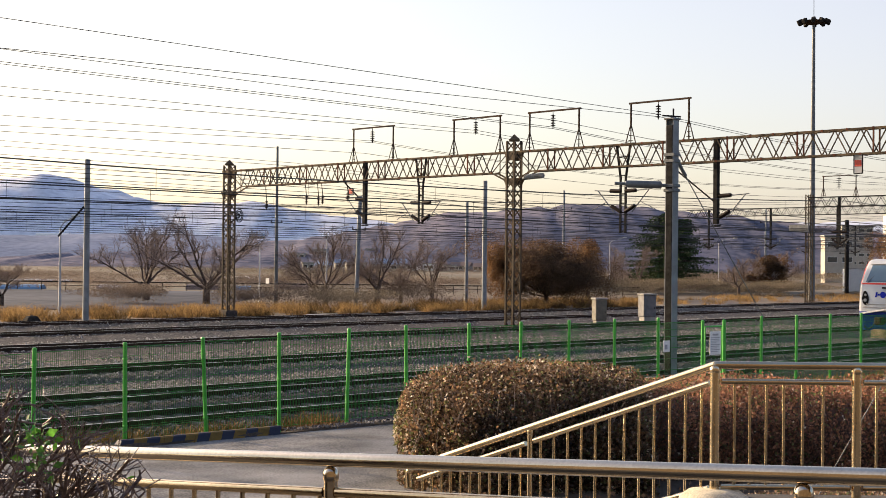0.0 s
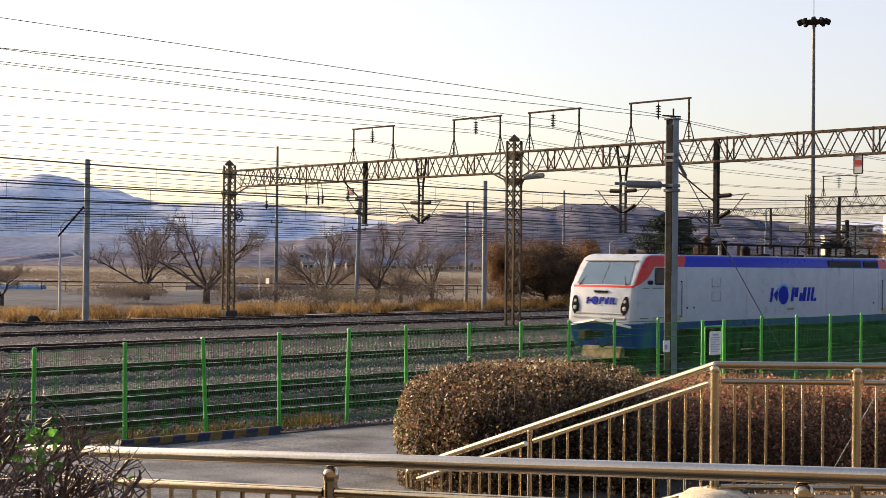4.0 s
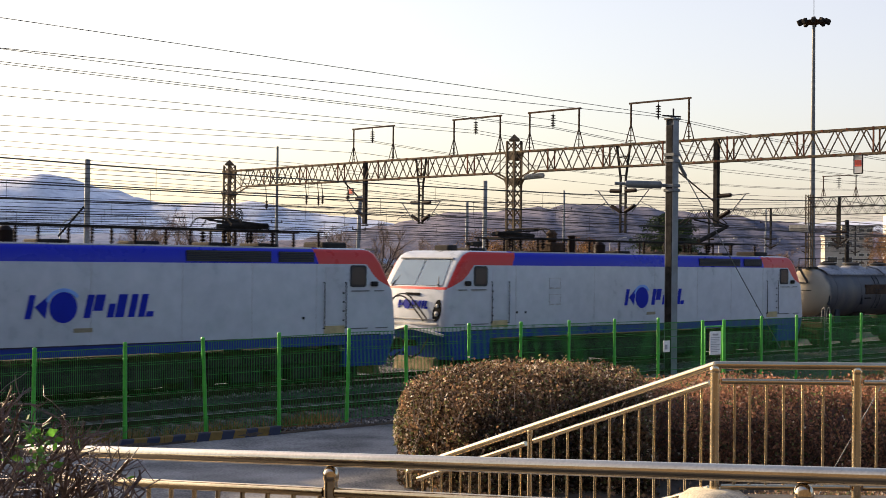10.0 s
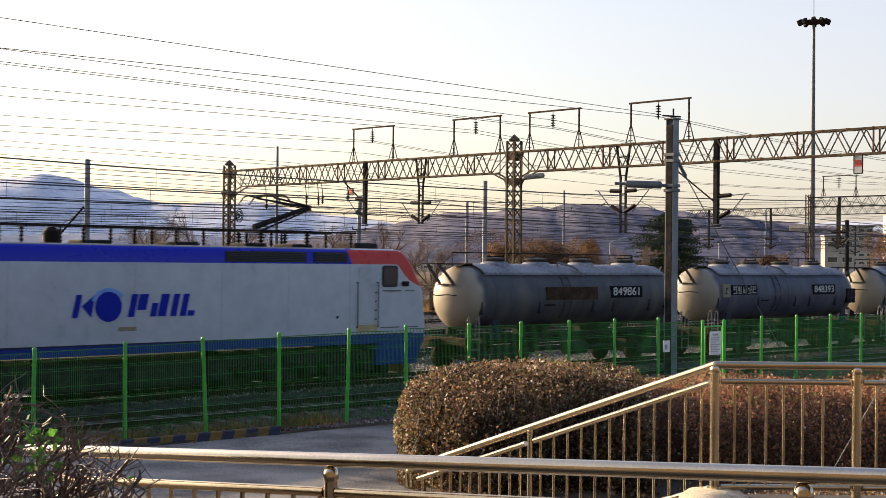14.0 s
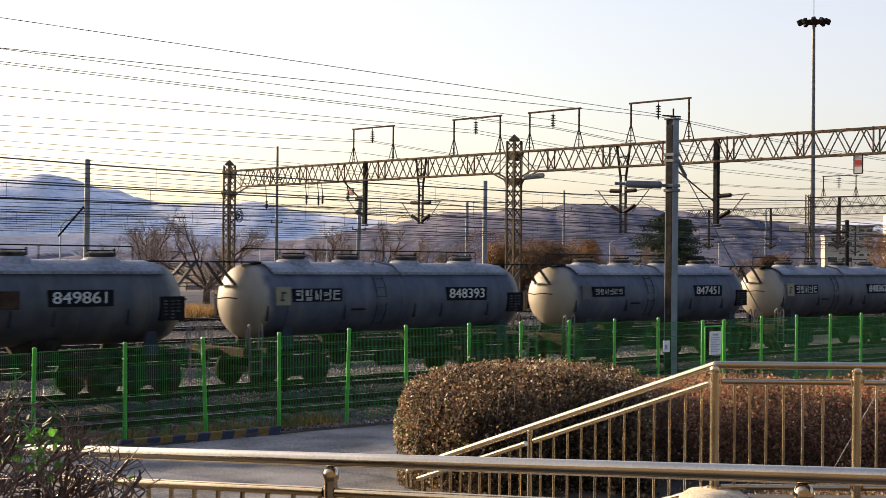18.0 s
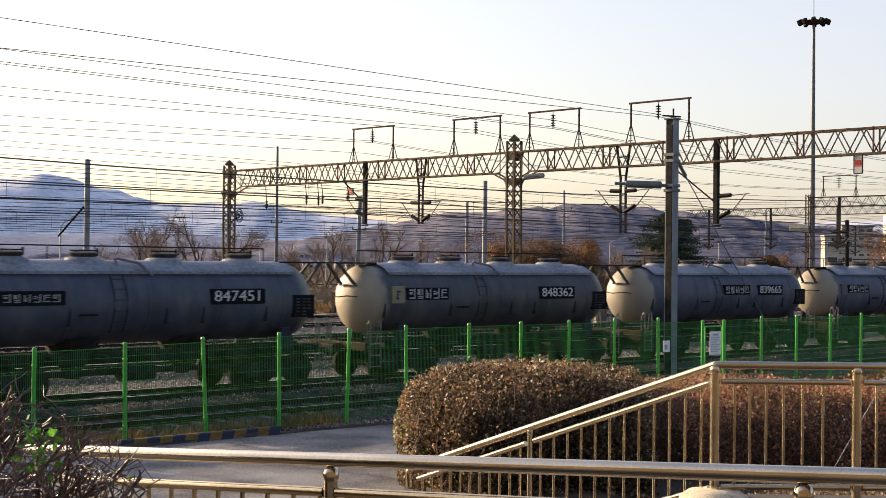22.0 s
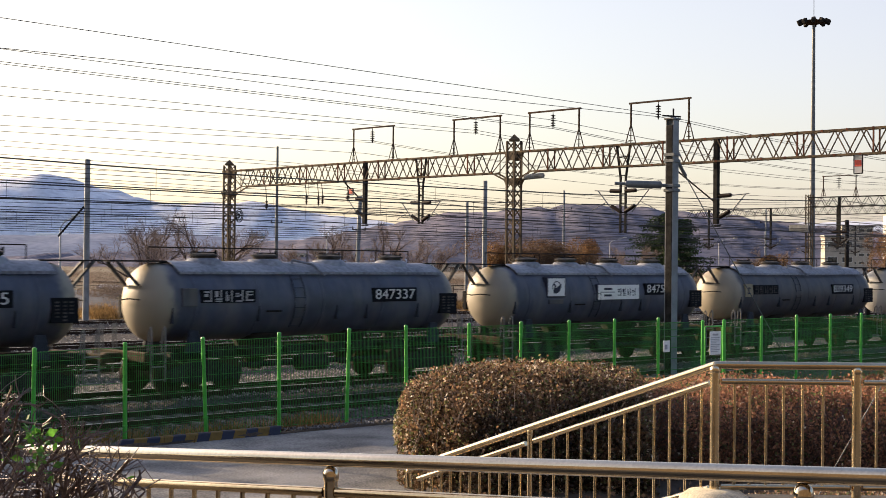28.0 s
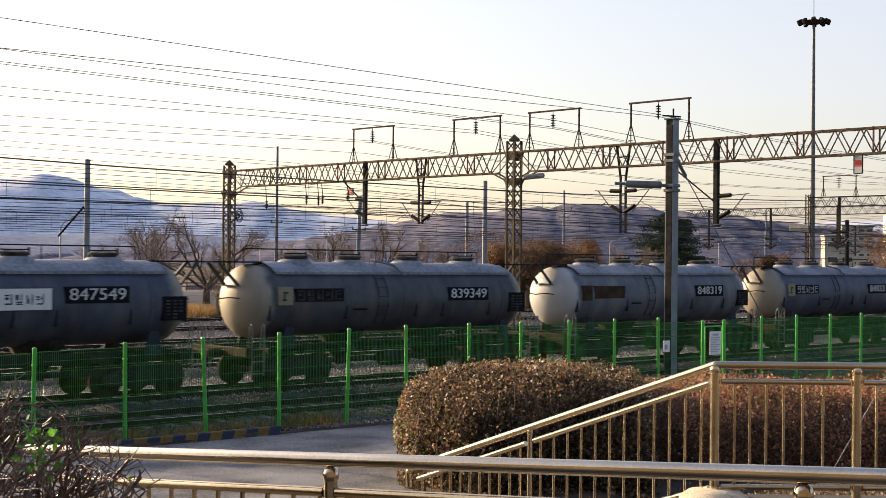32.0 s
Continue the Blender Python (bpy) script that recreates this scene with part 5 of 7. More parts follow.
    for y in (-0.62, 0.5):
        g = Geo()
        g.tube((-6.8, y, 4.2), (8.0, y, 4.2), 0.025, n=6)
        bb = B("bus_bar", g, M["dark"], loco)
        for i in range(11):
            x = -6.6 + i * 1.42 + (0.2 if i % 3 else 0)
            if abs(x + 3.4) < 0.6:
                continue
            B("post_insulator", insulator(4, 0.055, 0.09), M["porcelain"], bb, m=pose(x, y, 4.22), smooth=True)
    g = Geo()
    g.box(-4.0, -3.3, -0.35, 0.35, 3.76, 4.1, 0.05)
    g.lathe([(0.16, 4.1), (0.2, 4.2), (0.16, 4.3), (0.2, 4.4), (0.1, 4.5), (0, 4.5)], n=12, c=(-3.7, -0.1, 0))
    B("circuit_breaker", g, M["rust"], loco)
    g = Geo()
    g.lathe([(0.12, 3.76), (0.14, 4.0), (0.12, 4.25), (0.16, 4.33), (0.0, 4.36)], n=12, c=(-2.9, -0.3, 0))
    B("surge_arrester", g, M["porcelain"], loco, smooth=True)
    g = Geo()
    g.lathe([(0.2, 3.76), (0.2, 4.05), (0.1, 4.15), (0.0, 4.16)], n=12, c=(-1.4, -0.3, 0))
    B("surge_arrester", g, M["porcelain"], loco, smooth=True)
    for x in (-7.6, -0.2, 2.4, 4.6, 6.2):
        g = Geo()
        g.box(x - 0.35, x + 0.35, -0.45, 0.45, 3.75, 3.86, 0.03)
        B("roof_hatch", g, M["underframe"], loco)
    g = Geo()
    g.tube((-8.0, -0.7, 3.75), (-8.0, -0.7, 3.98), 0.02, n=6)
    g.tube((-8.15, -0.7, 3.98), (-7.75, -0.7, 3.98), 0.05, 0.09, 10)
    g.tube((-8.15, -0.45, 3.98), (-7.65, -0.45, 3.98), 0.05, 0.09, 10)
    g.tube((-8.0, -0.45, 3.75), (-8.0, -0.45, 3.98), 0.02, n=6)
    B("horn", g, M["dark"], loco)


def make_loco(front_up):
    loco = thing("electric_locomotive", at(0, 1.5), "white electric locomotive with blue roof band and red cab ends", "locomotive", "locomotives of the train")
    loco_body_parts(loco)
    if not front_up:
        for dy in (0.0, 0.14):
            g = Geo()
            keys = [Vector(p) for p in ((-11.4, 0.2, 1.9), (-11.0, 0.38, 1.88), (-10.6, 0.44, 2.06), (-10.25, 0.42, 2.38), (-10.13, 0.05, 2.40), (-10.13, -0.45, 2.0), (-10.08, -0.78, 1.64), (-10.0, -0.95, 1.3))]
            run = []
            for a, b, c, d in zip(keys, keys[1:], keys[2:], keys[3:]):
                for k in range(6):
                    u = k / 6
                    run.append(0.5 * (2 * b + (c - a) * u + (2 * a - 5 * b + 4 * c - d) * u * u + (3 * b - a - 3 * c + d) * u ** 3) + Vector((0, dy, -0.5 * dy)))
            g.strand(run, 0.024, 6)
            part("jumper_cable", g, M["rubber"], loco, "thick black cable looped to the engine ahead")
    pantograph(loco, -5.4, front_up, False)
    pantograph(loco, 5.5, not front_up, True)
    return loco


# ---- cement tank wagons ----
def text_mesh(body, size, depth=0.004):
    cu = bpy.data.curves.new("lettering", "FONT")
    cu.body, cu.size, cu.extrude, cu.align_x, cu.align_y = body, size, depth, "CENTER", "CENTER"
    ob = bpy.data.objects.new("lettering", cu)
    scene.collection.objects.link(ob)
    dg = bpy.context.evaluated_depsgraph_get()
    me = bpy.data.meshes.new_from_object(ob.evaluated_get(dg))
    bpy.data.objects.remove(ob)
    return me


TR_, TZ = 1.01, 2.29
TANK_PARTS = {}


def tank_master():
    P = TANK_PARTS
    g = Geo()
    prof = []
    for i in range(11):
        a = math.pi / 2 * i / 10
        prof.append((max(0.001, TR_ * math.sin(a)), -5.5 + 0.62 * (1 - math.cos(a))))
    for x in (-4.2, -2.2, 0, 2.2, 4.2):
        prof += [(TR_, x - 0.04), (TR_ + 0.008, x - 0.03), (TR_ + 0.008, x + 0.03), (TR_, x + 0.04)]
    for i in range(10, -1, -1):
        a = math.pi / 2 * i / 10
        prof.append((max(0.001, TR_ * math.sin(a)), 5.5 - 0.62 * (1 - math.cos(a))))
    g.lathe(prof, "x", 40, (0, 0, TZ))
    P["tank"] = g
    g = Geo()
    n = 14
    R = TR_ + 0.05
    v = []
    for x in (-4.55, 4.75):
        for rr in (R, R + 0.02):
            for i in range(n + 1):
                a = radians(-42 + 84 * i / n)
                v.append((x, rr * math.sin(a), TZ + rr * math.cos(a)))
    k = n + 1
    f = []
    for i in range(n):
        f += [(i, i + 1, 2 * k + i + 1, 2 * k + i), (k + i, 3 * k + i, 3 * k + i + 1, k + i + 1), (i, k + i, k + i + 1, i + 1), (2 * k + i, 2 * k + i + 1, 3 * k + i + 1, 3 * k + i)]
    f += [(0, 2 * k, 3 * k, k), (n, k + n, 3 * k + n, 2 * k + n)]
    g.add(v, f)
    for s in (-1, 1):
        a = radians(42) * s
        y, z = (R + 0.01) * math.sin(a), TZ + (R + 0.01) * math.cos(a)
        g.box(-4.55, 4.75, y - 0.02 + s * 0.06, y + 0.02 + s * 0.06, z - 0.06, z + 0.005)
        for x in np.linspace(-3.4, 3.6, 7):
            for q in range(6):
                a0, a1 = radians(7 * q) * s, radians(7 * (q + 1)) * s
                g.bar((x, (R + 0.024) * math.sin(a0), TZ + (R + 0.024) * math.cos(a0)), (x, (R + 0.024) * math.sin(a1), TZ + (R + 0.024) * math.cos(a1)), 0.035, 0.012)
    P["cover"] = g
    return P


def tank_wagon(i, number, marks):
    P = TANK_PARTS or tank_master()
    w = thing("cement_tank_wagon", at(0, 1.5), marks["label"], "tank wagon", "tank wagons of the train")
    B = part
    tk = B("tank", P["tank"], marks.get("paint", M["tank"]), w, smooth=True)
    B("roof_walkway", P["cover"], M["tanktop"], w, "dusty pale sheet walkway along the top", smooth=True)
    for x in (-3.3, -1.3, 1.0, 3.4):
        g = Geo()
        g.lathe([(0.32, 3.40), (0.32, 3.50), (0.38, 3.50), (0.38, 3.54), (0.24, 3.58), (0.0, 3.59)], n=16, c=(x, 0, 0))
        h = B("hatch", g, M["hatch"], w, smooth=True)
        g = Geo()
        g.lathe([(0.52, 3.2), (0.48, 3.36), (0.40, 3.43), (0.34, 3.44)], n=18, c=(x, 0, 0))
        B("hatch_base", g, M["tanktop"], h, smooth=True)
        g = Geo()
        g.bar((x - 0.36, 0, 3.6), (x + 0.36, 0, 3.6), 0.04, 0.03)
        g.tube((x + 0.36, -0.05, 3.46), (x + 0.36, -0.05, 3.66), 0.03, n=6)
        B("hatch_clamp", g, M["dark"], h)
    g = Geo()
    g.path([(-0.6, -0.35, 3.25), (-0.6, -0.35, 3.42), (-0.1, -0.6, 3.30), (0.15, -0.88, 3.0)], 0.035, 6)
    B("vent_pipe", g, M["tanktop"], w)
    g = Geo()
    g.tube((-4.6, 0.62, 3.72), (4.7, 0.62, 3.72), 0.018, n=6)
    rl = B("top_handrail", g, M["dark"], w)
    for x in np.linspace(-4.6, 4.7, 8):
        g = Geo()
        g.tube((x, 0.62, 3.2), (x, 0.62, 3.72), 0.016, n=6)
        B("stanchion", g, M["dark"], rl)
    for e in (-1, 1):
        g = Geo()
        g.box(*sorted((e * 4.6, e * 6.28)), -0.28, 0.28, 3.33, 3.37)
        pf = B("end_platform", g, M["dark"], w, "dark gangway plank reaching past the tank end")
        g = Geo()
        for y in (-0.25, 0.25):
            g.bar((e * 5.45, y * 1.2, 2.72), (e * 6.05, y, 3.34), 0.07, 0.07)
        g.bar((e * 5.47, -0.4, 2.70), (e * 5.47, 0.4, 2.70), 0.035, 0.035)
        B("platform_strut", g, M["black"], pf)
        g = Geo()
        g.path([(e * 5.58, -0.55, 2.38), (e * 5.66, -0.2, 2.4), (e * 5.66, 0.2, 2.36), (e * 5.58, 0.55, 2.4)], 0.018, 5)
        B("end_grab_rail", g, M["dark"], w)
        # saddles, end sill, coupler
        for y in (-1, 1):
            g = Geo()
            g.prism([(e * 4.0, 1.02), (e * 4.5, 1.02), (e * 4.38, 1.6), (e * 4.12, 1.6)], y * 0.98 - 0.04, y * 0.98 + 0.04)
            B("saddle", g, M["saddle"], w)
        g = Geo()
        g.box(*sorted((e * 5.7, e * 5.86)), -1.25, 1.25, 0.85, 1.1, 0.02)
        B("end_sill", g, M["rust"], w)
        g = Geo()
        g.box(*sorted((e * 5.8, e * 6.3)), -0.14, 0.14, 0.8, 1.05, 0.03)
        B("coupler", g, M["rust"], w)
        g = Geo()
        g.path([(e * 5.85, 0.4, 0.9), (e * 6.05, 0.42, 0.6), (e * 6.25, 0.42, 0.55)], 0.025, 6)
        B("brake_hose", g, M["rubber"], w)
        for y in (-1.22, 1.22):
            g = Geo()
            for x in (5.25, 5.65):
                g.path([(e * x, y, 0.35), (e * x, y, 1.62), (e * x, y * 0.97, 1.72), (e * x, y * 0.90, 1.62), (e * x, y * 0.86, 1.1)], 0.02, 6)
            for z in (0.4, 0.72, 1.04):
                g.box(*sorted((e * 5.25, e * 5.65)), y - 0.02, y + 0.02, z, z + 0.03)
            B("corner_ladder", g, M["ladder"], w, "pale grey corner ladder with hooped grips")
    for y in (-0.45, 0.45):
        g = Geo()
        g.box(-5.75, 5.75, y - 0.07, y + 0.07, 0.82, 1.12, 0.02)
        B("frame_beam", g, M["underframe"], w)
    for x in np.arange(-5, 5.1, 1.25):
        g = Geo()
        g.box(x - 0.06, x + 0.06, -1.15, 1.15, 0.9, 1.06)
        B("cross_beam", g, M["underframe"], w)
    for x in (-1.6, 1.6):
        g = Geo()
        g.lathe([(0.75, 1.45), (0.2, 0.55), (0.2, 0.45), (0.0, 0.45)], n=12, c=(x, 0, 0))
        B("discharge_hopper", g, M["underframe"], w)
    g = Geo()
    g.tube((-3.0, -0.7, 0.62), (3.0, -0.7, 0.62), 0.07, n=8)
    B("discharge_pipe", g, M["underframe"], w)
    g = Geo()
    g.lathe([(0.0, -0.6), (0.22, -0.58), (0.22, 0.38), (0.0, 0.4)], "x", 12, (-0.2, -0.85, 0.62))
    B("air_reservoir", g, M["underframe"], w)
    for c in (-3.95, 3.95):
        g = Geo()
        for s in (-1, 1):
            g.prism([(-1.15, 0.42), (-1.15, 0.58), (-0.4, 0.78), (0.4, 0.78), (1.15, 0.58), (1.15, 0.42), (0.5, 0.28), (-0.5, 0.28)], s * 1.0 - 0.08, s * 1.0 + 0.08)
            for x in (-0.9, 0.9):
                g.box(x - 0.17, x + 0.17, s * 1.0 - 0.14, s * 1.0 + 0.14, 0.30, 0.58, 0.03)
        g.box(-0.2, 0.2, -1.0, 1.0, 0.5, 0.8)
        bg = B("bogie", g, M["underframe"], w, "dusty two-axle bogie", m=pose(c, 0, 0))
        for x in (-0.9, 0.9):
            ROLLING.append((wheelset(bg, x, 0.43), x, 0.43))
    # lettering and plates on both flanks, following the tank's curve
    def on_side(x, z, sgn, off=0.0):
        """A pose on the tank's flank with its y axis up the curve and its z axis out."""
        ang = math.asin(max(-1, min(1, (z - TZ) / TR_)))
        y = -math.cos(ang) * (TR_ + off)
        m = Matrix.Translation((x, y, TZ + (TR_ + off) * math.sin(ang))) @ Matrix.Rotation(radians(90) - ang, 4, "X")
        return m if sgn < 0 else Matrix.Rotation(math.pi, 4, "Z") @ m
    def upright(x, z, sgn):
        """A pose on a board that stands upright against the tank's flank."""
        m = Matrix.Translation((x, -TR_ - 0.004, z)) @ Matrix.Rotation(radians(90), 4, "X")
        return m if sgn < 0 else Matrix.Rotation(math.pi, 4, "Z") @ m
    for sgn in (-1, 1):
        for (x, z, wd, hg, ma, name, lab) in marks["plates"]:
            g = Geo()
            tk_ = 0.018 if name.endswith("frame") else 0.022
            g.box(-wd / 2, wd / 2, -hg / 2, hg / 2, -0.2, tk_, 0.004)
            pl = B(name, g, M[ma], w, lab, m=upright(x, z, sgn))
        for (x, z, wd, hg, ma) in marks["bars"]:
            g = Geo()
            g.box(-wd / 2, wd / 2, -hg / 2, hg / 2, 0.0, 0.027)
            B("writing_shape", g, M[ma], w, m=upright(x, z, sgn))
        if "emblem" in marks:
            ex, ez = marks["emblem"]
            g = Geo()
            arc = [radians(200 - 12 * k) for k in range(18)]
            g.prism([(0.22 * math.cos(a), 0.20 * math.sin(a)) for a in arc] + [(0.19 * math.cos(a), 0.17 * math.sin(a)) for a in arc[::-1]], 0.022, 0.028, "xy")
            g.prism([(-0.2, 0.08), (-0.1, 0.12), (-0.03, 0.06), (-0.05, -0.02), (0.02, 0.0), (0.24, 0.12), (0.2, -0.04), (0.14, -0.14), (0.02, -0.2), (-0.14, -0.2), (-0.16, -0.1), (-0.1, 0.0), (-0.12, 0.05)], 0.022, 0.028, "xy")
            B("emblem_shape", g, M["navy"], w, m=upright(ex, ez, sgn))
        # fixed ladder down the flank
        for x in (-1.02, -0.66):
            g = Geo()
            run = [radians(48 + 7 * k) for k in range(13)]
            g.strand([(x, sgn * (TR_ + 0.03) * math.sin(a), TZ + (TR_ + 0.03) * math.cos(a)) for a in run], 0.016, 4)
            ld = B("flank_ladder", g, M["saddle"], w, "dark ladder bars down the flank")
        for k in range(6):
            a = radians(54 + 15 * k)
            g = Geo()
            g.tube((-1.02, sgn * (TR_ + 0.03) * math.sin(a), TZ + (TR_ + 0.03) * math.cos(a)), (-0.66, sgn * (TR_ + 0.03) * math.sin(a), TZ + (TR_ + 0.03) * math.cos(a)), 0.011, n=4, caps=False)
            B("rung", g, M["saddle"], ld)
        nx, nz = marks.get("numx", 2.67), marks.get("numz", 2.45)
        g = Geo()
        g.box(-0.86, 0.86, -0.2, 0.2, -0.12, 0.022, 0.004)
        pl = B("number_panel", g, M["plate"], w, "black panel with white painted figures", m=upright(nx, nz, sgn))
        me = text_mesh(number, 0.40)
        me.materials.append(M["lettering"])
        part("number_lettering", me, None, pl, m=pose(0, 0, 0.024) @ Matrix.Diagonal((1.3, 1.0, 1.0, 1.0)))
        g = Geo()
        g.box(-0.36, 0.36, -0.3, 0.3, -0.12, 0.022, 0.004)
        pl = B("data_panel", g, M["plate"], w, "black data panel with small lines of writing", m=upright(4.85, 2.17, sgn))
        g = Geo()
        for xx, n in ((-0.2, 5), (0.0, 6), (0.17, 4)):
            for q in range(n):
                g.box(xx - 0.06, xx + 0.05, 0.2 - 0.085 * q - 0.03, 0.2 - 0.085 * q + 0.012, 0.022, 0.026)
        tagged(B("writing", g, M["hatch"], pl), kind="stuff")
        # weld streaks and small brackets
        for x in (-4.9, -2.2, 0.5, 1.6, 3.6):
            g = Geo()
            g.box(-0.015, 0.015, -0.2, 0.2, -0.12, 0.008, 0.003)
            B("stiffener", g, M["saddle"], w, m=upright(x, 1.98, sgn))
        g = Geo()
        g.box(-0.25, 0.25, -0.02, 0.02, -0.01, 0.04)
        B("bracket", g, M["dark"], w, m=on_side(-1.7, 2.05, sgn))
    return w


M["tank_white"] = tank_paint("tank_paint_clean", (0.07, 0.078, 0.095), (0.42, 0.42, 0.41))
M["tank_brown"] = tank_paint("tank_paint_dusty", (0.041, 0.043, 0.051), (0.34, 0.295, 0.22))


def words(x0, x1, z, n, h, ma):
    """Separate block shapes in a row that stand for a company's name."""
    out = []
    p = (x1 - x0) / n
    for k in range(n):
        c = x0 + p * (k + 0.5)
        forms = (((-0.14, 0.36, 0.5, 0.13), (-0.16, 0.08, 0.36, 0.24), (0.28, 0.05, 0.12, 0.9), (0.0, -0.4, 0.74, 0.13)),
                 ((-0.2, 0.18, 0.32, 0.5), (0.22, 0.2, 0.12, 0.6), (0.02, -0.24, 0.62, 0.12), (0.02, -0.42, 0.62, 0.12)),
                 ((-0.25, 0.0, 0.12, 0.8), (-0.08, -0.15, 0.12, 0.5), (0.26, 0.0, 0.12, 0.95)),
                 ((-0.2, 0.2, 0.36, 0.13), (-0.2, -0.02, 0.36, 0.13), (0.12, 0.08, 0.2, 0.12), (0.3, 0.05, 0.12, 0.9), (-0.02, -0.42, 0.6, 0.12)),
                 ((0.0, 0.36, 0.66, 0.12), (0.0, 0.1, 0.66, 0.12), (-0.28, 0.05, 0.12, 0.6), (0.0, -0.36, 0.78, 0.13)))
        out += [(c + p * fx, z + h * fz, p * fw, h * fh, ma) for fx, fz, fw, fh in forms[k % 5]]
    return out


S_PLATE = [(-4.4, 2.44, 0.50, 0.50, "cream", "badge_plate", "dull cream square badge plate"), (-3.2, 2.46, 1.72, 0.36, "plate", "name_panel", "dark name panel")]
S_PLATE_DULL = [(-4.4, 2.44, 0.46, 0.46, "tank_brown", "badge_plate", "faded badge plate"), (-3.2, 2.46, 1.72, 0.34, "plate", "name_panel", "dark name panel")]
S_BADGE = [(-4.40, 2.53, 0.16, 0.05, "navy"), (-4.44, 2.44, 0.05, 0.18, "navy"), (-4.44, 2.33, 0.14, 0.05, "navy")]
BIRD = [(-2.3, 2.62, 0.92, 0.66, "navy", "emblem_frame", ""), (0.55, 2.44, 2.33, 0.54, "navy", "board_frame", ""), (-2.3, 2.62, 0.84, 0.58, "white", "emblem_board", "white board with a navy bird-like shape"),
        (0.55, 2.44, 2.25, 0.50, "white", "name_board", "long white name board"), (-2.3, 2.15, 0.7, 0.14, "tank_brown", "name_panel", "")]
BIRD_BARS = [(-0.05, 2.55, 0.42, 0.07, "navy"), (-0.05, 2.33, 0.42, 0.07, "navy"), (-0.05, 2.44, 0.75, 0.04, "greytext")] + \
    [(v[0], v[1], v[2], v[3], "navy") for v in words(0.45, 1.5, 2.44, 4, 0.26, "navy")]
BIRD, BIRD_BARS = ([(q[0] - (0.65 if q[0] < -1.5 else 0.23), *q[1:]) for q in row] for row in (BIRD, BIRD_BARS))
WAGONS = [
    ("849861", dict(label="grey cement tank wagon with a rusty blank name panel", plates=[(-0.6, 2.42, 2.6, 0.42, "rust", "name_panel", "rust-brown blank panel")], bars=[], numx=2.3, paint=M["tank_brown"])),
    ("848393", dict(label="dusty grey cement tank wagon with cream badge plate", plates=S_PLATE, bars=S_BADGE + words(-4.02, -2.38, 2.46, 5, 0.31, "nametext"))),
    ("847451", dict(label="grey cement tank wagon with faded dark name panel", plates=S_PLATE_DULL, bars=words(-3.95, -2.45, 2.46, 6, 0.2, "greytext"))),
    ("848362", dict(label="dusty grey cement tank wagon with cream badge plate", plates=S_PLATE, bars=S_BADGE + words(-4.02, -2.38, 2.46, 5, 0.31, "nametext"), paint=M["tank_brown"])),
    ("839665", dict(label="grey cement tank wagon with white name lettering amidships", plates=[(0.35, 2.47, 1.75, 0.38, "plate", "name_panel", "dark name panel")], bars=words(-0.45, 1.15, 2.47, 5, 0.28, "nametext"))),
    ("847337", dict(label="grey cement tank wagon with faded badge plate", plates=S_PLATE_DULL, bars=words(-4.02, -2.38, 2.46, 5, 0.31, "greytext"))),
    ("847549", dict(label="grey cement tank wagon with white emblem and name boards", plates=BIRD, bars=BIRD_BARS, numz=2.53, emblem=(-2.95, 2.62))),
    ("839349", dict(label="dusty grey cement tank wagon with cream badge plate", plates=S_PLATE, bars=S_BADGE + words(-4.02, -2.38, 2.46, 5, 0.31, "hatch"), paint=M["tank_brown"])),
    ("848319", dict(label="cleaner pale grey cement tank wagon with dull panels", plates=[(-4.4, 2.42, 0.5, 0.5, "rust", "badge_plate", ""), (-3.2, 2.44, 1.6, 0.42, "rust", "name_panel", "")], bars=[], paint=M["tank_white"])),
    ("848331", dict(label="grey cement tank wagon at the end of view", plates=S_PLATE, bars=S_BADGE + words(-4.02, -2.38, 2.46, 5, 0.31, "greytext"))),
]
train = []
for a0, up in ((-43.1, True), (-21.1, False)):
    train.append((make_loco(up), a0))
for i, (num, marks) in enumerate(WAGONS):
    train.append((tank_wagon(i, num, marks), 9.4 + 12.76 * (i - 1)))


def travel(t):
    u = (t - 16.0) / 16.0
    return -84.034 * u - 2.001 * u * u - 0.991 * u ** 3


def motions():
    times = [float(t) for t in range(33)]
    for ob, a0 in train:
        walk(ob, [(t, at(a0 + travel(t), 1.5)) for t in times])
    fine = [k / 10 for k in range(321)]
    for ob, x, r in ROLLING:
        walk(ob, [(t, pose(x, 0, r) @ Matrix.Rotation(travel(t) / r, 4, "Y")) for t in fine])


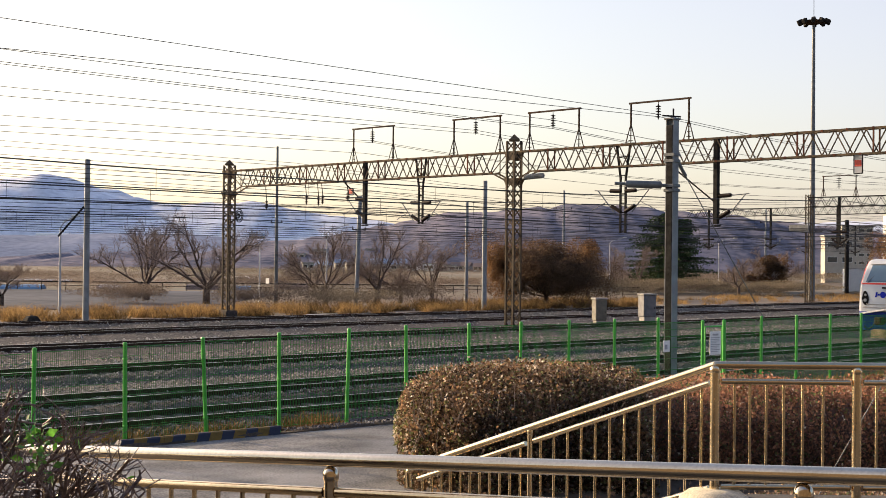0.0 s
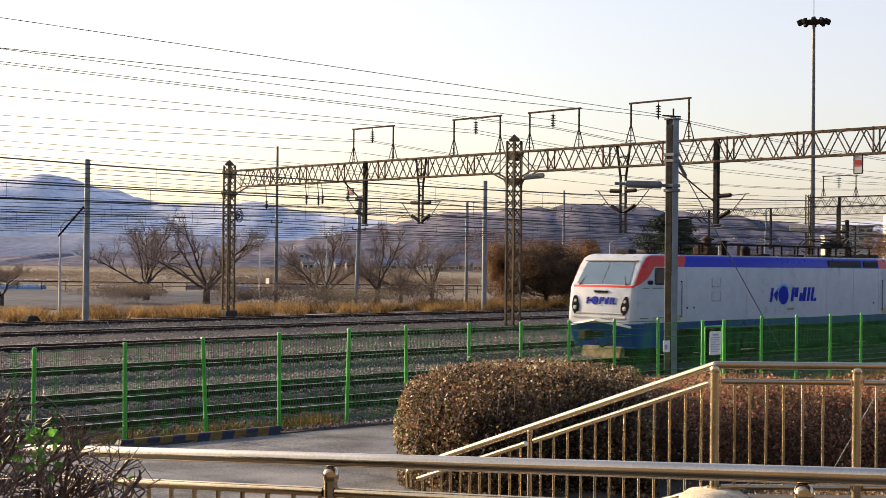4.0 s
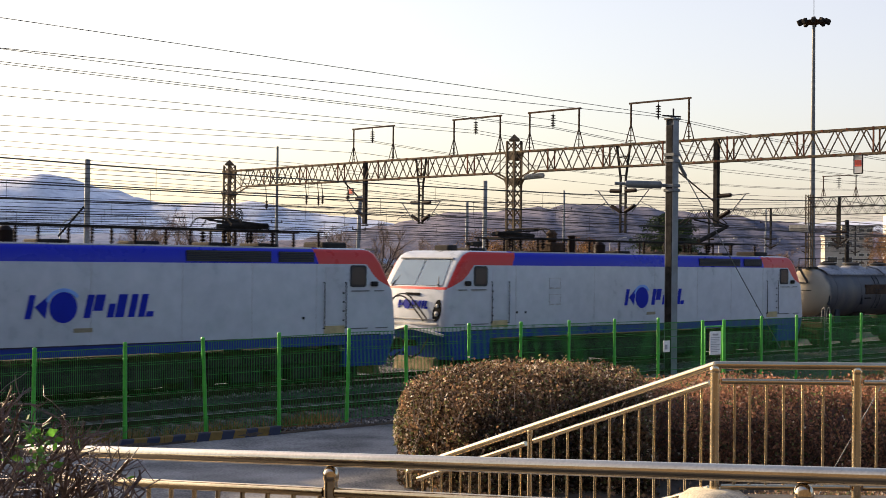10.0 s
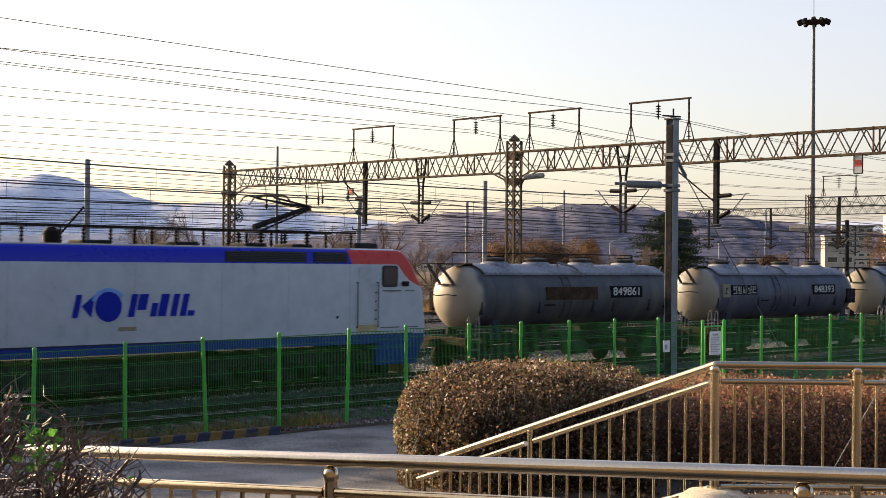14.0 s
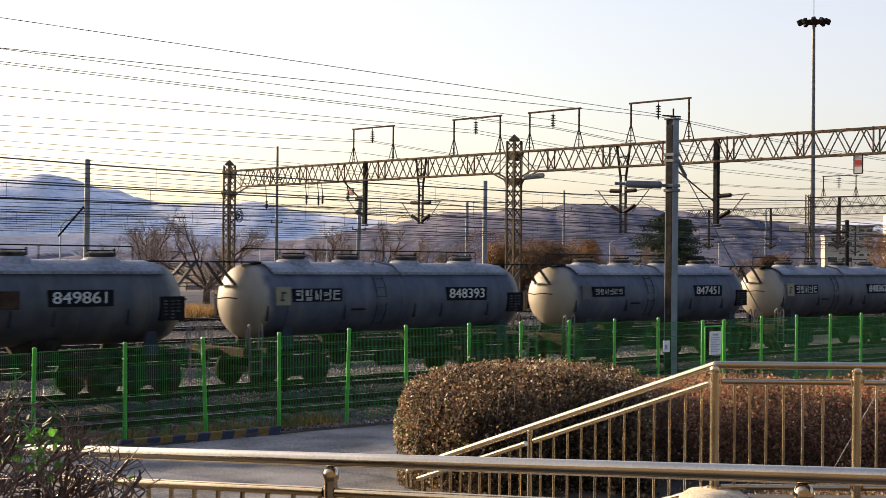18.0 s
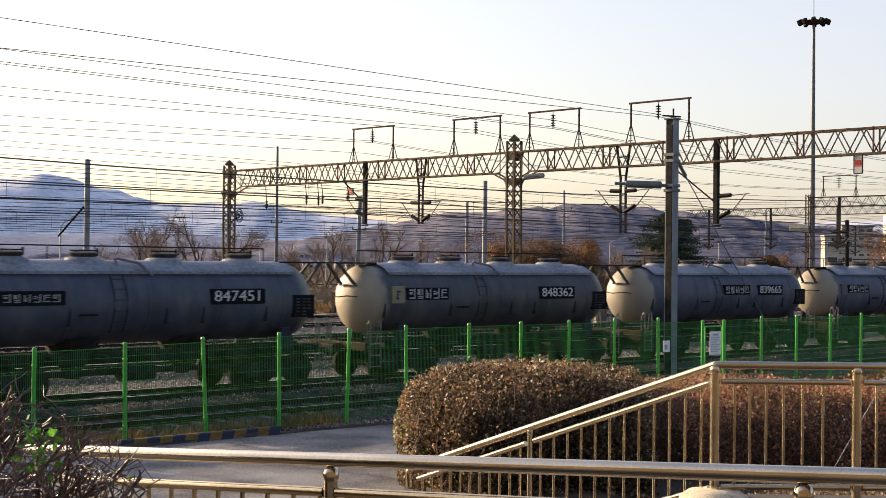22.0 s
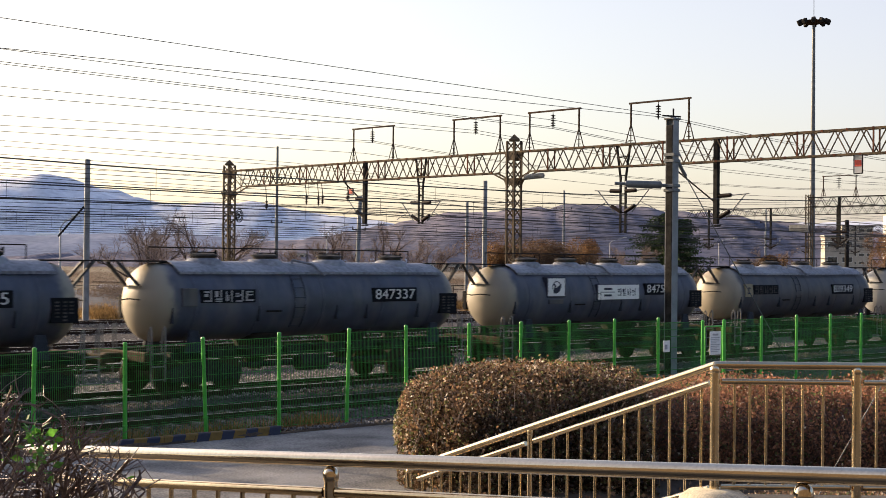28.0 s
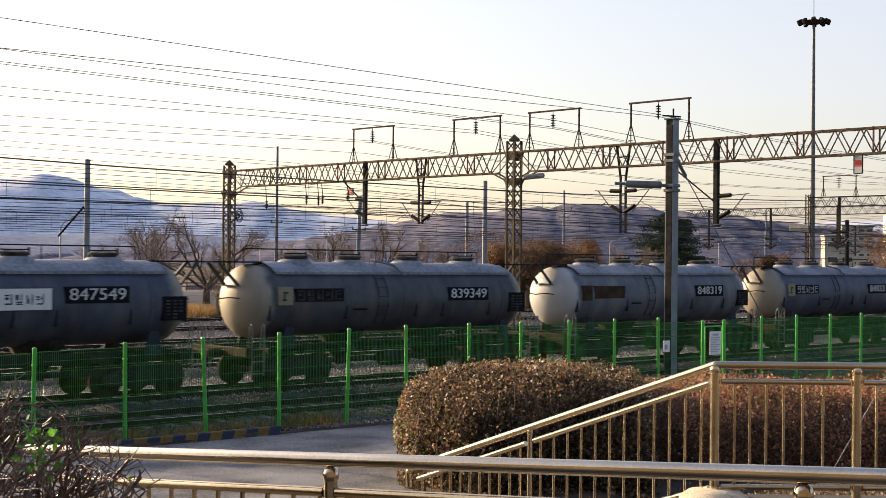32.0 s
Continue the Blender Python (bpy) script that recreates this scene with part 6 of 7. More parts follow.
# ---- poles, masts and lamps ----
def steel_pole():
    p = thing("steel_pole", TR @ pose(8.0, -2.4, 0, 0, 0, 0), "tall grey steel twin-flange pole with clamps behind the fence", "pole")
    g = Geo()
    g.prism([(-0.15, -0.15), (0.15, -0.15), (0.15, -0.125), (0.012, -0.125), (0.012, 0.125), (0.15, 0.125), (0.15, 0.15), (-0.15, 0.15), (-0.15, 0.125), (-0.012, 0.125), (-0.012, -0.125), (-0.15, -0.125)], -0.2, 8.1, "xy")
    part("shaft", g, M["polegrey"], p)
    # dark box added to make the pole's recess look shaded
    g = Geo()
    g.box(-0.162, -0.02, -0.12, 0.12, -0.2, 7.9, 0.008)
    part("cable_duct", g, M["dark"], p, "dark box added as shade in the pole's hollow side")
    for z in (6.95, 6.75, 5.95, 5.8):
        g = Geo()
        g.box(-0.19, 0.19, -0.2, 0.2, z - 0.05, z + 0.05, 0.01)
        part("clamp", g, M["galv"], p)
    g = Geo()
    g.box(-0.2, 0.2, -0.2, 0.2, 8.08, 8.14, 0.01)
    part("cap_plate", g, M["galv"], p)
    g = Geo()
    g.tube((0.0, -0.05, 5.95), (-1.45, 1.2, 6.0), 0.05, n=8)
    arm = part("side_arm", g, M["galv"], p)
    g = Geo()
    g.lathe([(0.03, 0), (0.12, 0.04), (0.12, 1.1), (0.1, 1.2), (0.03, 1.25)], n=12)
    part("arm_cylinder", g, M["galv"], arm, "pale grey cylinder on the arm", m=Matrix.Translation((-0.25, 0.2, 5.97)) @ Vector((-1.45, 1.25, 0.03)).to_track_quat("Z", "Y").to_matrix().to_4x4(), smooth=True)
    g = Geo()
    g.tube((0.1, 0.0, 6.95), (7.34, 0.0, -0.3), 0.018, n=6)
    part("guy_wire", g, M["galv"], p, "taut steel guy wire anchored in the ballast")
    g = Geo()
    g.tube((0.28, 0.0, 6.77), (0.75, 0.0, 6.30), 0.06, n=8)
    part("guy_insulator", g, M["galv"], p, smooth=True)
    g = Geo()
    g.tube((0.02, -0.02, 8.1), (0.02, -0.02, 8.45), 0.03, n=6)
    g.bar((-0.4, 0.1, 8.2), (0.3, -0.1, 8.2), 0.05, 0.05)
    part("top_bracket", g, M["dark"], p)


steel_pole()


def round_pole(x, y, h, r0, r1, label, material="polegrey", lean=0.0, arms=()):
    p = thing("utility_pole", pose(x, y, -0.5, 0, lean, 0), label, "pole", "poles beyond the yard")
    g = Geo()
    g.tube((0, 0, 0), (0, 0, h + 0.5), r0, r1, 14)
    part("shaft", g, M[material], p, smooth=True)
    for z, wdt in arms:
        g = Geo()
        g.bar((-wdt / 2, 0, z), (wdt / 2, 0, z), 0.08, 0.08)
        a = part("cross_arm", g, M["dark"], p)
        for s in (-1, 1):
            part("insulator", insulator(2, 0.09, 0.09), M["porcelain"], a, m=pose(s * wdt * 0.45, 0, z + 0.28), smooth=True)
    return p


p = round_pole(-21.2, 82.0, 9.3, 0.19, 0.16, "pale concrete pole with a slanting strut arm", arms=())
g = Geo()
g.tube((0, 0, 7.2), (-1.7, 0, 5.2), 0.06, n=8)
g.tube((0, 0, 6.6), (-0.6, 0, 6.6), 0.03, n=6)
part("strut_arm", g, M["dark"], p)
round_pole(-14.6, 120.8, 13.4, 0.18, 0.10, "slender grey pole with a pointed top", "galv", arms=((11.0, 0.9), (7.2, 1.0)))
round_pole(3.3, 109.4, 9.9, 0.2, 0.17, "pale concrete pole beyond the far track")
round_pole(2.3, 133.5, 9.3, 0.18, 0.14, "thin concrete pole beyond the far track")
round_pole(-7.4, 118.0, 9.0, 0.19, 0.17, "leaning concrete pole beside the bare trees", lean=1.6, arms=((6.6, 1.2),))
round_pole(17.5, 200.0, 14.0, 0.2, 0.14, "far concrete pole against the wooded hill", arms=((11.8, 2.4), (10.6, 1.6)))
round_pole(55.0, 235.0, 13.0, 0.2, 0.14, "far concrete pole by the sidings", arms=((11.2, 2.0),))
round_pole(-17.0, 128.0, 4.8, 0.07, 0.06, "short white post in the grass", "white")
round_pole(53.9, 184.0, 9.6, 0.28, 0.28, "dark square steel post in the sidings", "dark", arms=((7.4, 3.0), (5.6, 2.0)))


def street_lamp(x, y, h, dirx, reach, label):
    p = thing("street_lamp", pose(x, y, -0.45), label, "street lamp", "lamps along the far road")
    g = Geo()
    g.tube((0, 0, 0), (0, 0, h), 0.09, 0.06, 10)
    part("post", g, M["lampwhite"], p, smooth=True)
    g = Geo()
    g.path([(0, 0, h), (dirx * reach * 0.25, 0, h + 0.35), (dirx * reach, 0, h + 0.75)], 0.045, 8)
    part("arm", g, M["lampwhite"], p)
    g = Geo()
    g.box(dirx * reach - 0.28, dirx * reach + 0.28, -0.12, 0.12, h + 0.72, h + 0.86, 0.04)
    part("lamp_head", g, M["white"], p)


street_lamp(-25.4, 91.5, 5.9, 1, 1.0, "white curved-arm street lamp by the far road")
street_lamp(-11.3, 134.0, 6.6, 1, 1.9, "white street lamp among the bare trees")
street_lamp(24.8, 205.0, 7.0, 1, 2.2, "white street lamp in front of the hill")
street_lamp(43.0, 215.0, 7.3, 1, 2.6, "white street lamp beside the conifer")

mast = thing("floodlight_mast", pose(40.5, 151.3, -0.4), "very tall grey floodlight mast with a ring of lamps", "floodlight mast")
g = Geo()
g.tube((0, 0, 0), (0, 0, 30.7), 0.34, 0.16, 16)
part("shaft", g, M["galv"], mast, smooth=True)
g = Geo()
g.lathe([(0.3, 30.3), (1.35, 30.6), (1.4, 30.7), (0.3, 30.85), (0.2, 31.2), (0.0, 31.2)], n=18)
part("headframe", g, M["rust"], mast)
g = Geo()
g.tube((0, 0, 31.1), (0, 0, 33.0), 0.03, n=6)
part("lightning_rod", g, M["dark"], mast)
for k in range(10):
    a = 2 * math.pi * k / 10
    g = Geo()
    g.box(-0.28, 0.28, -0.2, 0.2, -0.28, 0.2, 0.05)
    part("floodlight", g, M["dark"], mast, m=pose(1.55 * math.cos(a), 1.55 * math.sin(a), 30.65, 0, 25, math.degrees(a)))

def cabinet(x, y, w, d, h, turn, label, material="concrete"):
    c = thing("signal_cabinet", pose(x, y, -0.35, 0, 0, turn), label, "cabinet", "trackside cabinets")
    g = Geo()
    g.box(-w / 2 * 0.85, w / 2 * 0.85, -d / 2 * 0.85, d / 2 * 0.85, 0, 0.35, 0.02)
    part("plinth", g, M["concrete"], c)
    g = Geo()
    g.box(-w / 2, w / 2, -d / 2, d / 2, 0.35, h, 0.03)
    b = part("body", g, M[material], c)
    g = Geo()
    g.box(-w / 2 - 0.06, w / 2 + 0.06, -d / 2 - 0.06, d / 2 + 0.06, h, h + 0.1, 0.03)
    part("lid", g, M["concrete"], c)
    g = Geo()
    g.box(-w / 2 + 0.05, w / 2 - 0.05, -d / 2 - 0.015, -d / 2 + 0.01, 0.42, h - 0.06, 0.005)
    dr = part("door", g, M[material], b)
    g = Geo()
    g.box(w / 2 - 0.16, w / 2 - 0.12, -d / 2 - 0.04, -d / 2, h * 0.5, h * 0.5 + 0.12)
    part("handle", g, M["dark"], dr)


cabinet(9.4, 82.6, 0.72, 0.6, 1.62, 20, "small buff trackside cabinet with a pale lid", "cabinet")
cabinet(13.3, 89.6, 0.9, 0.8, 1.75, 20, "grey trackside cabinet with a pale lid", "cabinet_grey")
cabinet(56.0, 188.0, 2.4, 1.6, 3.4, 10, "large white trackside equipment cabinet", "white")
g = Geo()
g.box(-0.8, 0.8, -0.4, 0.4, 0, 0.28, 0.04)
thing("concrete_slab", pose(-7.9, 88.4, -0.3, 0, 0, 40), "pale concrete slab lying by the far track", "slab", geo=g, material=M["concrete"])
g = Geo()
g.lathe([(0.42, 0), (0.5, 0.3), (0.3, 0.55), (0.0, 0.6)], n=7)
g.box(-0.7, 0.2, -0.2, 0.2, 0, 0.3, 0.05)
thing("point_machine", pose(-22.2, 74.6, -0.3), "dark point machine beside the far track", "point machine", geo=g, material=M["dark"])


# ---- trees ----
def branch_tree(seed, h, spread, trunk_r, levels=3, limbs=5, tip=0.008):
    """Bare trunk that opens low into a vase of limbs, with side branches all along; thick wood and twigs as separate geometry."""
    r = random.Random(seed)
    wood, twig = Geo(), Geo()
    def grow(p, d, length, rad, lev):
        seg = (6, 5, 4, 2)[min(lev, 3)]
        for s in range(seg):
            d = (d + Vector((r.gauss(0, 1), r.gauss(0, 1), r.gauss(0.22, 0.8))) * 0.17).normalized()
            q = p + d * length / seg
            nr = max(tip * 0.7, rad * (1 - 0.75 / seg))
            (wood if lev < 2 else twig).tube(p, q, rad, nr, (6, 5, 4, 3)[min(lev, 3)], False)
            p, rad = q, nr
            if lev < levels and (s > 0 or lev > 0):
                for _ in range(2 if lev > 0 or s > 2 else 1):
                    side = d.cross(Vector((r.gauss(0, 1), r.gauss(0, 1), r.gauss(0, 1)))).normalized()
                    nd = (d + side * r.uniform(0.5, 1.0) * spread * 1.5 + Vector((0, 0, 0.12))).normalized()
                    grow(p, nd, length * (0.62 - 0.32 * s / seg) * r.uniform(0.6, 1.15), max(tip, rad * r.uniform(0.45, 0.65)), lev + 1)
    wood.tube((0, 0, 0), (0, 0, h * 0.21), trunk_r * 1.35, trunk_r * 1.05, 8, False)
    for k in range(limbs):
        az = 6.283 * (k + r.uniform(-0.3, 0.3)) / limbs
        tilt = (0.45, 1.35, 2.1, 1.0, 2.3, 0.75, 1.7)[k % 7] * r.uniform(0.85, 1.2)
        grow(Vector((0, 0, h * r.uniform(0.14, 0.21))), Vector((math.cos(az) * tilt, math.sin(az) * tilt, 1)).normalized(), h * r.uniform(0.52, 0.68), trunk_r * r.uniform(0.42, 0.62), 0)
    return wood, twig


def bare_tree(x, y, seed, h, spread=0.6, r=0.2, levels=3, limbs=5, label="leafless spreading tree in dry grass", tip=0.009):
    t = thing("bare_tree", pose(x, y, -0.45), label, "tree", "bare trees beyond the yard")
    wd, tw = branch_tree(seed, h * 0.9, spread, r, levels, limbs, tip)
    part("trunk", wd, M["bark"], t)
    tagged(part("twig_spray", tw, M["twig"], t), kind="stuff")


bare_tree(-27.5, 128.0, 3, 9.2, 0.62, 0.26, 3, 7)
bare_tree(-20.3, 118.6, 5, 8.8, 0.62, 0.26, 3, 7)
bare_tree(-10.4, 122.3, 8, 8.2, 0.6, 0.2, 3, 6)
bare_tree(-5.8, 122.4, 11, 8.0, 0.6, 0.2, 3, 6)
bare_tree(-3.9, 129.0, 13, 6.6, 0.6, 0.16, 3, 5)
bare_tree(-1.0, 130.0, 17, 7.2, 0.6, 0.17, 3, 5)
bare_tree(-34.5, 108.0, 21, 5.0, 0.65, 0.14, 3, 5, "small leafless tree at the road's edge")
bare_tree(27.0, 190.0, 23, 8.0, 0.6, 0.18, 3, 5, "thin leafless tree before the hill")
bare_tree(36.5, 170.0, 27, 6.5, 0.6, 0.16, 3, 5, "thin leafless tree in the sidings")
bare_tree(50.0, 205.0, 29, 8.0, 0.6, 0.18, 3, 5, "thin leafless tree near the conifer")
bare_tree(-14.0, 150.0, 31, 6.5, 0.6, 0.16, 3, 5, "leafless tree in the far field")
bare_tree(19.0, 160.0, 37, 6.5, 0.6, 0.16, 3, 5, "leafless tree behind the cabinets")


def blob_points(rr, n, cx, cy, cz, sx, sy, sz, lumps, seed):
    """Points near the surface and inside of an uneven crown of several lumps."""
    r = np.random.default_rng(seed)
    c = r.normal(0, 0.45, (lumps, 3)) * [sx, sy, sz * 0.8]
    s = r.uniform(0.35, 0.6, lumps)
    k = r.integers(0, lumps, n)
    d = r.normal(size=(n, 3))
    d /= np.linalg.norm(d, axis=1)[:, None]
    rad = (r.uniform(0.35, 1.0, n) ** 0.5)[:, None]
    p = c[k] + d * rad * s[k][:, None] * [sx, sy, sz]
    return p + [cx, cy, cz]


def leafy(name, x, y, h, w, material, seed, n, leaf, label, lumps=14, trunk=True, base=-0.45, low=0.55):
    t = thing(name, pose(x, y, base), label, "tree" if trunk else "bush", "leafy trees beyond the yard")
    if trunk:
        wd, tw = branch_tree(seed, h * 0.9, 0.7, 0.03 * h, 2, 5, 0.02)
        part("trunk", wd, M["bark"], t)
        tagged(part("twig_spray", tw, M["twig"], t), kind="stuff")
    v, f = leaf_cloud(blob_points(None, n, 0, 0, h * low, w / 2, w / 2, h * (1 - low), lumps, seed), leaf)
    v[:, 2] = np.maximum(v[:, 2], 0.05)
    tagged(part("crown", fast_mesh("crown", v, f, material), None, t), kind="stuff")
    return t


leafy("autumn_tree", 6.0, 121.0, 5.8, 4.4, M["autumn"], 41, 30000, 0.085, "russet autumn tree behind the lattice column", 26)
leafy("dark_bush_tree", 9.2, 122.5, 5.8, 8.6, M["olive"], 43, 90000, 0.075, "dense dark brown-green bushy tree", 44)
leafy("autumn_tree", 15.8, 150.0, 6.4, 4.4, M["autumn"], 47, 18000, 0.09, "orange autumn tree behind the dark bush", 18)
leafy("autumn_tree", 47.5, 200.0, 5.4, 6.5, M["autumn"], 53, 18000, 0.11, "low orange autumn tree in the sidings", 18)
leafy("autumn_tree", 58.5, 178.0, 8.2, 8.0, M["autumn"], 59, 26000, 0.11, "brown autumn tree at the edge of the sidings", 24)
SCRUB = ((26.0, 178.0, 2.6, 16.0, "olive"), (42.0, 180.0, 2.2, 16.0, "olive"), (33.0, 186.0, 2.4, 14.0, "brush"), (15.0, 152.0, 2.2, 12.0, "olive"), (-16.0, 112.0, 1.9, 12.0, "brush"), (-2.0, 124.0, 1.8, 14.0, "brush"),
         (-27.0, 118.0, 1.7, 10.0, "brush"), (-9.0, 116.0, 1.6, 12.0, "olive"), (-60.0, 190.0, 1.8, 50.0, "brush"), (-20.0, 200.0, 2.2, 44.0, "brush"), (10.0, 210.0, 2.4, 44.0, "brush"), (-80.0, 260.0, 2.2, 60.0, "brush"),
         (-25.0, 280.0, 3.0, 60.0, "olive"), (40.0, 262.0, 3.4, 50.0, "brush"), (-60.0, 340.0, 3.2, 90.0, "olive"), (30.0, 350.0, 4.0, 80.0, "brush"), (80.0, 300.0, 4.0, 60.0, "olive"))
for k, (x, y, h, w, ma) in enumerate(SCRUB):
    leafy("scrub", x, y, h * (0.8 if y > 160 else 1.15), w * (1.0 if y > 130 else 0.8), M["scrub" if ma == "olive" else "brush"], 100 + k, 24000 if y > 130 else 12000, 0.06 if y < 160 else 0.09, "low brown-green scrub in the rough ground" if ma == "olive" else "low dry brown brushwood in the rough ground", 26, False)


def conifer(x, y, h, w):
    t = thing("conifer", pose(x, y, -0.45), "dark green conifer with layered drooping branches", "tree")
    g = Geo()
    g.tube((0, 0, 0), (0, 0, h * 0.96), 0.25, 0.04, 8)
    part("trunk", g, M["bark"], t)
    br, pts = Geo(), []
    r = random.Random(5)
    for k in range(230):
        u = (k + r.random()) / 230
        z = h * (0.14 + 0.84 * u)
        ln = w / 2 * min(1.0, 0.8 + 0.8 * u) * (1.0 - u ** 2.4) ** 0.6 * r.uniform(0.5, 1.1) + 0.4
        az = r.uniform(0, 6.283)
        e = Vector((ln * math.cos(az), ln * math.sin(az), z - 0.05 * ln + 0.1 * u * ln))
        br.tube((0, 0, z), e, 0.04, 0.012, 3, False)
        for q in range(150):
            s = r.uniform(0.15, 1.0)
            pts.append((e.x * s + r.gauss(0, 0.24), e.y * s + r.gauss(0, 0.24), z + (e.z - z) * s - abs(r.gauss(0, 0.2))))
    part("branching", br, M["bark"], t)
    v, f = leaf_cloud(np.array(pts), 0.14, 0.4, 2.4)
    tagged(part("needles", fast_mesh("needles", v, f, M["needle"]), None, t), kind="stuff")


conifer(33.4, 203.0, 11.6, 14.0)


# ---- hedge and shrubs by the stair ----
def hedge(name, x0, x1, y0, y1, h, n, seed, label, leaf=0.033, round_end=True, z0=0.05, pale=0.10, colour="hedgeleaf"):
    r = np.random.default_rng(seed)
    m = 60000 if n > 60000 else n
    xs = r.uniform(x0, x1, n * 2)
    ys = r.uniform(y0, y1, n * 2)
    zs = r.uniform(0, 1, n * 2)
    cy, hw = (y0 + y1) / 2, (y1 - y0) / 2
    e = np.clip((xs - x0) / 1.3, 0, 1) if round_end else np.ones_like(xs)
    prof = np.sqrt(1 - (1 - e) ** 2)
    hump = 0.10 * np.exp(-((xs - x0 - 1.7) / 1.0) ** 2) if round_end else 0.0
    top = h * (0.66 + 0.34 * prof + hump) * (1 + 0.04 * np.sin(xs * 2.1 + seed) + 0.035 * np.sin(xs * 5.3 + ys * 3) + 0.02 * np.sin(xs * 13.0 + ys * 9))
    half = hw * (0.35 + 0.65 * prof) * (1 + 0.07 * np.sin(xs * 1.7) + 0.05 * np.sin(xs * 4.1 + zs * 6))
    # push most points out to the skin: the two flanks, the rounded end and the top
    a = r.uniform(0.0, math.pi, n * 2)
    ca, sa = np.cos(a), np.sin(a)
    sq = 1 / np.maximum(np.abs(ca) ** 3 + sa ** 3, 1e-6) ** (1 / 3)
    rad = (r.uniform(0.74, 1.02, n * 2) + 0.05 * np.abs(r.normal(0, 0.6, n * 2)) * (r.uniform(0, 1, n * 2) < 0.3)) * sq
    ys = cy + half * ca * rad
    zs = top * sa * rad
    keep = (r.uniform(0, 1, n * 2) < 0.5 + 0.5 * e)
    p = np.stack([xs, ys, np.maximum(zs, 0.02) + z0], 1)[keep][:n]
    cap = r.normal(size=(n // 5, 3))
    cap /= np.linalg.norm(cap, axis=1)[:, None]
    if round_end:
        q = np.stack([x0 + 0.62 - np.abs(cap[:, 0]) * 0.68, cy + cap[:, 1] * hw * 0.72, h * 0.46 + cap[:, 2] * h * 0.42 + z0], 1)
        p = np.concatenate([p, q])
    t = thing(name, Matrix.Identity(4), label, "hedge", "hedges beside the stair")
    v, f = leaf_cloud(p, leaf, 0.4, 1.5)
    tagged(part("leaves", fast_mesh("leaves", v, f, M[colour]), None, t), kind="stuff")
    # pale is the share of leaves coloured as sun glints
    for nm, ma, share, size in (("green_leaves", "hedgegreen", 0.16, 1.0), ("pale_leaves", "hedgeglint", pale, 0.9)):
        q = p[r.integers(0, len(p), int(len(p) * share))] + r.normal(0, 0.02, (int(len(p) * share), 3))
        v, f = leaf_cloud(q, leaf * size, 0.4, 1.5)
        tagged(part(nm, fast_mesh(nm, v, f, M[ma]), None, t), kind="stuff")
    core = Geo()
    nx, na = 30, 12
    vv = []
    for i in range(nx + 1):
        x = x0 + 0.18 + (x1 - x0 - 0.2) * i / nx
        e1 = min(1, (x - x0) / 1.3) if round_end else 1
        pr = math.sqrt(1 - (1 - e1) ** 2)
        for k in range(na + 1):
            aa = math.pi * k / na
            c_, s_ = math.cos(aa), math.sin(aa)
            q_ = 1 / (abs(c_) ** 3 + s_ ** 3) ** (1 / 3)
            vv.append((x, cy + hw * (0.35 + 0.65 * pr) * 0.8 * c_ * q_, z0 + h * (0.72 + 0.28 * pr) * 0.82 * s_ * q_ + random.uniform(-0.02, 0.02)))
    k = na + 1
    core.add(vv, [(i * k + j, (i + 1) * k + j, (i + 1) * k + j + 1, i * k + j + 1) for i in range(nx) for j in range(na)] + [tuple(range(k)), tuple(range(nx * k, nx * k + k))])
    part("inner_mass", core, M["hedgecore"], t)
    tw = Geo()
    rr = random.Random(seed)
    for k in range(500):
        x, y = rr.uniform(x0 + 0.2, x1), rr.uniform(y0, y1)
        z = z0 + h * rr.uniform(0.5, 0.98)
        tw.tube((x, y, z - 0.3), (x + rr.gauss(0, 0.12), y + rr.gauss(0, 0.12), z + rr.uniform(0.02, 0.16)), 0.006, 0.003, 3, False)
    tagged(part("twig_spray", tw, M["twig"], t), kind="stuff")
    return t


hedge("hedge", -0.66, 3.1, 19.6, 24.0, 1.57, 130000, 3, "clipped rounded hedge with small reddish-brown leaves")
hedge("hedge", 2.3, 12.5, 20.9, 24.8, 1.42, 110000, 4, "long clipped hedge with reddish-brown leaves", round_end=False, pale=0.025, colour="hedgered")
hedge("hedge", 3.4, 9.5, 15.2, 17.8, 0.55, 30000, 6, "low straggling shrub row with dark red leaves behind the stair", 0.026, round_end=True)
bed = new("planting_bed", grid_sheet("planting_bed", np.arange(-0.2, 14.1, 0.5), np.arange(13.2, 27.1, 0.5), lambda x, y: 0.12 + rng.normal(0, 0.025, x.shape), M["soil"]))
tagged(bed, "dark earth of the planting bed with leaf litter", "planting bed", kind="structure")
pts = np.stack([rng.uniform(-0.15, 14, 6000), rng.uniform(13.3, 27, 6000), rng.uniform(0.13, 0.2, 6000)], 1)
v, f = leaf_cloud(pts, 0.05)
tagged(new("leaf_litter", fast_mesh("leaf_litter", v, f, M["hedgeleaf"])), "scattered fallen brown leaves on the bed", "leaves", kind="stuff")


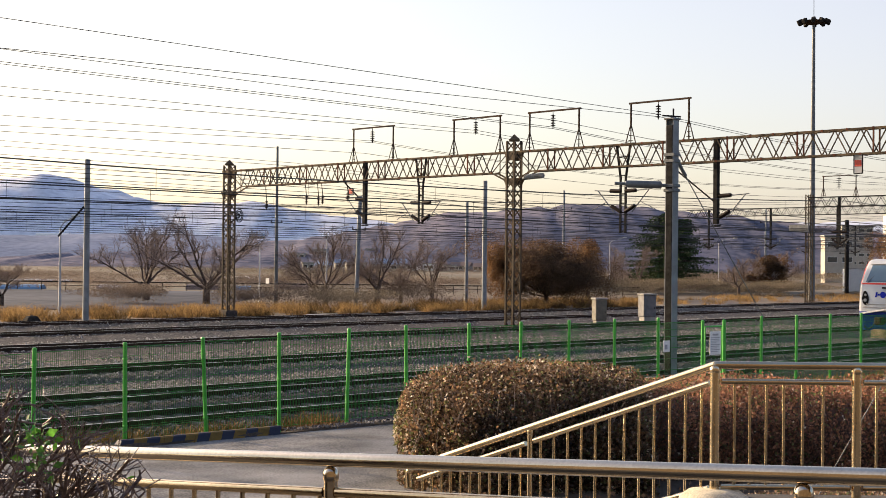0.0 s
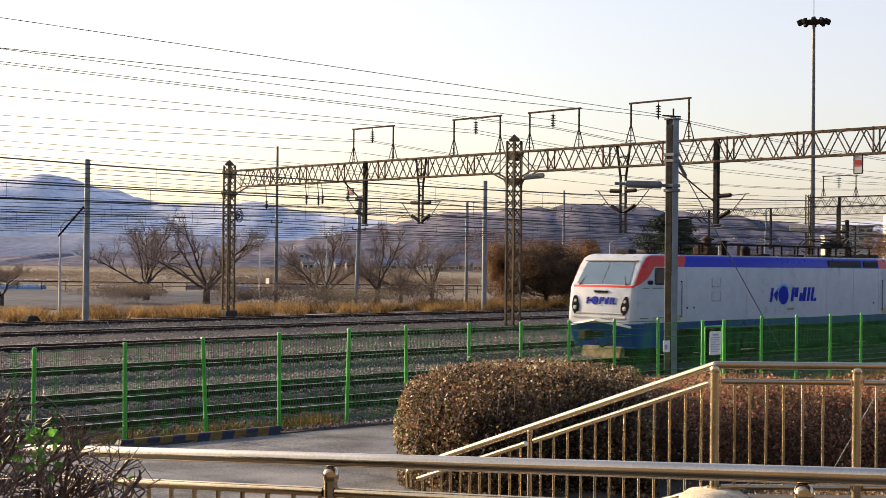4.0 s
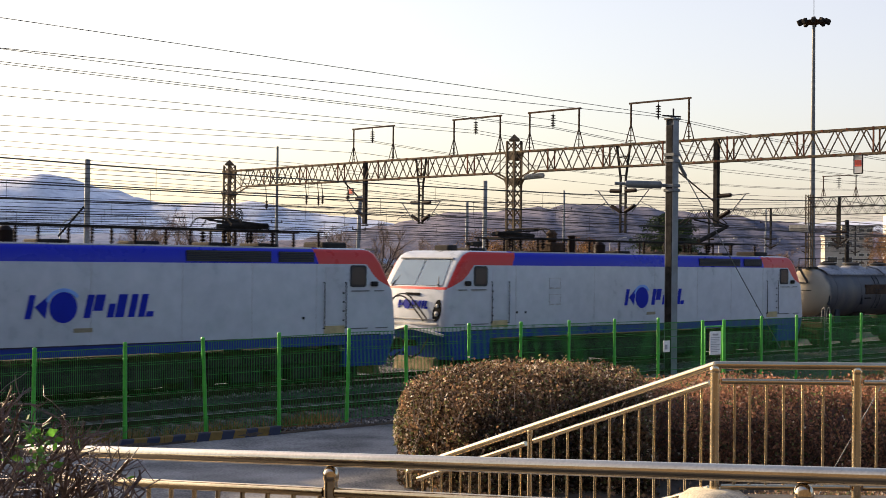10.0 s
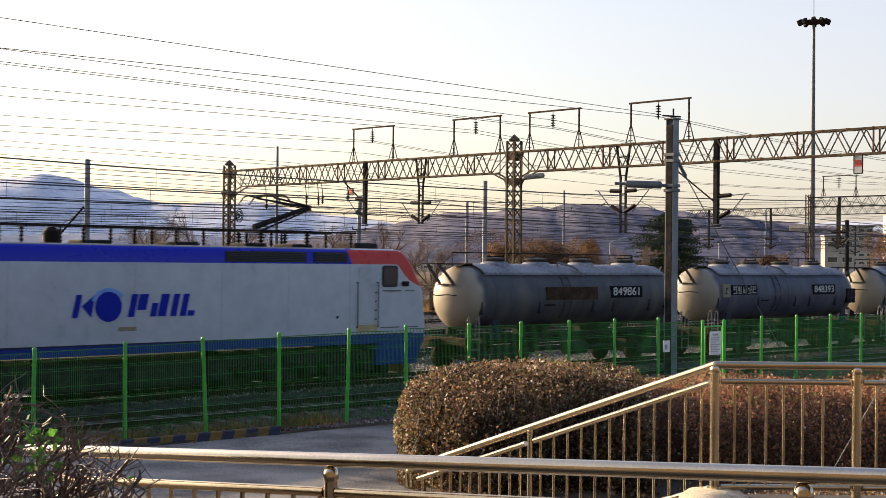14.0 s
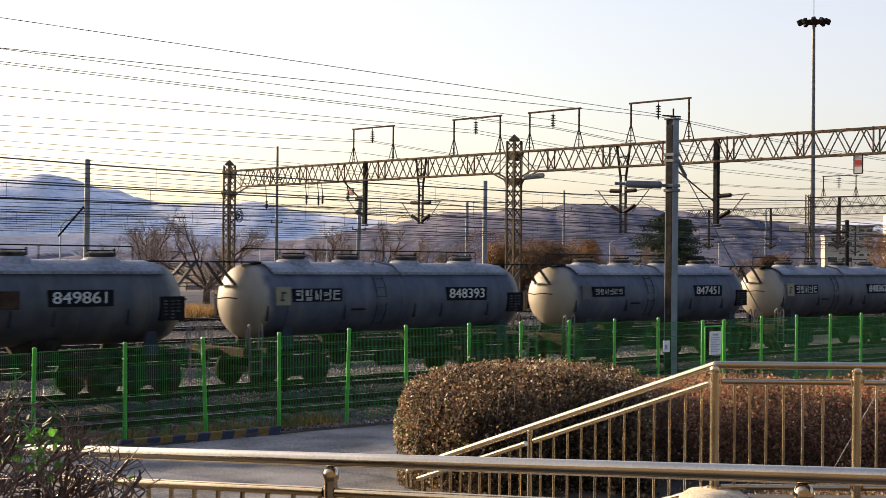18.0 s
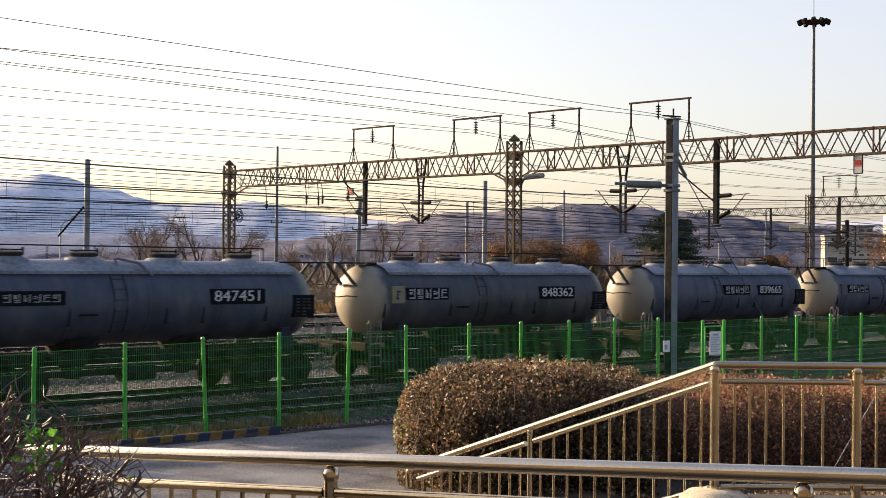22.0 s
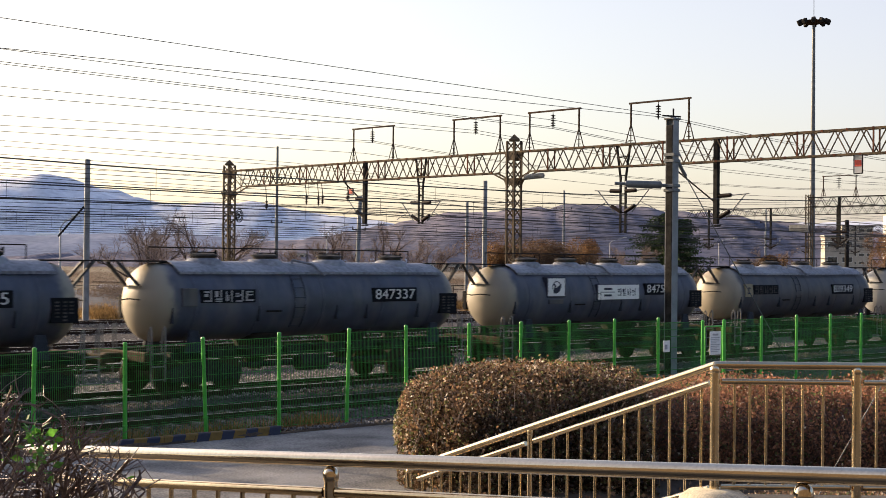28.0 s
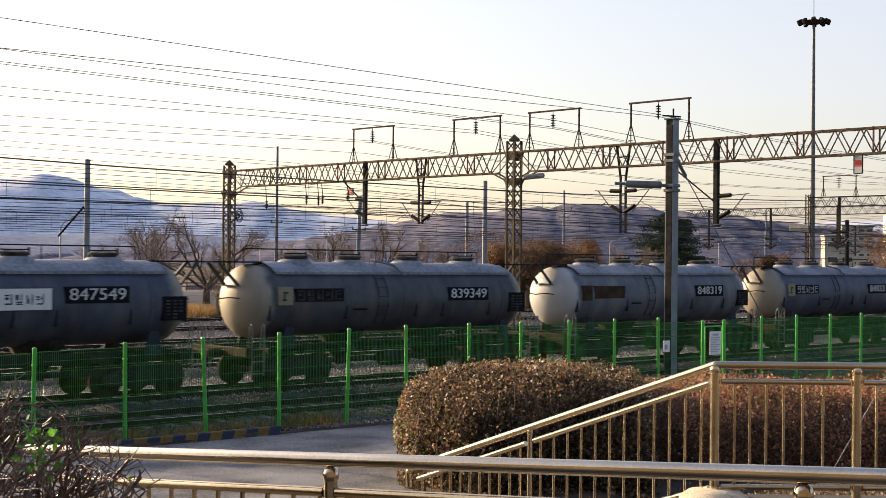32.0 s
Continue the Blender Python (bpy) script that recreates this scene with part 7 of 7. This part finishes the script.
# ---- stainless railings of the stair and landing ----
def railing_panel(rail, p, q, drop, zb, n, r=0.028, rb=0.011, places=()):
    """Second rail, bottom rail and balusters between two posts; p and q are points on the top rail."""
    p, q = Vector(p), Vector(q)
    d = (q - p)
    d.normalize()
    a, b = p + d * 0.05 - Vector((0, 0, drop)), q - d * 0.05 - Vector((0, 0, drop))
    g = Geo()
    g.tube(a, b, r * 0.8, n=12)
    part("middle_rail", g, M["sunsteel"], rail, smooth=True)
    lo = Vector((0, 0, zb))
    g = Geo()
    g.tube(a - lo, b - lo, r * 0.8, n=12)
    part("bottom_rail", g, M["sunsteel"], rail, smooth=True)
    for k in range(n):
        e = a.lerp(b, places[k] if places else (k + 0.5) / n)
        g = Geo()
        g.tube(e, e - lo, rb, n=8, caps=False)
        part("baluster", g, M["brushed"], rail, smooth=True)


def rail_post(rail, p, h, r=0.036, finish="brushed"):
    g = Geo()
    p = Vector(p)
    g.tube(p - Vector((0, 0, h)), p - Vector((0, 0, 0.03)), r, n=14)
    ps = part("post", g, M[finish], rail, smooth=True)
    g = Geo()
    g.lathe([(r * 1.0, -0.04), (r * 1.1, -0.034), (r * 1.14, -0.024), (r * 1.12, -0.008), (r * 1.0, 0.004), (r * 0.8, 0.013), (r * 0.5, 0.019), (r * 0.2, 0.022), (0, 0.0225)], n=24, c=tuple(p - Vector((0, 0, 0.02))))
    part("post_collar", g, M[finish], ps, smooth=True)


stair_rail = thing("stair_railing", Matrix.Identity(4), "polished stainless tube railing along the stair and landing", "railing", "railings")
TOPZ = 2.64
corner = Vector((2.08, 10.5, TOPZ))
foot = Vector((-0.24, 12.774, 1.508))
g = Geo()
g.tube(corner, Vector((5.5, 10.5, TOPZ)), 0.03, n=14)
part("top_rail", g, M["sunsteel"], stair_rail, smooth=True)
g = Geo()
g.tube(corner, foot, 0.03, n=14)
g.lathe([(0.0, -0.031), (0.022, -0.022), (0.031, 0), (0.022, 0.022), (0.0, 0.031)], n=12, c=tuple(corner))
g.path([tuple(foot), tuple(foot + Vector((-0.06, 0.06, -0.06))), tuple(foot + Vector((-0.05, 0.05, -0.2)))], 0.03, 12)
part("sloping_rail", g, M["sunsteel"], stair_rail, smooth=True)
for x in (2.08, 3.16, 4.24):
    rail_post(stair_rail, (x, 10.5, TOPZ), 1.0)
    railing_panel(stair_rail, (x, 10.5, TOPZ), (x + 1.08, 10.5, TOPZ), 0.125, 0.80, 6, places=(0.103, 0.222, 0.349, 0.484, 0.631, 0.79))
mid = corner.lerp(foot, 0.569)
rail_post(stair_rail, mid, 1.0, 0.022)
railing_panel(stair_rail, corner, mid, 0.125, 0.80, 12)
railing_panel(stair_rail, mid, foot, 0.125, 0.80, 11)
g = Geo()
g.tube((3.49, 14.5, 0.14), (5.3, 14.5, 3.35), 0.006, n=6)
thing("stay_rod", Matrix.Identity(4), "thin slanting steel stay rod among the shrubs", "stay rod", geo=g, material=M["galv"])

near_rail = thing("landing_railing", Matrix.Identity(4), "thick stainless handrail along the landing's edge", "railing", "railings")
L0, L1 = Vector((-2.05, 7.05, 2.418)), Vector((1.55, 4.55, 2.704))
d = (L1 - L0)
e0, e1 = L0 - d * 0.02, L1 + d * 0.4
g = Geo()
g.tube(e0, e1, 0.031, n=18)
part("top_rail", g, M["steel"], near_rail, smooth=True)
for t in (0.438, 0.917):
    rail_post(near_rail, L0.lerp(L1, t) - Vector((0, 0, 0.03)), 0.95, 0.031, "steel")
lo = Vector((0, 0, 0.14))
g = Geo()
g.tube(e0 - lo, L0.lerp(L1, 0.43) - lo, 0.022, n=12)
g.tube(L0.lerp(L1, 0.446) - lo, L0.lerp(L1, 0.91) - lo, 0.022, n=12)
part("middle_rail", g, M["sunsteel"], near_rail, smooth=True)
for k in range(31):
    t = 0.01 + 0.0345 * k
    if min(abs(t - 0.438), abs(t - 0.917)) < 0.01:
        continue
    g = Geo()
    p = L0.lerp(L1, t) - lo
    g.tube(p, p - Vector((0, 0, 0.66)), 0.0115, n=8, caps=False)
    part("baluster", g, M["brushed"], near_rail, smooth=True)

# unseen wall added behind the camera to cut sky light, and the landing below the railings
g = Geo()
g.box(-36, 44, -16, -4.2, 0.0, 12.0, 0.05)
blocker = thing("station_building", Matrix.Identity(4), "unseen wall added behind the landing to hold back sky light", "building", kind="structure", geo=g, material=M["blockerwall"])
# the landing and the steps below the railings
g = Geo()
g.prism([(-6, -3), (8, -3), (8, 10.75), (1.9, 10.75), (1.9, 4.4), (-2.05, 7.15), (-6, 9.9)], 0.0, 1.62, "xy")
landing = thing("stair_landing", Matrix.Identity(4), "concrete landing of an outdoor stair, coloured dark as if in shade", "landing", kind="structure", geo=g, material=M["paving"])
g = Geo()
g.lathe([(0.0, 1.60), (0.27, 1.60), (0.26, 1.64), (0.20, 1.685), (0.10, 1.70), (0.0, 1.70)], n=24, c=(2.08, 10.5, 0))
part("newel_base", g, M["newel"], landing, smooth=True)


# ---- dark shrub close to the camera ----
shrub = thing("bare_shrub", pose(-1.9, 5.55, 1.62), "tangle of dark bare shrub twigs with a few green leaves", "shrub")
rs = random.Random(12)
tw, lp = Geo(), []


def shrub_stem(p, d, length, rad, lev):
    n = 7 if lev == 0 else 4
    for s in range(n):
        d = (d + Vector((rs.gauss(0, 0.24), rs.gauss(0, 0.2), rs.gauss(0.0, 0.22)))).normalized()
        q = p + d * length / n
        if q.z > 1.30 - 0.80 * max(0.0, q.x - 0.14) or q.x > 0.66:
            return
        tw.tube(p, q, rad, rad * 0.88, 6, False)
        rad *= 0.88
        p = q
        if lev < 2 and s > 0:
            for _ in range(2 if lev == 0 else 1):
                dd = (d + Vector((rs.gauss(0.15, 0.55), rs.gauss(0, 0.5), rs.gauss(0.1, 0.45)))).normalized()
                shrub_stem(p, dd, rs.uniform(0.08, 0.28), rad * 0.7, lev + 1)
    if rs.random() < 0.03:
        lp.append(p)


for k in range(60):
    p = Vector((rs.uniform(-0.75, 0.3), rs.gauss(0, 0.28), rs.uniform(0.0, 0.35)))
    shrub_stem(p, Vector((rs.gauss(0.62, 0.3), rs.gauss(0, 0.25), rs.gauss(0.85, 0.2))).normalized(), rs.uniform(0.8, 1.35), rs.uniform(0.012, 0.019), 0)
tagged(part("twig_tangle", tw, M["shrubtwig"], shrub), kind="stuff")
pts = np.array([p[:] for p in lp] + [(rs.gauss(0.36, 0.045), rs.gauss(-0.25, 0.05), rs.gauss(1.05, 0.06)) for _ in range(60)])
v, f = leaf_cloud(pts, 0.025, 0.5, 1.5)
part("leaves", fast_mesh("leaves", v, f, M["leafgreen"]), None, shrub, "small green leaves")


# ---- distance: road, houses, hills ----
g = Geo()
g.box(-95, -19, 103, 166, -0.45, -0.39)
thing("far_road", Matrix.Identity(4), "grey asphalt lot and road beyond the yard", "road", kind="structure", geo=g, material=M["faraway"])
gr = thing("guard_rail", pose(0, 168, -0.45), "long low dark fence along the far road", "fence")
g = Geo()
g.bar((-100, 0, 1.0), (24, 0, 1.0), 0.05, 0.14)
g.bar((-100, 0, 0.55), (24, 0, 0.55), 0.04, 0.06)
part("rail", g, M["dark"], gr)
for k in range(42):
    g = Geo()
    x = -99 + 2.95 * k
    g.tube((x, 0, 0), (x, 0, 1.05), 0.05, n=6)
    part("post", g, M["dark"], gr)
for k, (x, y, w, d, h, ma, lab, nm) in enumerate(((-52.0, 171.0, 5.0, 3.0, 0.6, "tarp", "blue tarpaulin over a low heap", "covered_heap"), (-42.0, 174.0, 3.0, 2.5, 0.6, "greytext", "pale covered heap beyond the road", "covered_heap"),
                                           (-31.0, 178.0, 4.0, 3.0, 0.7, "roofbrown", "reddish earth heap beyond the road", "earth_heap"), (-25.5, 176.0, 2.0, 2.0, 0.6, "tarp", "small heap under blue sheeting", "covered_heap"),
                                           (-20.0, 186.0, 4.0, 3.0, 0.8, "roofbrown", "reddish earth heap in the field", "earth_heap"), (-70.0, 230.0, 16.0, 1.6, 0.35, "white", "long pale plastic sheeting on a field row", "plastic_sheet"),
                                           (-45.0, 290.0, 14.0, 1.6, 0.4, "white", "long pale plastic sheeting on a field row", "plastic_sheet"))):
    g = Geo()
    g.prism([(-d / 2, 0), (d / 2, 0), (d * 0.32, h * 0.7), (d * 0.08, h), (-d * 0.2, h * 0.9), (-d * 0.4, h * 0.5)], -w / 2, w / 2, "yz")
    thing(nm, pose(x, y, -0.46, 0, 0, 3), lab, "heap", geo=g, material=M[ma])


def house(x, y, w, d, h, roof, turn, label, wall="housewall", storeys=1, z=-0.45):
    hs = thing("house", pose(x, y, z, 0, 0, turn), label, "house", "far houses")
    g = Geo()
    g.box(-w / 2, w / 2, -d / 2, d / 2, 0, h)
    wl = part("wall", g, M[wall], hs)
    g = Geo()
    if roof == "flat":
        g.box(-w / 2 - 0.2, w / 2 + 0.2, -d / 2 - 0.2, d / 2 + 0.2, h, h + 0.5)
        part("parapet", g, M["concrete"], hs)
    else:
        g.prism([(-d / 2 - 0.5, h), (d / 2 + 0.5, h), (0, h + d * 0.28)], -w / 2 - 0.5, w / 2 + 0.5, "yz")
        part("roof", g, M[roof], hs)
    nw = max(2, int(w / 3.0))
    for s in range(storeys):
        for k in range(nw):
            xx, zz = -w / 2 + w * (k + 0.5) / nw, h * (s + 0.35) / storeys
            g = Geo()
            hwid = min(1.15, w / nw * 0.36)
            g.box(xx - hwid, xx + hwid, -d / 2 - 0.06, -d / 2 + 0.02, zz, zz + 1.3)
            wi = part("window", g, M["white"], hs)
            g = Geo()
            g.box(xx - hwid + 0.08, xx + hwid - 0.08, -d / 2 - 0.075, -d / 2 - 0.05, zz + 0.08, zz + 1.22)
            part("pane", g, M["glass"], wi)


house(91.0, 318.0, 6.6, 7.0, 10.5, "flat", -8, "pale three-storey block with wide windows", storeys=3)
house(-22.0, 560.0, 14, 8, 2.8, "roofblue", 5, "far shed with a pale blue roof", "housewall")
house(2.0, 560.0, 7, 8, 2.4, "flat", 0, "far low white shed", "housewall")
house(24.0, 560.0, 6, 8, 2.4, "flat", -5, "far low white shed", "housewall")
house(-240.0, 1775.0, 20, 12, 3.6, "roofblue", 8, "far house on the low hill", "housewall", z=31.0)
town = random.Random(9)
for k in range(16):
    x = -62 + 5.6 * k + town.uniform(-1.5, 1.5)
    house(x, 585 + town.uniform(-25, 25), town.uniform(3, 6), 6, town.uniform(1.8, 3.4), town.choice(("flat", "roofblue", "roofbrown", "roofblue")), town.uniform(-20, 20), "small pale house of the far village", town.choice(("concrete", "housewall", "white")))
for k in range(7):
    x = -70 + 12 * k + town.uniform(-3, 3)
    house(x, 690 + town.uniform(-20, 20), town.uniform(3, 6), 6, town.uniform(5, 10), "flat", town.uniform(-20, 20), "pale building of the far village", town.choice(("concrete", "housewall")), 3)
for k in range(3):
    g = Geo()
    g.prism([(-7, 0), (7, 0), (6.4, 2.4), (3.5, 4.0), (-3.5, 4.0), (-6.4, 2.4)], -21, 21, "yz")
    thing("greenhouse", pose(-505 + 46 * k, 1786 - 6 * k, 32.0 - 1.0 * k, 0, 0, 0), "long pale plastic greenhouse on the far slope", "greenhouse", "far greenhouses", geo=g, material=M["white"])
for k in range(5):
    house(178 + 17 * k + random.uniform(-3, 3), 596 + random.uniform(-8, 8), 13, 10, (21, 26, 18, 24, 22)[k], "flat", random.uniform(-10, 10), "far pale apartment block of the town", "white" if k % 2 else "housewall", 6)


def ridge(name, dist, x0, x1, hf, material, label, n=140, rows=10, depth=500):
    xs = np.linspace(x0, x1, n)
    us = np.linspace(0, 1, rows)
    v = []
    for x in xs:
        hh = hf(x)
        for u in us:
            wob = noise.noise(Vector((x * 0.02, u * 7, dist * 0.01))) * 0.06 * hh * (u > 0)
            v.append((x, dist + depth * u, -1 + (hh + 1) * math.sin(u * math.pi / 2) + wob))
    f = [(i * rows + j, (i + 1) * rows + j, (i + 1) * rows + j + 1, i * rows + j + 1) for i in range(n - 1) for j in range(rows - 1)]
    ob = new(name, fast_mesh(name, v, f, material))
    ob.data.polygons.foreach_set("use_smooth", [True] * len(ob.data.polygons))
    return tagged(ob, label, "hill", kind="structure")


def bump(x, c, w, h):
    return h * math.exp(-((x - c) / w) ** 2)


def fbm(x, s, seed):
    return sum(noise.noise(Vector((x * s * 2 ** k, seed, 0.5))) / 2 ** k for k in range(5))


# ridges look hazy through their base colours alone
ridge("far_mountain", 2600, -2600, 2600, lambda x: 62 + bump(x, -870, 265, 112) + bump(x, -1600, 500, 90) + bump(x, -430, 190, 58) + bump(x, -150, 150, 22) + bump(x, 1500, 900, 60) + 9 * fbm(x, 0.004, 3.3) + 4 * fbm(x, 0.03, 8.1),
      M["hill_far"], "mountain ridge with distance haze painted in pale blue", 260)
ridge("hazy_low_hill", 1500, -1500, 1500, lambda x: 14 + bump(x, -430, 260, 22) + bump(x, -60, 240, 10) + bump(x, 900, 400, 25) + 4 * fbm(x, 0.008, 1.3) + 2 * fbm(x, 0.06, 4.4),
      M["hill_haze"], "low hills with haze painted in grey-blue", 240, 8, 300)
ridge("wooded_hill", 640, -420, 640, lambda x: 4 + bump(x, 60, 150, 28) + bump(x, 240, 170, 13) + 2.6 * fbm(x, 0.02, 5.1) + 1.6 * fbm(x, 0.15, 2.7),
      M["hill_mid"], "dull wooded hill with painted haze turning its brown purple", 320, 8, 160)

motions()
